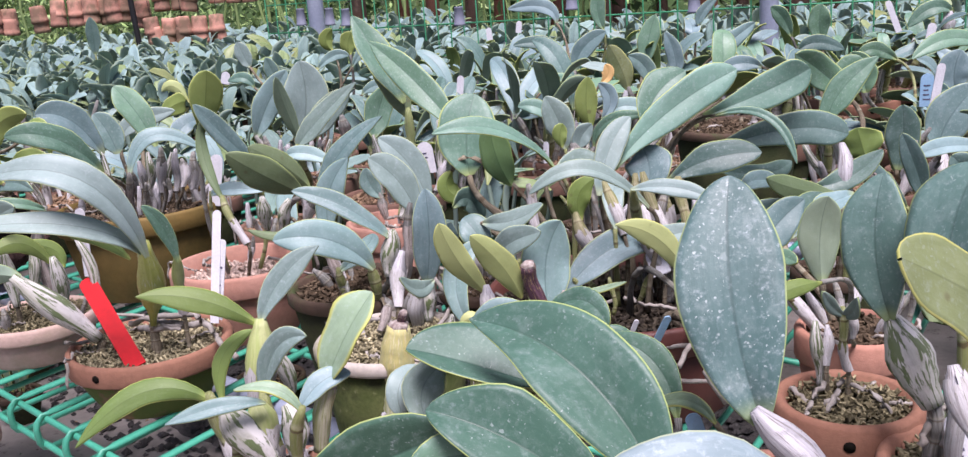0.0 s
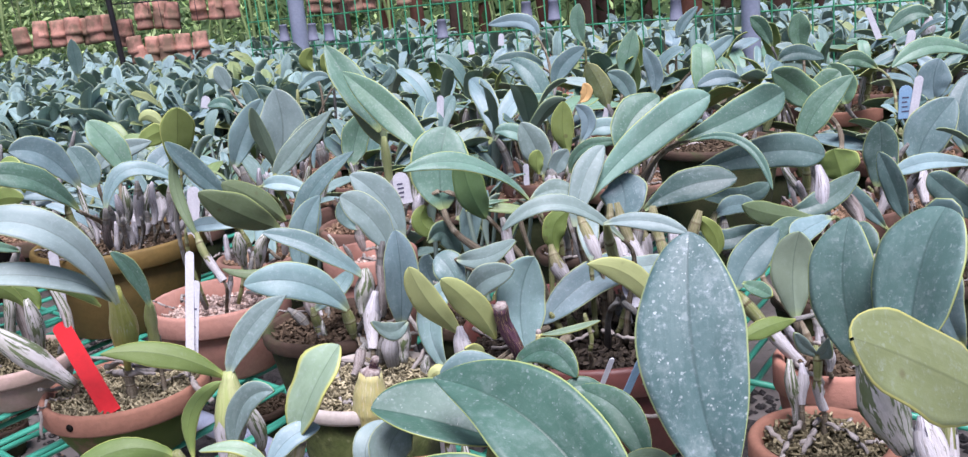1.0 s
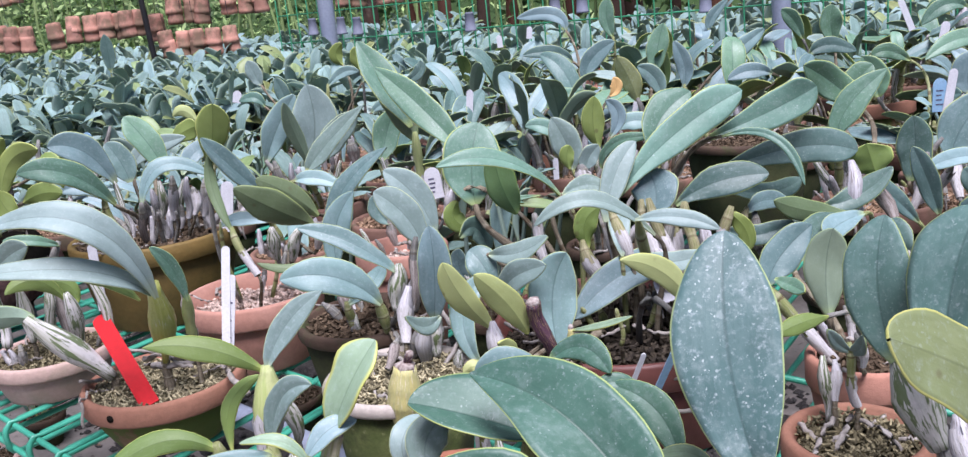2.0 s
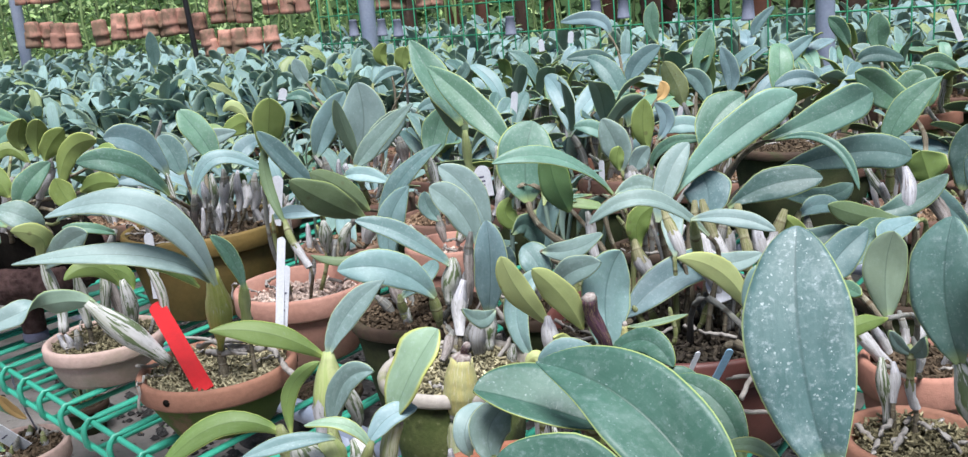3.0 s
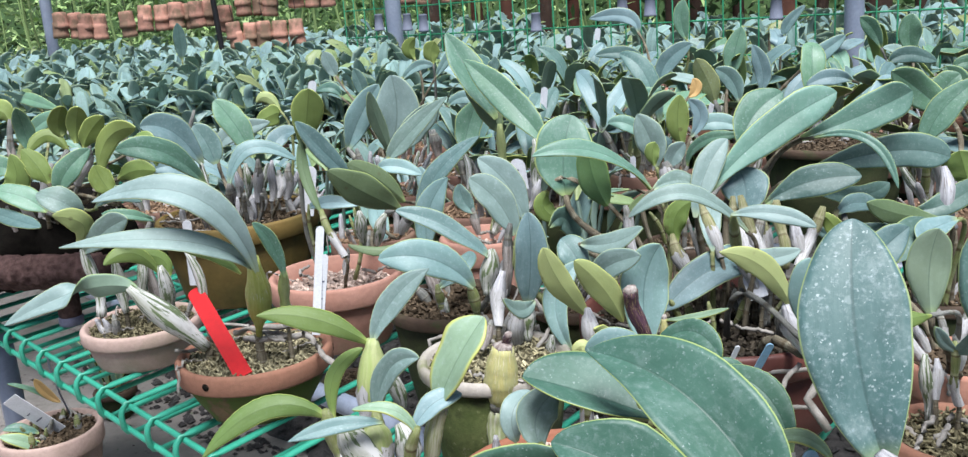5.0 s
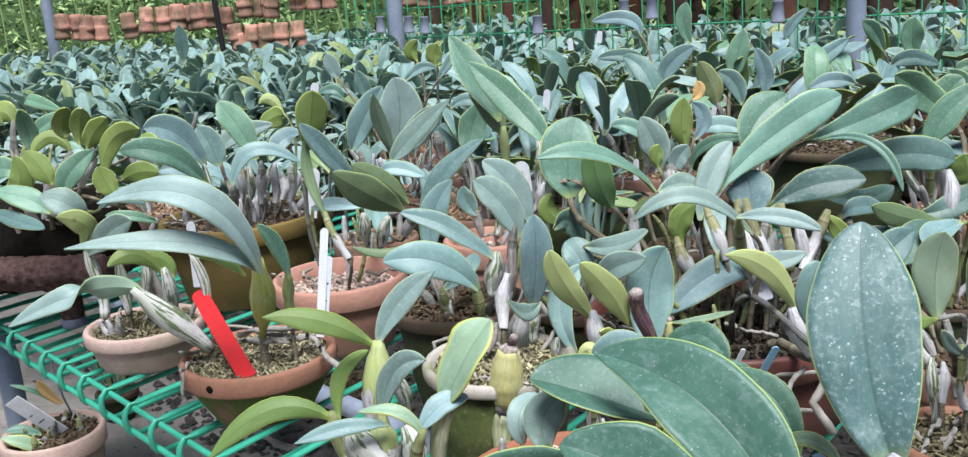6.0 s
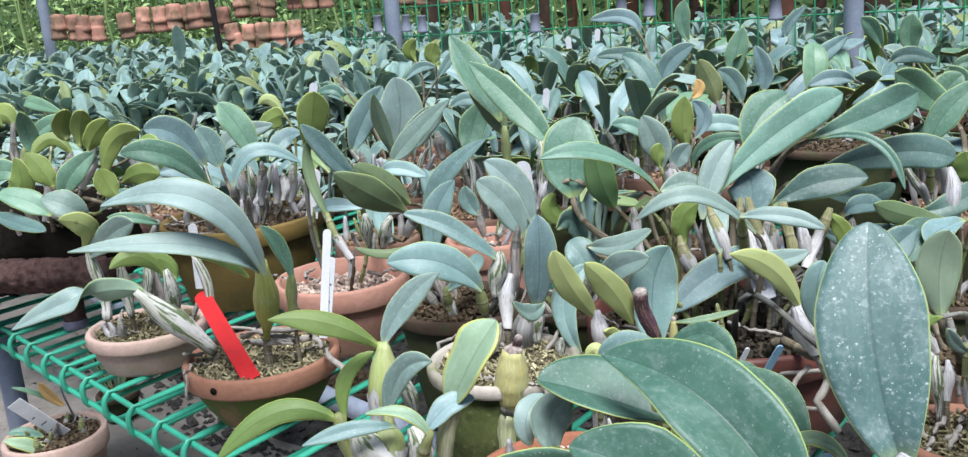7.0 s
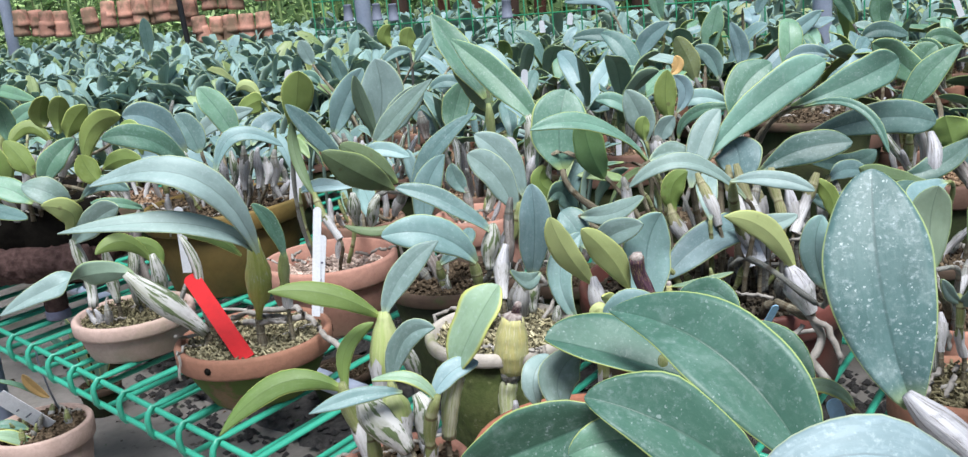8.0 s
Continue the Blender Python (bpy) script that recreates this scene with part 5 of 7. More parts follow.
p = potted("orchid with green leaves and white sheathed stems in a terracotta pot", (0.505, 1.25, 0.899), 0.081, 0.134, "shade")
leaf(p, (0.441, 1.2, 0.994), (0.457, 1.2, 1.034), (0.503, 1.2, 1.074), 0.037, (-0.4, -0.86, 0.32), "green", .22, .8)
leaf(p, (0.541, 1.4, 0.996), (0.499, 1.4, 1.038), (0.454, 1.38, 1.069), 0.047, (0.15, -0.98, -0.09), "green")
leaf(p, (0.555, 1.5, 1.002), (0.572, 1.5, 1.029), (0.593, 1.5, 1.046), 0.042, (-0.26, -0.94, 0.22), "green")
bulb(p, (0.474, 1.226, 0.887), (0.441, 1.2, 0.994), 0.0056, "grey")
clutter(p, (0.505, 1.25, 0.899), 0.081, 10, 0.090, 255)
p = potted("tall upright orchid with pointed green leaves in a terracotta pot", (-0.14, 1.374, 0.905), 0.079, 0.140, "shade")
leaf(p, (-0.029, 1.220, 1.017), (-0.080, 1.250, 1.079), (-0.141, 1.290, 1.132), 0.042, (-0.13, -0.90, 0.42), "green", 0.24, 0.8, 0.45)
leaf(p, (-0.103, 1.300, 1.045), (-0.137, 1.330, 1.107), (-0.172, 1.360, 1.166), 0.044, (0.21, -0.82, 0.53), "green", 0.45, 0.6, 0.45)
leaf(p, (-0.097, 1.3, 1.028), (-0.118, 1.32, 1.071), (-0.143, 1.34, 1.118), 0.040, (0.04, 0.92, -0.39), "dark")
leaf(p, (-0.165, 1.4, 0.985), (-0.157, 1.42, 1.02), (-0.14, 1.42, 1.061), 0.042, (0.15, -0.97, 0.21), "green")
bulb(p, (-0.091, 1.28, 0.948), (-0.097, 1.3, 1.033), 0.0069, "lime")
bulb(p, (-0.04, 1.1, 0.983), (-0.039, 1.1, 1.039), 0.0095, "sheath")
bulb(p, (-0.049, 1.1, 0.961), (-0.038, 1.1, 0.99), 0.0052, "white")
bulb(p, (-0.156, 1.391, 0.893), (-0.165, 1.4, 0.985), 0.0057, "sheath")
clutter(p, (-0.14, 1.374, 0.905), 0.079, 8, 0.080, 265)
p = potted("blue-leaved orchid in a terracotta pot", (-0.294, 1.542, 0.905), 0.074, 0.140, "shade")
leaf(p, (-0.302, 1.5, 0.976), (-0.282, 1.5, 1.036), (-0.286, 1.5, 1.102), 0.072, (0.18, -0.98, -0.02), "pale")
leaf(p, (-0.369, 1.5, 0.986), (-0.343, 1.5, 1.039), (-0.307, 1.5, 1.089), 0.044, (0.13, -0.99, -0.08), "blue")
leaf(p, (-0.292, 1.48, 0.975), (-0.306, 1.46, 1.032), (-0.311, 1.44, 1.083), 0.024, (-0.46, 0.85, 0.23), "blue")
leaf(p, (-0.292, 1.45, 0.972), (-0.257, 1.45, 1.011), (-0.19, 1.45, 1.067), 0.036, (-0.27, -0.92, 0.29), "pale", .22, .8)
leaf(p, (-0.279, 1.5, 0.98), (-0.255, 1.5, 1.014), (-0.212, 1.5, 1.052), 0.044, (0.03, -1, -0.03), "pale")
leaf(p, (-0.3, 1.4, 0.968), (-0.271, 1.4, 0.97), (-0.232, 1.4, 0.955), 0.026, (0.1, -0.85, 0.51), "blue")
bulb(p, (-0.203, 1.4, 0.982), (-0.208, 1.4, 1.018), 0.0085, "grey")
bulb(p, (-0.337, 1.45, 0.935), (-0.342, 1.45, 0.988), 0.0072, "grey")
bulb(p, (-0.299, 1.515, 0.893), (-0.302, 1.5, 0.976), 0.0054, "sheath")
bulb(p, (-0.325, 1.524, 0.893), (-0.369, 1.5, 0.986), 0.0061, "grey")
bulb(p, (-0.293, 1.506, 0.893), (-0.292, 1.45, 0.972), 0.0050, "olive")
clutter(p, (-0.294, 1.542, 0.905), 0.074, 10, 0.080, 278)
p = potted("orchid with short pale leaves in a terracotta pot", (0.126, 1.596, 0.905), 0.069, 0.140, "shade")
leaf(p, (0.197, 1.6, 1.026), (0.209, 1.6, 1.04), (0.204, 1.6, 1.056), 0.021, (-0.1, -0.99, 0.02), "orange")
leaf(p, (0.093, 1.6, 1.015), (0.115, 1.6, 1.034), (0.162, 1.6, 1.034), 0.023, (-0.08, -0.96, 0.27), "green")
clutter(p, (0.126, 1.596, 0.905), 0.069, 10, 0.070, 288)
p = potted("orchid with very broad dark green leaves in an orange clay pot", (-0.007, 0.61, 0.873), 0.083, 0.108, "orange")
leaf(p, (0.117, 0.475, 0.916), (0.075, 0.520, 0.971), (0.014, 0.570, 0.985), 0.058, (-0.11, -0.66, 0.75), "deep", 0.55, 0.95, 0.4)
leaf(p, (0.071, 0.570, 0.930), (0.019, 0.580, 0.948), (-0.029, 0.580, 0.964), 0.055, (0.28, -0.30, 0.91), "deep", 0.50, 0.3, 0.5)
leaf(p, (0.086, 0.460, 0.917), (0.039, 0.470, 0.951), (-0.007, 0.480, 0.967), 0.046, (0.17, -0.77, 0.62), "deep", 0.50, 0.4, 0.45)
leaf(p, (0.011, 0.490, 0.952), (-0.037, 0.500, 0.929), (-0.088, 0.500, 0.911), 0.050, (-0.20, -0.95, 0.25), "deep", 0.50, 0.6, 0.5)
leaf(p, (0.065, 0.62, 0.954), (0.038, 0.62, 0.971), (0.013, 0.62, 0.965), 0.019, (0.12, -0.82, 0.56), "blue")
leaf(p, (0.064, 0.63, 0.964), (0.087, 0.62, 0.977), (0.103, 0.6, 0.965), 0.019, (-0.53, -0.65, 0.54), "deep")
leaf(p, (0.019, 0.63, 0.954), (0.012, 0.63, 0.965), (0.004, 0.63, 0.96), 0.010, (-0.19, 0.87, -0.45), "yellow")
leaf(p, (-0.019, 0.58, 0.911), (-0.022, 0.59, 0.931), (-0.006, 0.6, 0.946), 0.027, (0.08, -0.8, 0.6), "pale", 0.12)
leaf(p, (-0.038, 0.6, 0.908), (-0.039, 0.6, 0.929), (-0.028, 0.62, 0.936), 0.019, (0.12, -0.75, 0.65), "pale", 0.12)
leaf(p, (0.14, 0.56, 0.916), (0.13, 0.58, 0.945), (0.103, 0.6, 0.957), 0.022, (-0.28, -0.8, 0.53), "deep")
leaf(p, (0.157, 0.53, 0.926), (0.142, 0.535, 0.939), (0.122, 0.55, 0.929), 0.010, (-0.27, -0.61, 0.74), "yellow")
leaf(p, (0.085, 0.6, 0.944), (0.105, 0.6, 0.959), (0.126, 0.6, 0.94), 0.013, (0.06, -0.74, 0.67), "deep")
leaf(p, (0.064, 0.5, 0.879), (0.029, 0.48, 0.935), (-0.018, 0.47, 0.938), 0.033, (0.59, -0.65, 0.49), "green")
bulb(p, (0.028, 0.591, 0.869), (0.047, 0.58, 0.941), 0.0060, "olive")
bulb(p, (0.035, 0.616, 0.869), (0.065, 0.62, 0.954), 0.0063, "olive")
bulb(p, (0.01, 0.623, 0.869), (0.019, 0.63, 0.954), 0.0054, "olive")
bulb(p, (-0.015, 0.591, 0.869), (-0.019, 0.58, 0.911), 0.0059, "olive")
bulb(p, (0.035, 0.605, 0.869), (0.085, 0.6, 0.944), 0.0070, "olive")
clutter(p, (-0.007, 0.61, 0.873), 0.083, 4, 0.040, 308)
p = potted("orchid with one large white-speckled leaf in a terracotta pot", (0.175, 0.46, 0.919), 0.053, 0.154, "terra")
leaf(p, (0.168, 0.47, 0.956), (0.158, 0.49, 1.018), (0.166, 0.53, 1.074), 0.055, (-0.27, -0.86, 0.43), "spotted", .1, .2)
leaf(p, (0.199, 0.42, 0.91), (0.128, 0.4, 0.966), (0.07, 0.4, 0.946), 0.037, (0.31, -0.55, 0.77), "frost", .3, 0)
bulb(p, (0.194, 0.43, 0.925), (0.166, 0.46, 0.962), 0.0096, "white")
p = potted("seedling orchid with two small pale leaves in a mossy-topped pot", (0.284, 0.67, 0.873), 0.054, 0.108, "mossmix")
bulb(p, (0.288, 0.68, 0.889), (0.283, 0.68, 0.934), 0.0036, "olive")
leaf(p, (0.283, 0.68, 0.933), (0.27, 0.67, 0.945), (0.261, 0.66, 0.959), 0.010, (0.49, -0.84, -0.23), "pale")
leaf(p, (0.283, 0.68, 0.933), (0.287, 0.67, 0.939), (0.286, 0.66, 0.953), 0.011, (-0.85, -0.44, -0.29), "pale")
bulb(p, (0.275, 0.69, 0.889), (0.278, 0.7, 0.912), 0.0040, "white")
bulb(p, (0.272, 0.695, 0.87), (0.27, 0.7, 0.916), 0.0052, "sheath")
root(p, [(0.276, 0.69, 0.876), (0.262, 0.675, 0.874), (0.25, 0.655, 0.87), (0.244, 0.64, 0.868)], 0.0022)
root(p, [(0.286, 0.685, 0.878), (0.272, 0.665, 0.874), (0.262, 0.65, 0.869)], 0.0022)
root(p, [(0.29, 0.68, 0.878), (0.303, 0.665, 0.874), (0.308, 0.645, 0.869)], 0.0020)
clutter(p, (0.284, 0.67, 0.873), 0.054, 0, 0.050, 325)
p = potted("orchid with two broad upright blue-green leaves and a striped swollen bulb", (0.333, 0.575, 0.867), 0.060, 0.102, "mossmix")
leaf(p, (0.285, 0.600, 0.959), (0.274, 0.600, 1.009), (0.282, 0.610, 1.053), 0.040, (-0.57, -0.82, 0.07), "teal", 0.15, 0.1, 0.5)
leaf(p, (0.294, 0.550, 0.974), (0.304, 0.560, 1.030), (0.323, 0.570, 1.064), 0.056, (-0.80, -0.46, 0.36), "teal", 0.20, 0.1, 0.5)
leaf(p, (0.379, 0.66, 0.939), (0.365, 0.66, 0.977), (0.371, 0.66, 1.003), 0.026, (-0.39, -0.92, -0.05), "blue")
bulb(p, (0.307, 0.582, 0.905), (0.289, 0.6, 0.953), 0.0152, "sheath")
bulb(p, (0.296, 0.5, 0.922), (0.291, 0.52, 0.953), 0.0085, "white")
root(p, [(0.312, 0.585, 0.901), (0.314, 0.575, 0.893), (0.309, 0.57, 0.881)], 0.0034)
root(p, [(0.314, 0.585, 0.9), (0.304, 0.58, 0.891), (0.297, 0.575, 0.88)], 0.0026)
root(p, [(0.311, 0.585, 0.904), (0.317, 0.575, 0.902), (0.327, 0.57, 0.895)], 0.0030)
bulb(p, (0.319, 0.58, 0.871), (0.314, 0.583, 0.899), 0.0060, "sheath")
bulb(p, (0.314, 0.559, 0.855), (0.304, 0.55, 0.984), 0.0055, "olive")
bulb(p, (0.347, 0.601, 0.855), (0.379, 0.66, 0.939), 0.0058, "olive")
clutter(p, (0.333, 0.575, 0.867), 0.060, 4, 0.030, 339)
p = potted("orchid with olive-backed leaves in a terracotta pot", (0.351, 0.84, 0.862), 0.054, 0.097, "terra")
leaf(p, (0.32, 0.95, 0.918), (0.341, 0.97, 0.935), (0.379, 1, 0.949), 0.038, (0.23, -0.69, 0.69), "dark")
leaf(p, (0.287, 0.74, 0.939), (0.288, 0.75, 0.975), (0.294, 0.75, 1.007), 0.033, (0.29, 0.94, -0.17), "blue")
leaf(p, (0.28, 0.72, 0.946), (0.257, 0.71, 0.946), (0.235, 0.7, 0.942), 0.014, (-0.28, 0.73, -0.62), "green")
leaf(p, (0.268, 0.86, 0.925), (0.284, 0.87, 0.951), (0.315, 0.88, 0.975), 0.035, (-0.1, -0.89, 0.45), "dark")
leaf(p, (0.271, 0.84, 0.938), (0.28, 0.82, 0.938), (0.285, 0.8, 0.938), 0.015, (-0.6, -0.2, 0.78), "green")
leaf(p, (0.393, 0.85, 0.947), (0.386, 0.86, 0.965), (0.38, 0.88, 0.969), 0.025, (-0.53, -0.65, 0.54), "dark")
leaf(p, (0.47, 0.85, 0.963), (0.458, 0.86, 0.979), (0.453, 0.86, 0.95), 0.033, (-0.58, -0.81, 0.14), "dark")
bulb(p, (0.332, 0.8, 0.889), (0.349, 0.82, 0.914), 0.0043, "grey")
bulb(p, (0.327, 0.78, 0.874), (0.322, 0.78, 0.9), 0.0037, "grey")
bulb(p, (0.325, 0.846, 0.85), (0.268, 0.86, 0.925), 0.0065, "olive")
bulb(p, (0.376, 0.846, 0.85), (0.393, 0.85, 0.947), 0.0062, "sheath")
clutter(p, (0.351, 0.84, 0.862), 0.054, 5, 0.070, 351)
p = potted("orchid with broad pale upright leaves in a clay pot", (0.652, 1.35, 0.86), 0.084, 0.095, "shade")
leaf(p, (0.625, 1.3, 0.935), (0.639, 1.3, 0.975), (0.674, 1.3, 1.018), 0.060, (-0.37, -0.9, 0.22), "blue")
leaf(p, (0.654, 1.2, 0.946), (0.596, 1.2, 0.956), (0.542, 1.18, 0.948), 0.023, (0.15, -0.82, 0.54), "blue")
leaf(p, (0.551, 1.25, 0.919), (0.557, 1.25, 0.961), (0.554, 1.25, 1.005), 0.045, (-0.38, -0.93, 0.01), "dark")
bulb(p, (0.616, 1.25, 0.889), (0.627, 1.3, 0.936), 0.0083, "white")
bulb(p, (0.64, 1.2, 0.898), (0.65, 1.2, 0.945), 0.0070, "grey")
clutter(p, (0.652, 1.35, 0.86), 0.084, 10, 0.070, 361)
p = potted("orchid with long green leaves in a clay pot further back", (0.793, 1.75, 0.86), 0.102, 0.095, "shade")
leaf(p, (0.831, 1.7, 0.959), (0.827, 1.7, 0.994), (0.837, 1.7, 1.031), 0.057, (-0.42, -0.91, 0.03), "blue")
leaf(p, (0.674, 1.7, 0.967), (0.665, 1.7, 1.004), (0.646, 1.7, 1.04), 0.052, (-0.26, -0.96, -0.1), "green")
leaf(p, (0.806, 1.9, 1.003), (0.764, 1.9, 1.025), (0.734, 1.9, 1.016), 0.032, (0.04, -0.98, 0.2), "green")
bulb(p, (0.817, 1.717, 0.848), (0.831, 1.7, 0.959), 0.0059, "olive")
clutter(p, (0.793, 1.75, 0.86), 0.102, 10, 0.070, 374)
p = potted("orchid with a yellowing leaf among blue ones in a clay pot", (0.285, 1.75, 0.86), 0.103, 0.095, "shade")
leaf(p, (0.31, 1.9, 1.026), (0.32, 1.9, 1.071), (0.335, 1.9, 1.122), 0.041, (-0.14, -0.99, 0.04), "green")
leaf(p, (0.353, 1.8, 1.005), (0.355, 1.8, 1.047), (0.337, 1.8, 1.092), 0.032, (-0.14, -0.99, -0.03), "blue")
leaf(p, (0.254, 1.7, 1), (0.242, 1.7, 1.04), (0.222, 1.7, 1.081), 0.039, (0.05, 1, 0.02), "lemon")
leaf(p, (0.304, 1.75, 0.994), (0.292, 1.75, 1.034), (0.262, 1.75, 1.057), 0.034, (-0.04, -1, -0.03), "blue")
leaf(p, (0.174, 1.9, 1.024), (0.192, 1.9, 1.067), (0.238, 1.9, 1.096), 0.039, (-0.07, -1, 0.06), "blue")
leaf(p, (0.424, 1.8, 1.039), (0.46, 1.8, 1.068), (0.504, 1.8, 1.098), 0.032, (-0.11, -0.98, 0.15), "blue")
leaf(p, (0.503, 1.75, 1.02), (0.464, 1.75, 1.029), (0.424, 1.75, 1.016), 0.030, (-0.01, -0.96, 0.28), "blue")
bulb(p, (0.326, 1.78, 0.848), (0.353, 1.8, 1.005), 0.0073, "olive")
bulb(p, (0.265, 1.717, 0.848), (0.254, 1.7, 1), 0.0068, "grey")
bulb(p, (0.297, 1.75, 0.848), (0.304, 1.75, 0.994), 0.0049, "grey")
clutter(p, (0.285, 1.75, 0.86), 0.103, 12, 0.070, 393)
p = potted("orchid with spreading blue-green leaves in a clay pot", (-0.834, 1.75, 0.86), 0.097, 0.095, "shade")
bulb(p, (-0.842, 1.717, 0.848), (-0.846, 1.7, 1.03), 0.0062, "grey")
bulb(p, (-0.787, 1.75, 0.848), (-0.732, 1.75, 1.037), 0.0055, "grey")
clutter(p, (-0.834, 1.75, 0.86), 0.097, 10, 0.070, 405)
p = potted("orchid with mixed olive and blue leaves in a clay pot", (-0.417, 2.1, 0.86), 0.105, 0.095, "shade")
leaf(p, (-0.427, 1.9, 1.033), (-0.432, 1.9, 1.061), (-0.444, 1.9, 1.092), 0.030, (0.23, -0.97, 0.07), "dark")
leaf(p, (-0.305, 2.1, 1.05), (-0.281, 2.1, 1.083), (-0.251, 2.1, 1.118), 0.022, (-0.08, -0.99, 0.06), "blue")
leaf(p, (-0.561, 2.2, 1.059), (-0.573, 2.2, 1.086), (-0.584, 2.2, 1.118), 0.038, (0.24, -0.97, 0.1), "pale")
leaf(p, (-0.383, 2.1, 1.048), (-0.345, 2.1, 1.076), (-0.31, 2.1, 1.074), 0.025, (-0.06, -0.98, 0.16), "blue")
leaf(p, (-0.502, 2, 1.027), (-0.521, 2, 1.048), (-0.556, 2, 1.043), 0.024, (0.1, -0.95, 0.31), "green")
bulb(p, (-0.394, 2.1, 0.848), (-0.383, 2.1, 1.048), 0.0059, "olive")
clutter(p, (-0.417, 2.1, 0.86), 0.105, 9, 0.070, 430)

p = potted("orchid with small pale and olive leaves in a dark pot", (0.15, 1.31, 0.855), 0.055, 0.090, "dark")
leaf(p, (0.114, 1.25, 0.976), (0.107, 1.25, 1.012), (0.09, 1.25, 1.047), 0.038, (-0.02, -1, -0.01), "pale")
leaf(p, (0.151, 1.28, 0.996), (0.146, 1.28, 1.03), (0.15, 1.28, 1.066), 0.030, (0.1, 0.99, 0), "olive")
leaf(p, (0.128, 1.2, 0.983), (0.132, 1.2, 0.998), (0.146, 1.2, 1.014), 0.025, (-0.15, -0.99, 0.08), "pale")
leaf(p, (0.107, 1.2, 0.986), (0.105, 1.2, 1.003), (0.109, 1.2, 1.017), 0.019, (0.09, 1, -0.01), "olive")
leaf(p, (0.11, 1.35, 0.992), (0.085, 1.35, 1.02), (0.054, 1.35, 1.024), 0.024, (0.21, -0.9, 0.37), "green")
leaf(p, (0.177, 1.4, 0.99), (0.191, 1.4, 1.021), (0.174, 1.4, 1.045), 0.024, (-0.12, -0.99, -0.01), "blue")
leaf(p, (0.267, 1.45, 0.987), (0.221, 1.45, 1.003), (0.197, 1.45, 0.991), 0.029, (0.02, -0.92, 0.38), "blue")
bulb(p, (0.125, 1.2, 0.954), (0.121, 1.2, 0.985), 0.0103, "grey")
clutter(p, (0.15, 1.31, 0.855), 0.055, 6, 0.06, 663)
p = potted("orchid with long green leaves in a clay pot", (0.73, 2.12, 0.86), 0.075, 0.095, "shade")
leaf(p, (0.757, 2.2, 1.025), (0.75, 2.2, 1.07), (0.756, 2.2, 1.11), 0.050, (-0.3, -0.95, -0.01), "green")
leaf(p, (0.643, 2, 1.024), (0.681, 2, 1.039), (0.738, 2, 1.021), 0.036, (0.01, -0.97, 0.25), "dark")
leaf(p, (0.659, 2.1, 1.049), (0.64, 2.1, 1.09), (0.614, 2.1, 1.115), 0.032, (-0.16, -0.98, -0.11), "green")
clutter(p, (0.73, 2.12, 0.86), 0.075, 6, 0.06, 1251)
p = potted("green-leaved orchid with a white sheathed stem in a clay pot", (1.03, 2.07, 0.86), 0.075, 0.095, "shade")
leaf(p, (1.004, 1.9, 1.006), (0.905, 1.88, 1.038), (0.819, 1.86, 1.005), 0.036, (0.19, -0.88, 0.44), "green")
leaf(p, (1.048, 2.2, 1.072), (1, 2.2, 1.084), (0.949, 2.2, 1.045), 0.037, (-0.08, -0.94, 0.32), "green")
bulb(p, (1.036, 2.2, 1.015), (1.041, 2.2, 1.069), 0.0140, "white")
clutter(p, (1.03, 2.07, 0.86), 0.075, 6, 0.06, 1550)
p = potted("orchid with blue and dark arching leaves in a clay pot", (0.19, 2.27, 0.86), 0.08, 0.095, "shade")
leaf(p, (0.166, 2.2, 1.042), (0.125, 2.2, 1.067), (0.054, 2.2, 1.066), 0.032, (0.05, -0.97, 0.23), "dark")
leaf(p, (0.165, 2.4, 1.104), (0.138, 2.4, 1.144), (0.046, 2.4, 1.145), 0.037, (0.06, -0.98, 0.18), "blue")
leaf(p, (0.262, 2.2, 1.089), (0.251, 2.2, 1.131), (0.258, 2.2, 1.178), 0.036, (-0.08, -1, -0), "green")
clutter(p, (0.19, 2.27, 0.86), 0.08, 6, 0.06, 712)
p = potted("small blue-leaved orchid in a clay pot", (0.475, 2.25, 0.86), 0.065, 0.095, "shade")
leaf(p, (0.479, 2.2, 1.082), (0.487, 2.2, 1.109), (0.524, 2.2, 1.146), 0.025, (-0.15, -0.98, 0.1), "blue")
leaf(p, (0.469, 2.3, 1.093), (0.465, 2.2, 1.076), (0.452, 2.2, 1.043), 0.037, (-0.09, -0.44, 0.9), "blue")
clutter(p, (0.475, 2.25, 0.86), 0.065, 6, 0.06, 997)
p = potted("orchid with upright olive leaves in a clay pot", (-0.375, 2.36, 0.86), 0.07, 0.095, "shade")
leaf(p, (-0.341, 2.3, 1.066), (-0.344, 2.3, 1.094), (-0.333, 2.3, 1.12), 0.042, (-0.15, 0.99, 0.02), "olive")
leaf(p, (-0.403, 2.4, 1.074), (-0.417, 2.4, 1.103), (-0.398, 2.4, 1.128), 0.035, (-0.17, 0.98, 0.02), "olive")
clutter(p, (-0.375, 2.36, 0.86), 0.07, 6, 0.06, 898)
p = potted("orchid with spreading blue leaves in a clay pot", (-0.225, 1.95, 0.86), 0.075, 0.095, "shade")
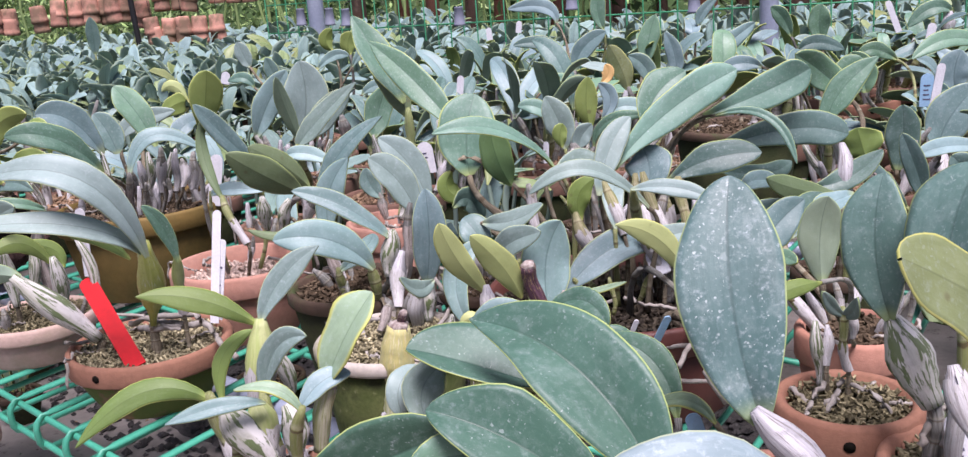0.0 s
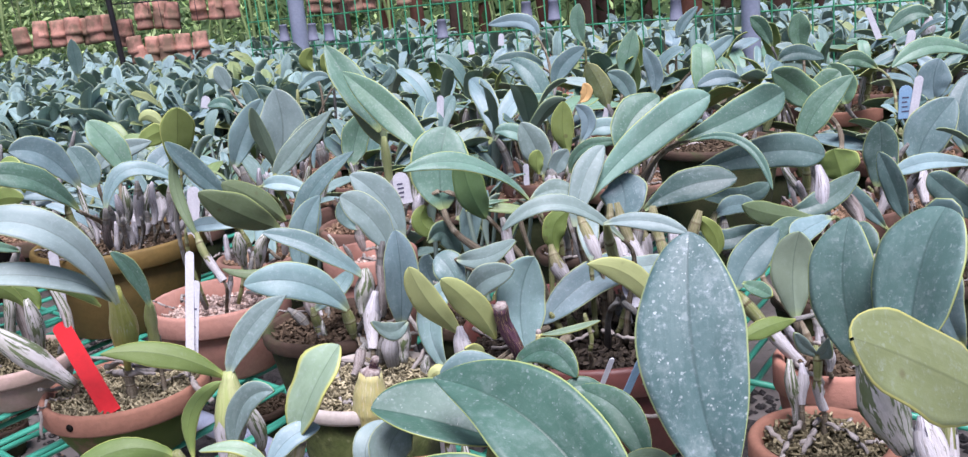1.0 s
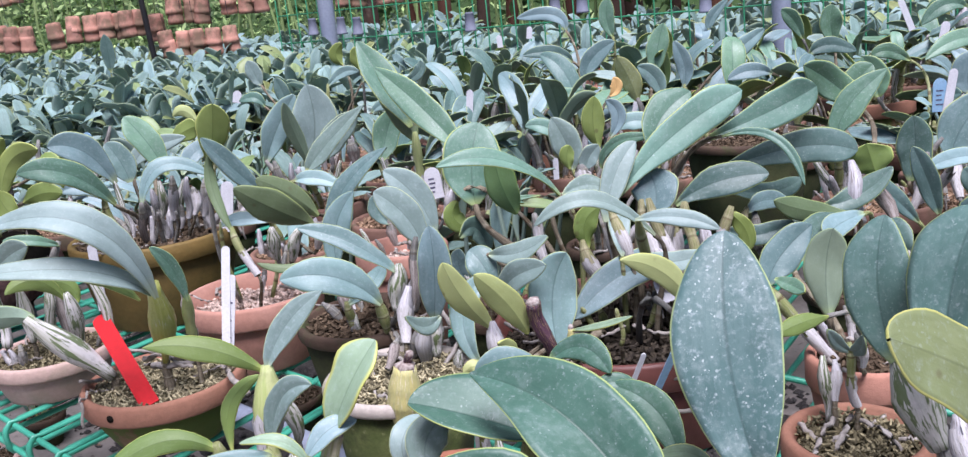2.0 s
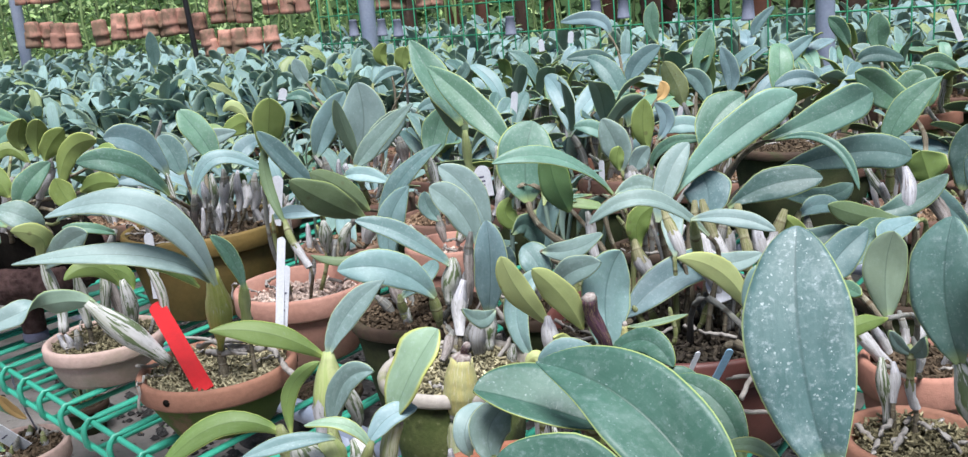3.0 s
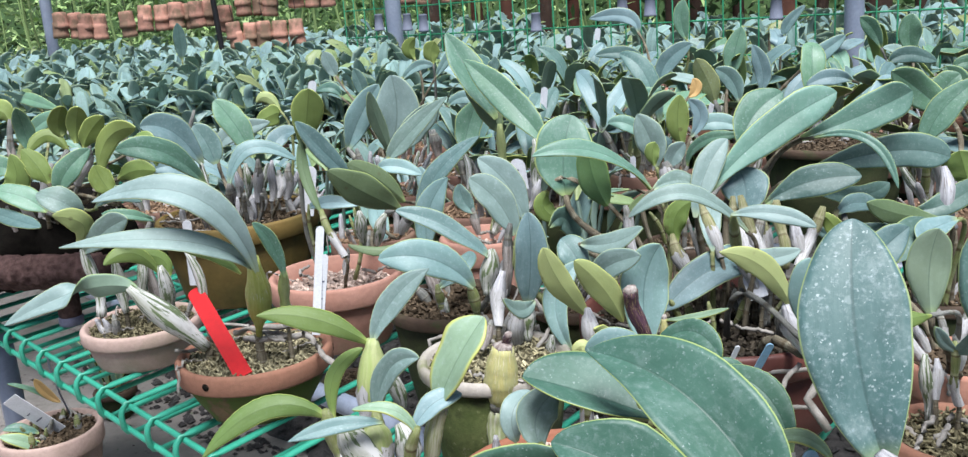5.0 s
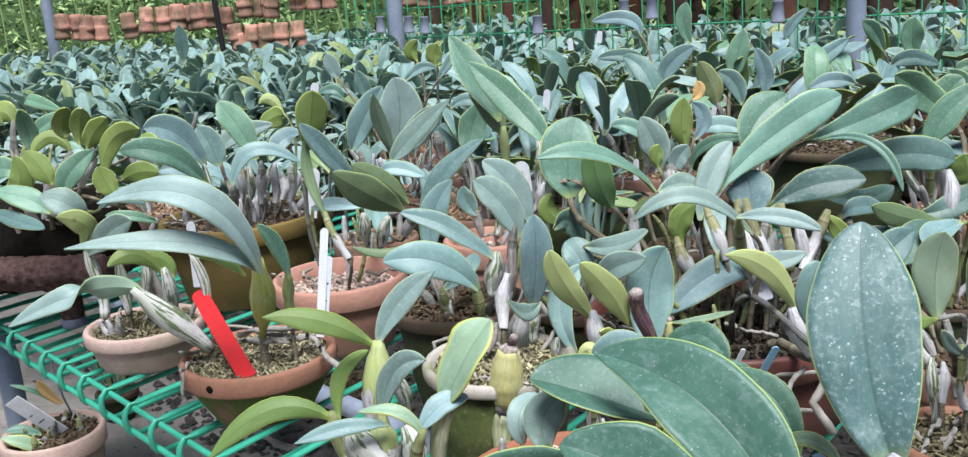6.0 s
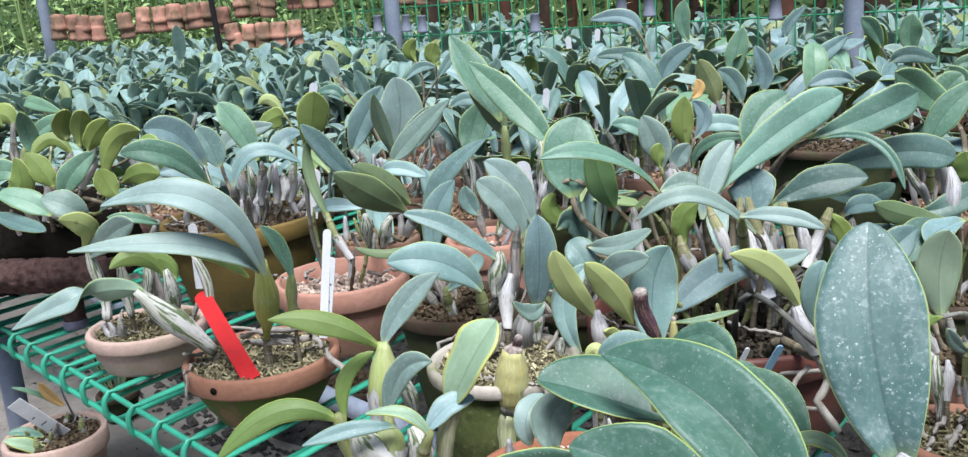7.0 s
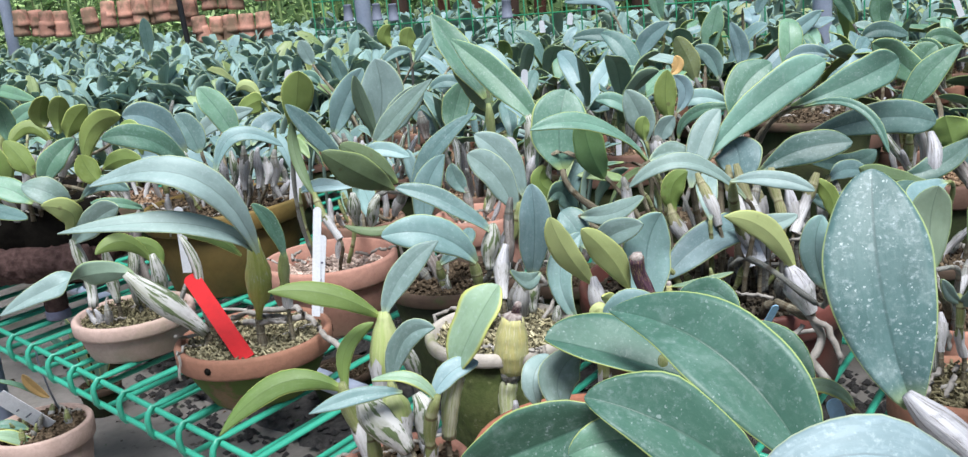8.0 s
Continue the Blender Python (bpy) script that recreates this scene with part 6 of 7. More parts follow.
leaf(p, (-0.24, 1.8, 1.014), (-0.208, 1.8, 1.03), (-0.167, 1.8, 1.016), 0.027, (-0.01, -0.96, 0.27), "blue")
leaf(p, (-0.215, 2.1, 1.04), (-0.179, 2.1, 1.059), (-0.17, 2.1, 1.085), 0.028, (0.01, -1, -0.01), "blue")
clutter(p, (-0.225, 1.95, 0.86), 0.075, 6, 0.06, 744)
p = potted("orchid with one yellowing leaf in a clay pot", (-0.53, 1.72, 0.85), 0.055, 0.085, "shade")
leaf(p, (-0.542, 1.7, 1.035), (-0.564, 1.7, 1.062), (-0.587, 1.7, 1.054), 0.021, (-0.08, 0.98, -0.19), "yellow")
clutter(p, (-0.53, 1.72, 0.85), 0.055, 6, 0.06, 1047)
p = potted("dark-leaved orchid in a small clay pot", (0.565, 1.1, 0.84), 0.055, 0.075, "dark")
leaf(p, (0.546, 1.15, 0.899), (0.532, 1.15, 0.942), (0.514, 1.15, 0.985), 0.028, (-0.27, -0.96, -0.1), "dark")
leaf(p, (0.617, 1.1, 0.904), (0.577, 1.1, 0.939), (0.551, 1.1, 0.964), 0.037, (-0.09, -0.99, -0.1), "dark")
leaf(p, (0.501, 1.1, 0.906), (0.472, 1.1, 0.939), (0.442, 1.1, 0.967), 0.023, (0.06, -1, 0.05), "dark")
clutter(p, (0.565, 1.1, 0.84), 0.055, 6, 0.06, 1076)
p = potted("dark-leaved orchid in a clay pot", (0.755, 1.45, 0.85), 0.06, 0.085, "shade")
leaf(p, (0.74, 1.4, 0.923), (0.737, 1.42, 0.981), (0.771, 1.45, 1.031), 0.038, (-0.36, -0.8, 0.47), "dark")
clutter(p, (0.755, 1.45, 0.85), 0.06, 6, 0.06, 1269)
p = potted("orchid with white sheathed stems and dark leaves in a dark pot", (0.415, 1.07, 0.845), 0.055, 0.080, "dark")
leaf(p, (0.454, 1.1, 0.965), (0.448, 1.1, 0.983), (0.442, 1.1, 1.003), 0.047, (0.29, 0.95, 0.09), "olive")
leaf(p, (0.377, 1.05, 0.948), (0.416, 1.05, 0.956), (0.453, 1.05, 0.985), 0.028, (-0.23, -0.86, 0.46), "dark")
leaf(p, (0.404, 1, 0.948), (0.372, 0.98, 0.944), (0.353, 0.96, 0.937), 0.027, (0.24, -0.52, 0.82), "blue")
leaf(p, (0.397, 1.02, 0.945), (0.35, 1, 0.956), (0.307, 0.98, 0.976), 0.025, (-0.45, 0.87, -0.2), "dark")
bulb(p, (0.421, 1.05, 0.925), (0.416, 1.07, 0.985), 0.0092, "white")
bulb(p, (0.457, 1.05, 0.919), (0.439, 1.08, 0.963), 0.0076, "grey")
clutter(p, (0.415, 1.07, 0.845), 0.055, 5, 0.05, 925)

p = potted("orchid with a long pale yellow-green leaf in a clay pot", (0.43, 0.45, 0.85), 0.055, 0.085, "shade")
leaf(p, (0.274, 0.400, 1.020), (0.229, 0.385, 1.050), (0.194, 0.369, 1.071), 0.041, (-0.54, 0.74, -0.40), "lemon", 0.15, 0.25, 0.5)
clutter(p, (0.43, 0.45, 0.85), 0.055, 3, 0.05, 477)
p = potted("orchid with a single tall dark upright leaf in a clay pot", (-1.57, 3.72, 0.86), 0.068, 0.095, "shade")
leaf(p, (-1.584, 3.69, 1.065), (-1.582, 3.69, 1.139), (-1.584, 3.69, 1.211), 0.055, (0.34, -0.94, -0.00), "dark", 0.20, 0.6, 0.5)
clutter(p, (-1.57, 3.72, 0.86), 0.068, 4, 0.06, 433)

grow_stalks()

# ---- wooden log planter under the bushy orchid ----
planter = tagged(new("log_planter"), "rough dark-brown log planter on short feet, with a black mound between the logs", "planter")
planter.location = (-0.9, 1.38, BENCH)
for a, b, r in (((-1.158, 1.330, 0.852), (-0.708, 1.280, 0.857), 0.0265), ((-1.158, 1.510, 0.852), (-0.738, 1.480, 0.857), 0.025), ((-0.738, 1.290, 0.845), (-0.738, 1.470, 0.845), 0.02), ((-1.128, 1.340, 0.840), (-1.128, 1.500, 0.840), 0.02)):
    a, b = Vector(a), Vector(b)
    n = max(30, int((b - a).length / 0.004))
    axis = [a.lerp(b, i / n) for i in range(n + 1)]
    v, fc = lathe_shape(axis, [r * (1 if 0 < i < n else 0.86) for i in range(n + 1)], 44)
    v = [q + (q - a - (b - a) * ((q - a).dot(b - a) / (b - a).length_squared)) * (0.12 * noise.noise(q * 40) + 0.16 * noise.noise(Vector((q.x * 90, q.y * 190, q.z * 190))) + 0.08 * noise.noise(q * 420)) for q in v]
    link("log", v, fc, "bark_log", parent=planter, origin=planter.location)
for x, y in ((-0.789, 1.310), (-0.809, 1.470), (-1.12, 1.35), (-1.12, 1.49)):
    for name, z0, z1, q, mat in (("foot", BENCH + 0.012, 0.86, 0.0175, "bark_log"), ("foot_cap", BENCH, BENCH + 0.014, 0.0185, "cap_blue")):
        v, fc = lathe_shape([Vector((x, y, z0 + (z1 - z0) * e)) for e in (0, 0.1, 0.9, 1)], [q * 0.93, q, q, q * 0.95], 18)
        link(name, v, fc, mat, parent=planter, origin=planter.location)
# Lumpy near-black mound that fills the space between the logs.
v, fc = lathe_shape([Vector((-1.16 + 0.036 * i, 1.4, 0.885 + 0.006 * math.sin(5 * i))) for i in range(13)], [0.05] + [0.082 + 0.006 * math.sin(3 * i) for i in range(11)] + [0.05], 28)
v = [Vector((q.x, q.y, q.z * 1.0)) + (q - Vector((q.x, 1.4, 0.885))) * (0.14 * noise.noise(q * 60) + 0.08 * noise.noise(q * 170)) for q in v]
link("soil", v, fc, "mix_black", parent=planter, label="black lumpy mound between the logs", origin=planter.location)


# ---- plant labels ----
def stake(base, tip, width, mat, label, side=(1, 0, 0), bars=0, square=False):
    base, tip, side = Vector(base), Vector(tip), Vector(side)
    d = (tip - base).normalized()
    s = (side - d * side.dot(d)).normalized()
    n, ln, w = d.cross(s), (tip - base).length, width / 2
    ring = [(-w, 0), (w, 0), (w, ln), (-w, ln)] if square else [(-w, 0), (w, 0)] + [(w * math.cos(a), ln - w + w * math.sin(a)) for a in [math.pi * k / 8 for k in range(9)]]
    v = [base + s * x + d * y + n * z for z in (-0.0006, 0.0006) for x, y in ring]
    m = len(ring)
    fc = [tuple(range(m))[::-1], tuple(range(m, 2 * m))] + [(k, (k + 1) % m, m + (k + 1) % m, m + k) for k in range(m)]
    ob = tagged(link("plant_label", v, fc, mat, smooth=False, origin=base), label, "label", "plant labels")
    rg = random.Random(int(ln * 1e5))
    for k in range(bars):
        y = ln * (0.2 + 0.55 * k / max(1, bars))
        x0, x1 = -0.55 * w, rg.uniform(-0.1, 0.6) * w
        q = [base + s * x + d * (y + e) - n * 0.0009 for x, e in ((x0, 0), (x1, 0), (x1, 0.0022), (x0, 0.0022))]
        q2 = [base + s * x + d * (y + e) + n * 0.0009 for x, e in ((x0, 0), (x1, 0), (x1, 0.0022), (x0, 0.0022))]
        link("writing", q + q2, [(3, 2, 1, 0), (4, 5, 6, 7)], "ink", smooth=False, parent=ob, origin=base)
    return ob


stake((0.318, 0.56, 0.864), (0.313, 0.565, 0.907), 0.0155, "white_plastic", "white printed plant tag with small blue writing", bars=5)
stake((-0.36, 0.918, 0.831), (-0.454, 1.03, 0.898), 0.0195, "red_plastic", "bright red plastic plant label with a rounded top", bars=0)
stake((-0.296, 0.985, 0.851), (-0.282, 1.005, 0.974), 0.0095, "white_plastic", "tall white plastic plant label stuck in the mix", bars=0)
stake((-0.293, 0.99, 0.853), (-0.279, 1, 0.942), 0.0088, "white_plastic", "white plastic plant label with faint writing", bars=5)
stake((-0.498, 1.13, 0.873), (-0.491, 1.12, 0.963), 0.0119, "white_plastic", "white plastic plant label behind pale pseudobulbs", bars=0)
stake((0.154, 0.79, 0.863), (0.169, 0.77, 0.907), 0.0064, "blue_plastic", "light blue plastic plant label, leaning", bars=0)
stake((0.134, 0.8, 0.867), (0.145, 0.79, 0.898), 0.0044, "white_plastic", "narrow greyish plant label, leaning", bars=0)
stake((0.189, 0.93, 0.894), (0.18, 0.94, 0.92), 0.0189, "white_plastic", "white plant tag hanging among the stems", bars=0)
stake((0.146, 0.52, 0.922), (0.141, 0.52, 0.938), 0.0094, "blue_plastic", "blue plastic plant label half hidden by leaves", bars=0)
stake((-0.063, 1.9, 0.967), (-0.055, 1.9, 1.03), 0.0138, "white_plastic", "white plastic plant label among far leaves", bars=0)
stake((-0.066, 1.2, 0.964), (-0.07, 1.2, 1.005), 0.0209, "white_plastic", "white plant label with faint writing in a dark pot", bars=4)
stake((-0.426, 1.42, 0.895), (-0.411, 1.42, 0.974), 0.0195, "white_plastic", "pale lilac plant label between leaves", bars=0)
stake((-0.753, 1.7, 1.015), (-0.755, 1.7, 1.041), 0.0186, "blue_plastic", "small blue plant label among blue leaves", bars=0)
stake((-0.902, 1.6, 1.028), (-0.901, 1.6, 1.048), 0.0155, "white_plastic", "small white plant label among leaves", bars=0)
stake((0.257, 1.8, 0.965), (0.263, 1.8, 0.99), 0.0093, "white_plastic", "small white plant label further back", bars=0)
stake((0.074, 3, 1.062), (0.079, 3, 1.099), 0.0174, "white_plastic", "white plant label in the far rows", bars=0)
stake((-0.012, 2.8, 1.055), (-0.014, 2.8, 1.091), 0.0163, "white_plastic", "white plant label in the far rows", bars=0)
stake((0.693, 1.5, 0.964), (0.694, 1.5, 1.016), 0.0212, "blue_plastic", "blue plastic plant label beside a white one", bars=4)
stake((0.681, 1.45, 0.959), (0.693, 1.45, 1.035), 0.0130, "white_plastic", "white plastic plant label beside a blue one", bars=0)
stake((0.93, 2.2, 1.036), (0.902, 2.2, 1.107), 0.0140, "white_plastic", "long white plant label, leaning", bars=0)
stake((0.911, 2, 1.024), (0.918, 2, 1.063), 0.0178, "white_plastic", "lilac-white plant label in a far pot", bars=0)
stake((0.095, 1.5, 0.913), (0.096, 1.5, 0.948), 0.0089, "white_plastic", "thin lilac plant label", bars=0)
stake((-0.626, 2.2, 1.024), (-0.619, 2.2, 1.052), 0.0201, "white_plastic", "white plant label in the far rows", bars=0)
stake((-0.822, 1.275, 0.6), (-0.87, 1.24, 0.672), 0.028, "white_plastic", "white square-ended plant tag in the hanging pot", side=(0.85, 0, 0.5), bars=3, square=True)

# ---- rows of potted orchids further back ----
def fence_line(x):
    """The fence runs along the bench: its y at a given x."""
    return 3.06 - 0.606 * (x - 0.85)


def prototype(seed, low=False):
    """One plant of the rows: a pot, six to nine bulbs, two stiff leaves on each; low ones have short stems."""
    rg = random.Random(seed)
    p = tagged(new("potted_orchid"), ("bluish-green orchid with broad stiff leaves in a terracotta pot", "dense glaucous orchid with grey pseudobulbs in a clay pot", "green broad-leaved orchid in a terracotta pot")[seed % 3], "orchid", "potted orchids on the bench")
    r, h = rg.uniform(0.06, 0.075), rg.uniform(0.085, 0.11)
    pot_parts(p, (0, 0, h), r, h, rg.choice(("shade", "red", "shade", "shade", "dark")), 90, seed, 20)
    for k in range(rg.randint(6, 9)):
        a, q = rg.uniform(0, 6.28), rg.uniform(0.008, 0.045)
        b = Vector((q * math.cos(a), q * math.sin(a), h - 0.015))
        t = b + Vector((math.cos(a) * rg.uniform(0.0, 0.035), math.sin(a) * rg.uniform(0.0, 0.035), rg.uniform(0.025, 0.055) if low else rg.uniform(0.06, 0.1)))
        bulb(p, b, t, rg.uniform(0.006, 0.009), rg.choice(("grey", "sheath", "grey", "olive", "white")), papery=False)
        for j in range(2):
            ang = a + rg.uniform(-1.3, 1.3) + j * 2.4
            out = Vector((math.cos(ang), math.sin(ang), 0))
            ln, rise = (rg.uniform(0.085, 0.14), rg.uniform(0.05, 1.1)) if low else (rg.uniform(0.075, 0.135), rg.uniform(0.1, 1.35))
            m = t + out * ln * 0.42 * math.cos(rise) + Vector((0, 0, ln * 0.6 * math.sin(rise)))
            e = t + out * ln * math.cos(rise * 0.9) + Vector((0, 0, ln * math.sin(rise) * 0.85))
            side = out.cross(Vector((0, 0, 1)))
            n = (side.cross(e - t).normalized() + side * rg.uniform(-1.1, 1.1)).normalized()
            if n.z < 0:
                n = -n
            leaf(p, t - out * 0.003, m, e, ln * rg.uniform(0.23, 0.34), n, rg.choice(("blue", "pale", "blue", "pale", "blue", "green", "pale", "olive" if seed % 3 == 2 else "blue") if low else ("blue", "blue", "blue", "pale", "teal", "green", "dark", "olive" if seed % 3 == 2 else "blue")), seg=10)
    return p


PLACES = []
NEAR = [(-0.351, 0.935, 0.1), (-0.573, 1.12, 0.1), (-0.9, 1.38, 0.22), (-0.55, 1.45, 0.18), (-0.297, 1.1, 0.12), (-0.27, 1.2, 0.1), (-0.15, 0.95, 0.1), (-0.08, 0.82, 0.1), (0.164, 0.94, 0.15), (0.4, 1.45, 0.18), (0.37, 1.3, 0.12), (0.5, 1.25, 0.13), (-0.12, 1.22, 0.1), (-0.275, 1.45, 0.11), (0.1, 1.35, 0.11), (0, 0.63, 0.13), (0.28, 0.67, 0.1), (0.35, 0.84, 0.1), (0.62, 1.35, 0.12), (0.8, 1.75, 0.1), (0.29, 1.75, 0.1), (-0.84, 1.75, 0.09), (-0.4, 2.1, 0.08), (0.853, 3.0, 0.12), (0.83, 2.9, 0.1), (0.73, 2.12, 0.07), (1.03, 2.07, 0.07), (0.19, 2.27, 0.08), (0.475, 2.25, 0.06), (-0.375, 2.36, 0.07), (-0.225, 1.95, 0.07), (-0.53, 1.72, 0.06), (0.755, 1.45, 0.06)]
grid = random.Random(21)
for iy in range(0, 17):
    for ix in range(-16, 17):
        x, y = (ix + 0.5 * (iy % 2)) * 0.165 + grid.uniform(-0.03, 0.03), 1.12 + iy * 0.155 + grid.uniform(-0.03, 0.03)
        if abs(x + 0.05 * y) > 0.6 * y + 0.25 or (Vector((x, y, 0)) - CORNER).dot(Vector((0.651, 0.759, 0))) < 0.09:
            continue
        if any((x - a) ** 2 + (y - b) ** 2 < (c + 0.05) ** 2 for a, b, c in NEAR):
            continue
        if y < 1.5 and abs(x) < 0.45 or y > 2.85 and x < -0.25 or y > fence_line(x) - 0.1:
            continue
        if x > 0.1 and y > 2.2 and grid.random() < 0.3:
            continue
        PLACES.append((x, y))
protos = [prototype(s) for s in range(1, 10)]
short = [prototype(s, True) for s in range(11, 18)]
used = [0, 0]
for x, y in PLACES:
    m = pose(x, y, BENCH, grid.uniform(-4, 4), grid.uniform(-4, 4), grid.uniform(0, 360)) @ Matrix.Scale(grid.uniform(0.82, 1.08) * (0.86 if x < -0.3 else 0.9 if x < 0 else 1.1 if y < 2.4 else 0.98), 4)
    kin = short if x < -0.3 else protos
    if used[x < -0.3] < len(kin):
        kin[used[x < -0.3]].matrix_basis = m
        used[x < -0.3] += 1
    else:
        copy_thing(kin[grid.randrange(len(kin))], m)


# ---- the far end of the bench: leaves past counting ----
def leaf_mass(name, spots, lengths, mats, label, seed, seg=4, width=(0.2, 0.31)):
    rg = random.Random(seed)
    V, F, I, U = [], [], [], []
    for x, y, z in spots:
        ang, ln, rise = rg.uniform(0, 6.28), rg.uniform(*lengths), rg.uniform(0.15, 1.45)
        out = Vector((math.cos(ang), math.sin(ang), 0))
        b = Vector((x, y, z))
        m = b + out * ln * 0.42 * math.cos(rise) + Vector((0, 0, ln * 0.58 * math.sin(rise)))
        e = b + out * ln * math.cos(rise * 0.9) + Vector((0, 0, ln * 0.86 * math.sin(rise)))
        side = out.cross(Vector((0, 0, 1)))
        n = (side.cross(e - b).normalized() + side * rg.uniform(-1.1, 1.1)).normalized()
        n = n if n.z > 0 else -n
        v, fc, ids, uv = leaf_shape(b, m, e, ln * rg.uniform(*width), n, seg=seg)
        o, green = len(V), rg.random() < 0.2
        foot = b - out * 0.01 + Vector((rg.uniform(-0.035, 0.035), rg.uniform(-0.035, 0.035), 0))
        foot.z = BENCH + 0.005
        for q in (foot, b):
            V += [q + Vector((0.004, 0, 0)), q + Vector((-0.002, 0.0035, 0)), q + Vector((-0.002, -0.0035, 0))]
        U += [(0.5, 0.5)] * 6
        F += [(o + k, o + (k + 1) % 3, o + 3 + (k + 1) % 3, o + 3 + k) for k in range(3)]
        I += [1] * 3
        o = len(V)
        V += v
        U += uv
        F += [tuple(o + q for q in f) for f in fc]
        I += [(2 if green else 0) if q == 0 else 1 for q in ids]
    return tagged(link(name, V, F, mats, I, U), label, "plants", kind="stuff")


far = random.Random(8)
spots = []
while len(spots) < 8800:
    y = 2.85 + 3.1 * far.random() ** 1.2
    x = far.uniform(-0.72, 0.66) * y
    if (x - 0.853) ** 2 + (y - 3.0) ** 2 < 0.05 or x > -0.25 and y < fence_line(x) + 0.06 or x > 0 and far.random() < 0.6:
        continue
    spots.append((x, y, (far.uniform(0.84, 0.93) + 0.028 * (y - 2.85)) if x < -0.25 else far.uniform(0.82, 0.92)))
leaf_mass("far_orchids", spots, (0.11, 0.19), ("far_leaf", "far_under_haze", "far_leaf_green", "mix_bark"), "far rows of bluish-green orchids on the bench", 3)
spots = [(far.uniform(-0.62, 0.6) * y, y, far.uniform(0.84, 0.92)) for y in [far.uniform(1.3, 3.4) for _ in range(450)] ]
spots = [s for s in spots if (Vector(s) - CORNER).dot(Vector((0.651, 0.759, 0))) > 0.3 and not (s[0] < -0.38 and s[1] < 1.68) and (s[0] - 0.4) ** 2 + (s[1] - 1.42) ** 2 > 0.045 and (s[0] < 0.2 or s[1] > 2.7)]
leaf_mass("low_leaves", spots, (0.07, 0.12), ("far_leaf", "far_under_haze", "far_leaf_green", "mix_bark"), "low bluish leaves filling the gaps between pots", 4, seg=6)

V, F, I = [], [], []
for iy in range(17):
    for ix in range(-26, 25):
        x, y = (ix + 0.5 * (iy % 2)) * 0.175 + far.uniform(-0.02, 0.02), 2.98 + iy * 0.175
        if not -0.72 * y < x < 0.66 * y or (x - 0.853) ** 2 + (y - 3.0) ** 2 < 0.02 or (x + 0.76) ** 2 + (y - 4.0) ** 2 < 0.02:
            continue
        o = len(V)
        for r, z in ((0.045, BENCH), (0.06, BENCH + 0.07), (0.067, BENCH + 0.072), (0.068, BENCH + 0.095), (0.06, BENCH + 0.095), (0.058, BENCH + 0.085)):
            V += [(x + r * math.cos(6.2832 * k / 12), y + r * math.sin(6.2832 * k / 12), z) for k in range(12)]
        for i in range(5):
            F += [(o + i * 12 + k, o + i * 12 + (k + 1) % 12, o + i * 12 + 12 + (k + 1) % 12, o + i * 12 + 12 + k) for k in range(12)]
            I += [0] * 12
        F += [tuple(o + 60 + k for k in range(12)), tuple(o + 11 - k for k in range(12))]
        I += [1, 0]
tagged(link("far_pots", V, F, ("clay_terra", "mix_bark"), I), "far rows of terracotta pots on the bench", "pots", kind="stuff")

# ---- pots standing on the floor below the bench ----
p = potted("mossy orchid in a pale clay pot hung from the bench edge", (-0.837, 1.275, 0.606), 0.078, 0.115, "barkpale", "pots under the bench")
leaf(p, (-0.834, 1.31, 0.634), (-0.85, 1.3, 0.657), (-0.856, 1.29, 0.683), 0.016, (0.2, -0.8, 0.5), "orange")
leaf(p, (-0.845, 1.31, 0.634), (-0.863, 1.29, 0.664), (-0.89, 1.27, 0.684), 0.009, (0.2, -0.6, 0.7), "olive")
leaf(p, (-0.847, 1.26, 0.604), (-0.869, 1.25, 0.618), (-0.891, 1.24, 0.62), 0.017, (0.1, -0.6, 0.8), "green")
leaf(p, (-0.824, 1.24, 0.585), (-0.845, 1.22, 0.61), (-0.877, 1.21, 0.624), 0.02, (0.1, -0.7, 0.7), "yellow")
clutter(p, (-0.837, 1.275, 0.606), 0.066, 9, 0.03, 77, kinds=("grey", "olive"))
v, fc = lathe_shape([Vector(q) for q in ((-0.803, 1.236, 0.742), (-0.798, 1.231, 0.752), (-0.793, 1.237, 0.752), (-0.797, 1.243, 0.722), (-0.825, 1.3, 0.65), (-0.842, 1.346, 0.588), (-0.843, 1.353, 0.565))], [0.0016] * 7, 6)
link("hook", v, fc, "steel", parent=p, label="thin wire hook over the bench edge", origin=p.location)
p = potted("weedy orchid with thin yellow-green leaves on the floor", (-1.0, 1.76, 0.465), 0.045, 0.065, "dark", "pots under the bench")
for k, (dx, dz, kind) in enumerate(((-0.05, 0.13, "olive"), (-0.015, 0.16, "yellow"), (0.03, 0.12, "olive"), (0.055, 0.1, "yellow"))):
    leaf(p, (-1.0 + 0.3 * dx, 1.75, 0.468), (-1.0 + 0.7 * dx, 1.735, 0.468 + 0.6 * dz), (-1.0 + 1.3 * dx, 1.72, 0.468 + dz), 0.022, (0.1 * k - 0.2, -0.95, 0.2), kind)
p = potted("dark empty-looking pot on the floor below the bench", (-0.821, 1.903, 0.49), 0.07, 0.09, "dark", "pots under the bench")
p = potted("dark empty-looking pot on the floor below the bench", (-1.111, 1.988, 0.49), 0.07, 0.09, "dark", "pots under the bench")
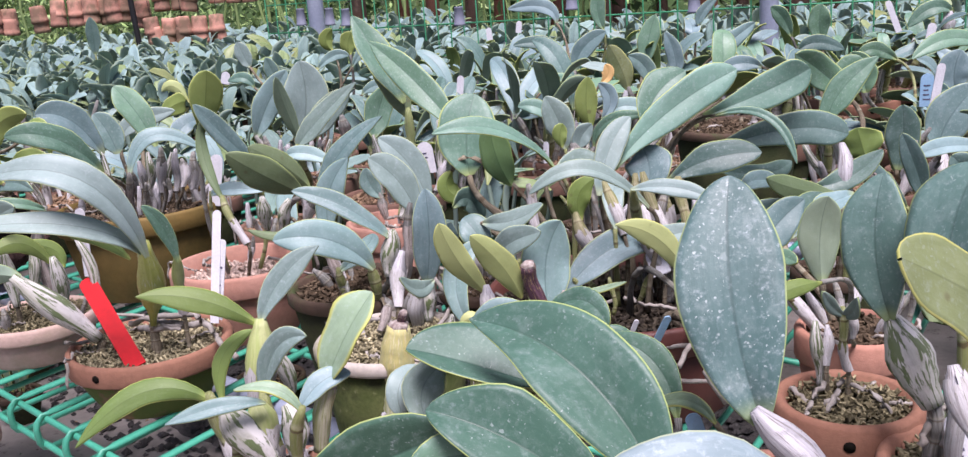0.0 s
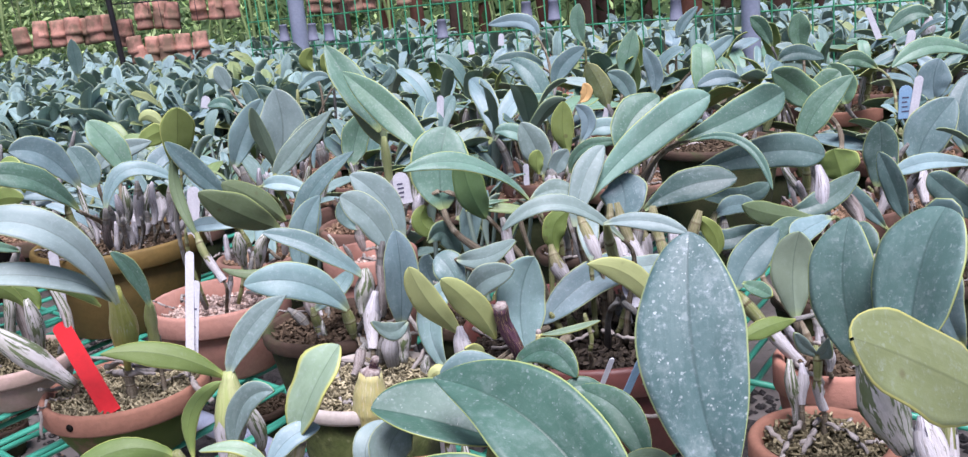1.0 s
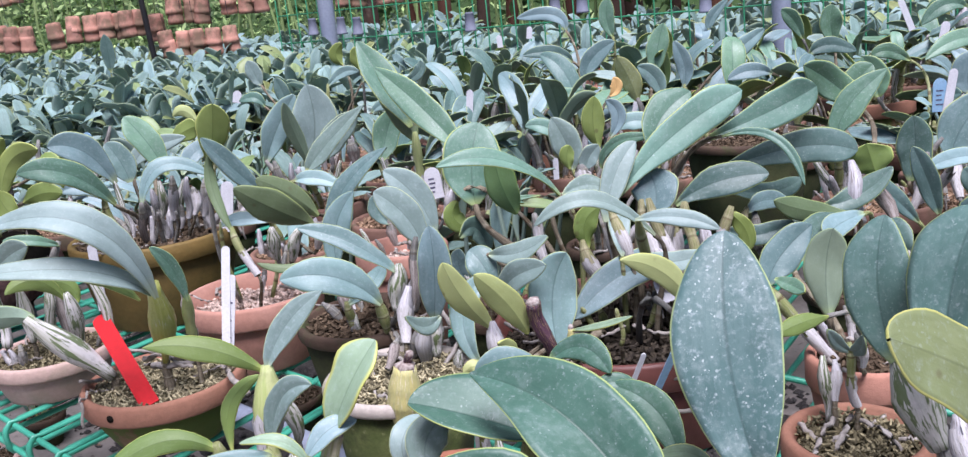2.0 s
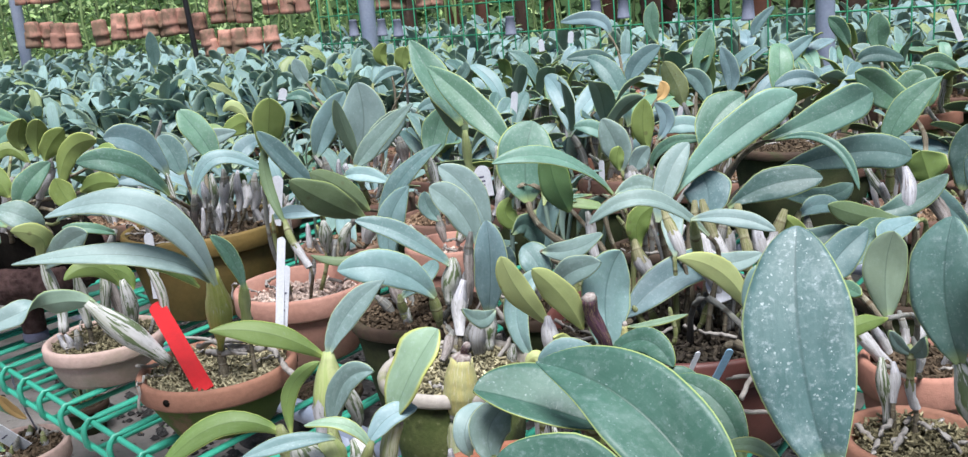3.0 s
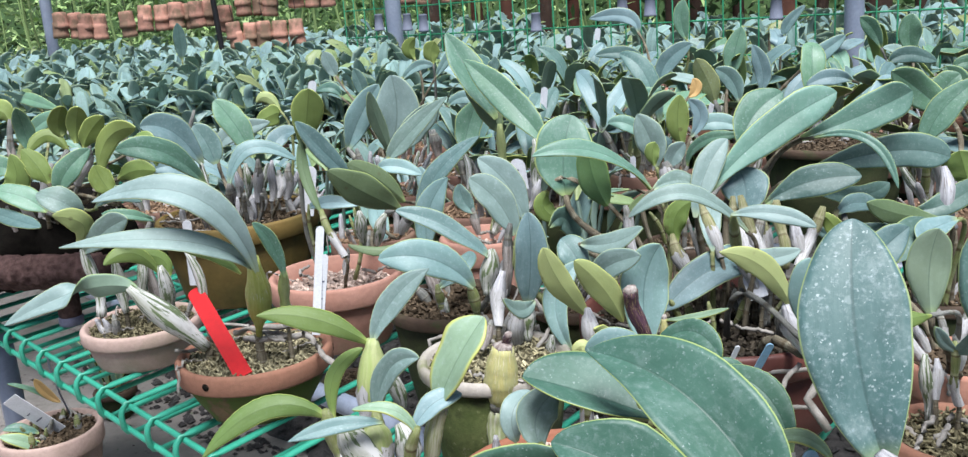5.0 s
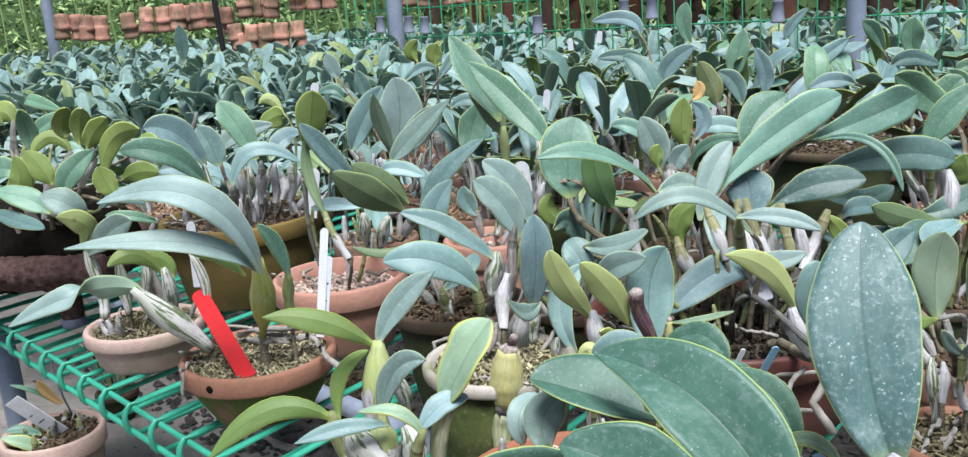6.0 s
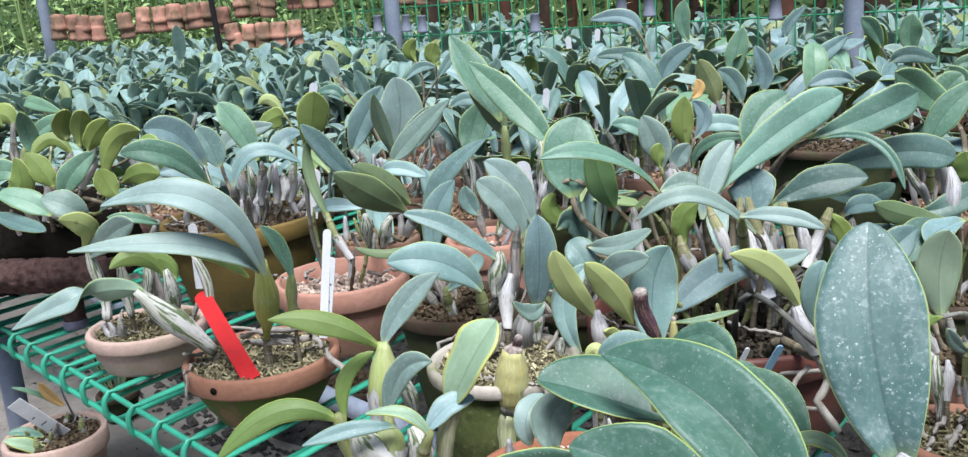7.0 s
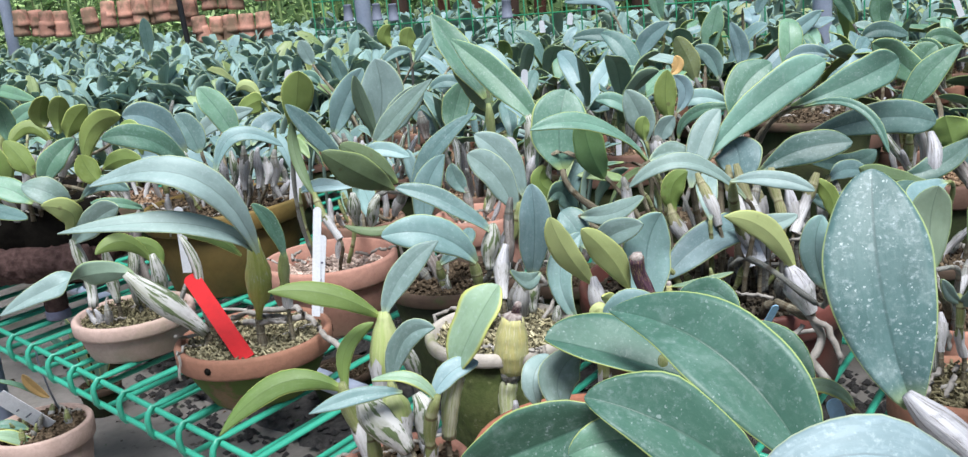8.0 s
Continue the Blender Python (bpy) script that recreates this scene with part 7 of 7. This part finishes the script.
p = potted("dark empty-looking pot on the floor below the bench", (-0.462, 1.704, 0.49), 0.07, 0.09, "dark", "pots under the bench")

def gravel_bed():
    """Dark gravel under the bench: a lumpy sheet with many loose stones on it."""
    rg = random.Random(31)
    V, F = [], []
    nx, ny = 44, 20
    o = CORNER + E1 * -0.8 + E2 * 0.44
    for j in range(ny + 1):
        for i in range(nx + 1):
            q = o + E1 * (2.2 * i / nx) + E2 * (0.75 * j / ny)
            edge = 0.0 if 0 < i < nx and 0 < j < ny else -0.02
            V.append(Vector((q.x + rg.uniform(-0.015, 0.015), q.y + rg.uniform(-0.015, 0.015), FLOOR + 0.012 + edge + rg.uniform(-0.006, 0.006))))
    F += [(j * (nx + 1) + i, j * (nx + 1) + i + 1, (j + 1) * (nx + 1) + i + 1, (j + 1) * (nx + 1) + i) for j in range(ny) for i in range(nx)]
    for _ in range(4200):
        u, w = 2.3 * rg.random() - 0.1, 0.95 * rg.random() - 0.1
        q, inside = o + E1 * u + E2 * w, 0 < u < 2.2 and 0 < w < 0.75
        r, k = rg.uniform(0.004, 0.013), len(V)
        c = Vector((q.x, q.y, FLOOR + (0.014 if inside else 0.0) + 0.3 * r))
        V += [c + Vector((rg.uniform(0.7, 1.2) * r * a, rg.uniform(0.7, 1.2) * r * b, rg.uniform(0.5, 0.9) * r * d)) for a, b, d in ((1, 0, 0), (0, 1, 0), (-1, 0, 0), (0, -1, 0), (0, 0, 1), (0, 0, -1))]
        F += [(k + a, k + (a + 1) % 4, k + 4) for a in range(4)] + [(k + (a + 1) % 4, k + a, k + 5) for a in range(4)]
    tagged(link("gravel", V, F, "gravel_dark", smooth=False), "dark grey gravel on the floor under the bench", "gravel", kind="stuff")


gravel_bed()
rg = random.Random(32)
V, F, I = [], [], []
for _ in range(500):
    p = Vector((rg.uniform(-1.9, 0.5), rg.uniform(0.5, 2.4), FLOOR + rg.uniform(0.012, 0.03)))
    if (p - CORNER).dot(Vector((0.651, 0.759, 0))) < 0.17:
        p.z = FLOOR + 0.002
    a, ln = rg.uniform(0, 6.28), rg.uniform(0.005, 0.02)
    d, s = Vector((math.cos(a), math.sin(a), rg.uniform(0, 0.25))), Vector((-math.sin(a), math.cos(a), 0))
    o, w = len(V), ln * rg.uniform(0.12, 0.3)
    V += [p, p + d * ln * 0.5 + s * w + Vector((0, 0, 0.003)), p + d * ln, p + d * ln * 0.5 - s * w + Vector((0, 0, 0.003)), p + d * ln * 0.5]
    F += [(o, o + 4, o + 1), (o + 4, o + 2, o + 1), (o, o + 3, o + 4), (o + 4, o + 3, o + 2)]
    I += [rg.choice((0, 0, 1, 2, 3))] * 4
tagged(link("floor_litter", V, F, ("mix_dark", "mix_bark", "mix_tan", "deep_leaf"), I), "dry leaf scraps and bark crumbs on the floor", "litter", kind="stuff")

# ---- wire fence at the back ----
fence = tagged(new("wire_fence"), "green plastic-coated wire mesh fence behind the bench", "fence", kind="structure")
fence.location = (0.85, fence_line(0.85), FLOOR)
for k in range(66):
    x = -1.02 + k * 0.0525
    v, fc = lathe_shape([Vector((x, fence_line(x), z)) for z in (FLOOR, 1.0, 1.7)], [0.0026] * 3, 6)
    link("wire", v, fc, "fence_green", parent=fence, origin=fence.location)
for k in range(10):
    v, fc = lathe_shape([Vector((x, fence_line(x) + 0.005, 0.487 + 0.12 * k)) for x in (-1.02, 0.7, 2.41)], [0.003] * 3, 6)
    link("wire", v, fc, "fence_green", parent=fence, origin=fence.location)


# ---- old clay pots hung in bunches at the back ----
def clay_stack(x, y, z, rg):
    """Two small clay pots nested upside down and hung by a wire from z upwards."""
    p = tagged(new("hanging_clay_pot"), "weathered orange clay pots nested upside down and hung close together", "pot", "hanging clay pots")
    n, prof = 16, [(0.004, 0.0), (0.022, 0.0), (0.0275, -0.003), (0.0285, -0.02), (0.0292, -0.034), (0.03, -0.048), (0.0304, -0.064), (0.0315, -0.066), (0.0322, -0.083), (0.0295, -0.085), (0.027, -0.064), (0.02, -0.006)]
    for k in range(2):
        q, tilt = rg.uniform(1.2, 1.34), Vector((rg.uniform(-0.004, 0.004), rg.uniform(-0.004, 0.004), 0))
        v = [Vector((q * r * math.cos(6.2832 * i / n) * (1 + 0.04 * math.sin(3 * i + x * 50)), q * r * math.sin(6.2832 * i / n), h - 0.047 * k)) + tilt * (1 - 10 * h) for r, h in prof for i in range(n)]
        fc = [(i * n + j, (i + 1) * n + j, (i + 1) * n + (j + 1) % n, i * n + (j + 1) % n) for i in range(len(prof) - 1) for j in range(n)]
        link("pot", v, fc, "hang_clay", parent=p)
    v, fc = lathe_shape([Vector((0, 0, h)) for h in (-0.12, 0.05, 0.17)], [0.0016] * 3, 5)
    link("hanger", v, fc, "black_paint", parent=p, label="thin dark wire hanger")
    p.matrix_basis = pose(x, y, z, rg.uniform(-5, 5), rg.uniform(-6, 6), rg.uniform(0, 360))
    return p


def hang_wire(a, b):
    v, fc = lathe_shape([Vector(a), (Vector(a) + Vector(b)) / 2, Vector(b)], [0.003] * 3, 6)
    return tagged(link("hanging_wire", v, fc, "black_paint"), "thin dark wire that carries hanging clay pots", "wire", kind="structure")


bunch_dice = random.Random(6)
# start x, y, top z, how many side by side, step along x, step in z
BUNCHES = [
    (-2.701, 4.80, 1.307, 4, 0.067, -0.005), (-2.304, 4.75, 1.292, 1, 0.0, 0.0), (-2.200, 4.75, 1.313, 2, 0.073, 0.0), (-2.036, 4.75, 1.311, 4, 0.056, 0.002),
    (-1.653, 4.70, 1.351, 3, 0.070, -0.002), (-1.396, 4.75, 1.370, 3, 0.078, -0.003), (-1.761, 4.72, 1.286, 1, 0.0, 0.0), (-1.705, 4.65, 1.195, 4, 0.076, -0.002),
    (-1.391, 4.70, 1.187, 1, 0.0, 0.0), (-0.835, 4.80, 1.348, 2, 0.086, -0.001), (-0.640, 4.80, 1.340, 2, 0.084, 0.003), (-0.390, 4.80, 1.345, 1, 0.0, 0.0),
    (-0.211, 4.80, 1.344, 2, 0.066, -0.005), (-2.779, 4.90, 1.538, 4, 0.076, 0.0), (-3.03, 4.90, 1.594, 3, 0.073, -0.002)]
for x, y, z, n, dx, dz in BUNCHES:
    for k in range(n):
        clay_stack(x + dx * k, y + (0.016 if k % 2 else -0.016) + bunch_dice.uniform(-0.006, 0.006), z + dz * k + bunch_dice.uniform(-0.006, 0.006), bunch_dice)
    hang_wire((x - 0.09, y, z + 0.16), (x + dx * (n - 1) + 0.09, y, z + dz * (n - 1) + 0.16))


def grey_tub(x, z):
    """A small grey plastic pot hung upside down on the fence by a wire hook."""
    p = tagged(new("hanging_plastic_pot"), "small blue-grey plastic pot hung upside down on the fence", "pot", "grey pots on the fence")
    n, prof = 18, [(0.004, 0.002), (0.022, 0.002), (0.0265, 0.0), (0.0275, -0.006), (0.0265, -0.008), (0.033, -0.07), (0.036, -0.071), (0.0365, -0.078), (0.034, -0.079), (0.03, -0.07), (0.022, -0.004)]
    v = [(r * math.cos(6.2832 * i / n), r * math.sin(6.2832 * i / n), h) for r, h in prof for i in range(n)]
    fc = [(i * n + j, (i + 1) * n + j, (i + 1) * n + (j + 1) % n, i * n + (j + 1) % n) for i in range(len(prof) - 1) for j in range(n)]
    link("pot", v, fc, "grey_pot", parent=p)
    v, fc = lathe_shape([Vector(q) for q in ((0, 0, -0.004), (0, 0, 0.02), (0, 0.04, 0.034), (0, 0.092, 0.03), (0, 0.102, 0.0))], [0.0016] * 5, 5)
    link("hook", v, fc, "black_paint", parent=p, label="thin wire hook over the fence wire")
    p.matrix_basis = pose(x, fence_line(x) - 0.064, z, 0, 0, -31.2) @ Matrix.Diagonal((0.63, 0.63, 0.87, 1))


for x, z in ((-0.829, 1.184), (-0.692, 1.178), (-0.617, 1.171), (-0.14, 1.149), (0.175, 1.185), (0.267, 1.182), (0.646, 1.15)):
    grey_tub(x, z)

# ---- background: hedge, tree trunks, boards ----
hedge = random.Random(14)


def foliage(name, count, box, size, mats, label, seed):
    rg = random.Random(seed)
    clumps = [Vector((rg.uniform(*box[0]), rg.uniform(*box[1]), rg.uniform(*box[2]))) for _ in range(max(6, count // 60))]
    V, F, I = [], [], []
    for _ in range(count):
        c = rg.choice(clumps) + Vector((rg.gauss(0, 0.2), rg.gauss(0, 0.2), rg.gauss(0, 0.2)))
        d = Vector((rg.uniform(-1, 1), rg.uniform(-1, 1), rg.uniform(-0.9, 0.6))).normalized()
        s = d.orthogonal().normalized()
        s.rotate(Matrix.Rotation(rg.uniform(0, 6.28), 3, d))
        n, ln = d.cross(s), rg.uniform(*size)
        w, o = ln * rg.uniform(0.14, 0.25), len(V)
        V += [c, c + d * ln * 0.45 + s * w, c + d * ln * 0.45 - s * w, c + d * ln + n * ln * 0.15, c + d * ln * 0.45 + n * w * 0.4]
        F += [(o, o + 1, o + 4), (o, o + 4, o + 2), (o + 1, o + 3, o + 4), (o + 4, o + 3, o + 2)]
        I += [rg.choice((0, 0, 1))] * 4
    return tagged(link(name, V, F, mats, I), label, "bushes", kind="stuff")


foliage("hedge", 26000, ((-6.5, -0.6), (6.2, 7.4), (FLOOR, 2.2)), (0.035, 0.085), ("bright_leaf", "deep_leaf"), "bright green bushes behind the hanging pots", 1)
foliage("shrubs", 9000, ((-1.0, 5.0), (5.8, 7.2), (FLOOR, 2.2)), (0.05, 0.12), ("deep_leaf", "bright_leaf"), "dark green shrubs in shade behind the fence", 2)
V, F = [], []
for k in range(60):
    x, y = hedge.uniform(-5.0, 0.6), hedge.uniform(5.5, 6.4)
    w = hedge.uniform(0.004, 0.009)
    v, fc = lathe_shape([Vector((x + hedge.uniform(-0.05, 0.05), y, z)) for z in (FLOOR, 0.9, 1.3, 2.0)], [w] * 4, 5)
    F += [tuple(len(V) + q for q in f) for f in fc]
    V += v
tagged(link("stalks", V, F, "stalk"), "pale green upright stalks behind the hanging pots", "stalks", kind="stuff")
for k in range(26):
    x, y = -0.9 + k * 0.24 + hedge.uniform(-0.07, 0.07), hedge.uniform(5.5, 6.2)
    r = hedge.uniform(0.03, 0.07)
    axis = [Vector((x + 0.03 * math.sin(2 * z + k), y, z)) for z in (FLOOR, 0.9, 1.4, 2.0, 2.8)]
    v, fc = lathe_shape(axis, [r * 1.15, r, r * 0.96, r * 0.92, r * 0.85], 12, 0.06)
    tagged(link("tree_trunk", v, fc, hedge.choice(("trunk_dark", "plank_brown"))), "dark brown mottled slender trunk behind the fence", "trunk", "trunks behind the fence")
v = [(-16, 9, 0), (16, 9, 0), (16, 9, 7), (-16, 9, 7), (-16, 9.1, 0), (16, 9.1, 0), (16, 9.1, 7), (-16, 9.1, 7)]
tagged(link("backdrop", v, [(0, 1, 2, 3), (7, 6, 5, 4), (3, 2, 6, 7), (0, 4, 5, 1), (0, 3, 7, 4), (1, 5, 6, 2)], "deep_leaf", smooth=False), "dark green far edge of the nursery", "backdrop", kind="structure")
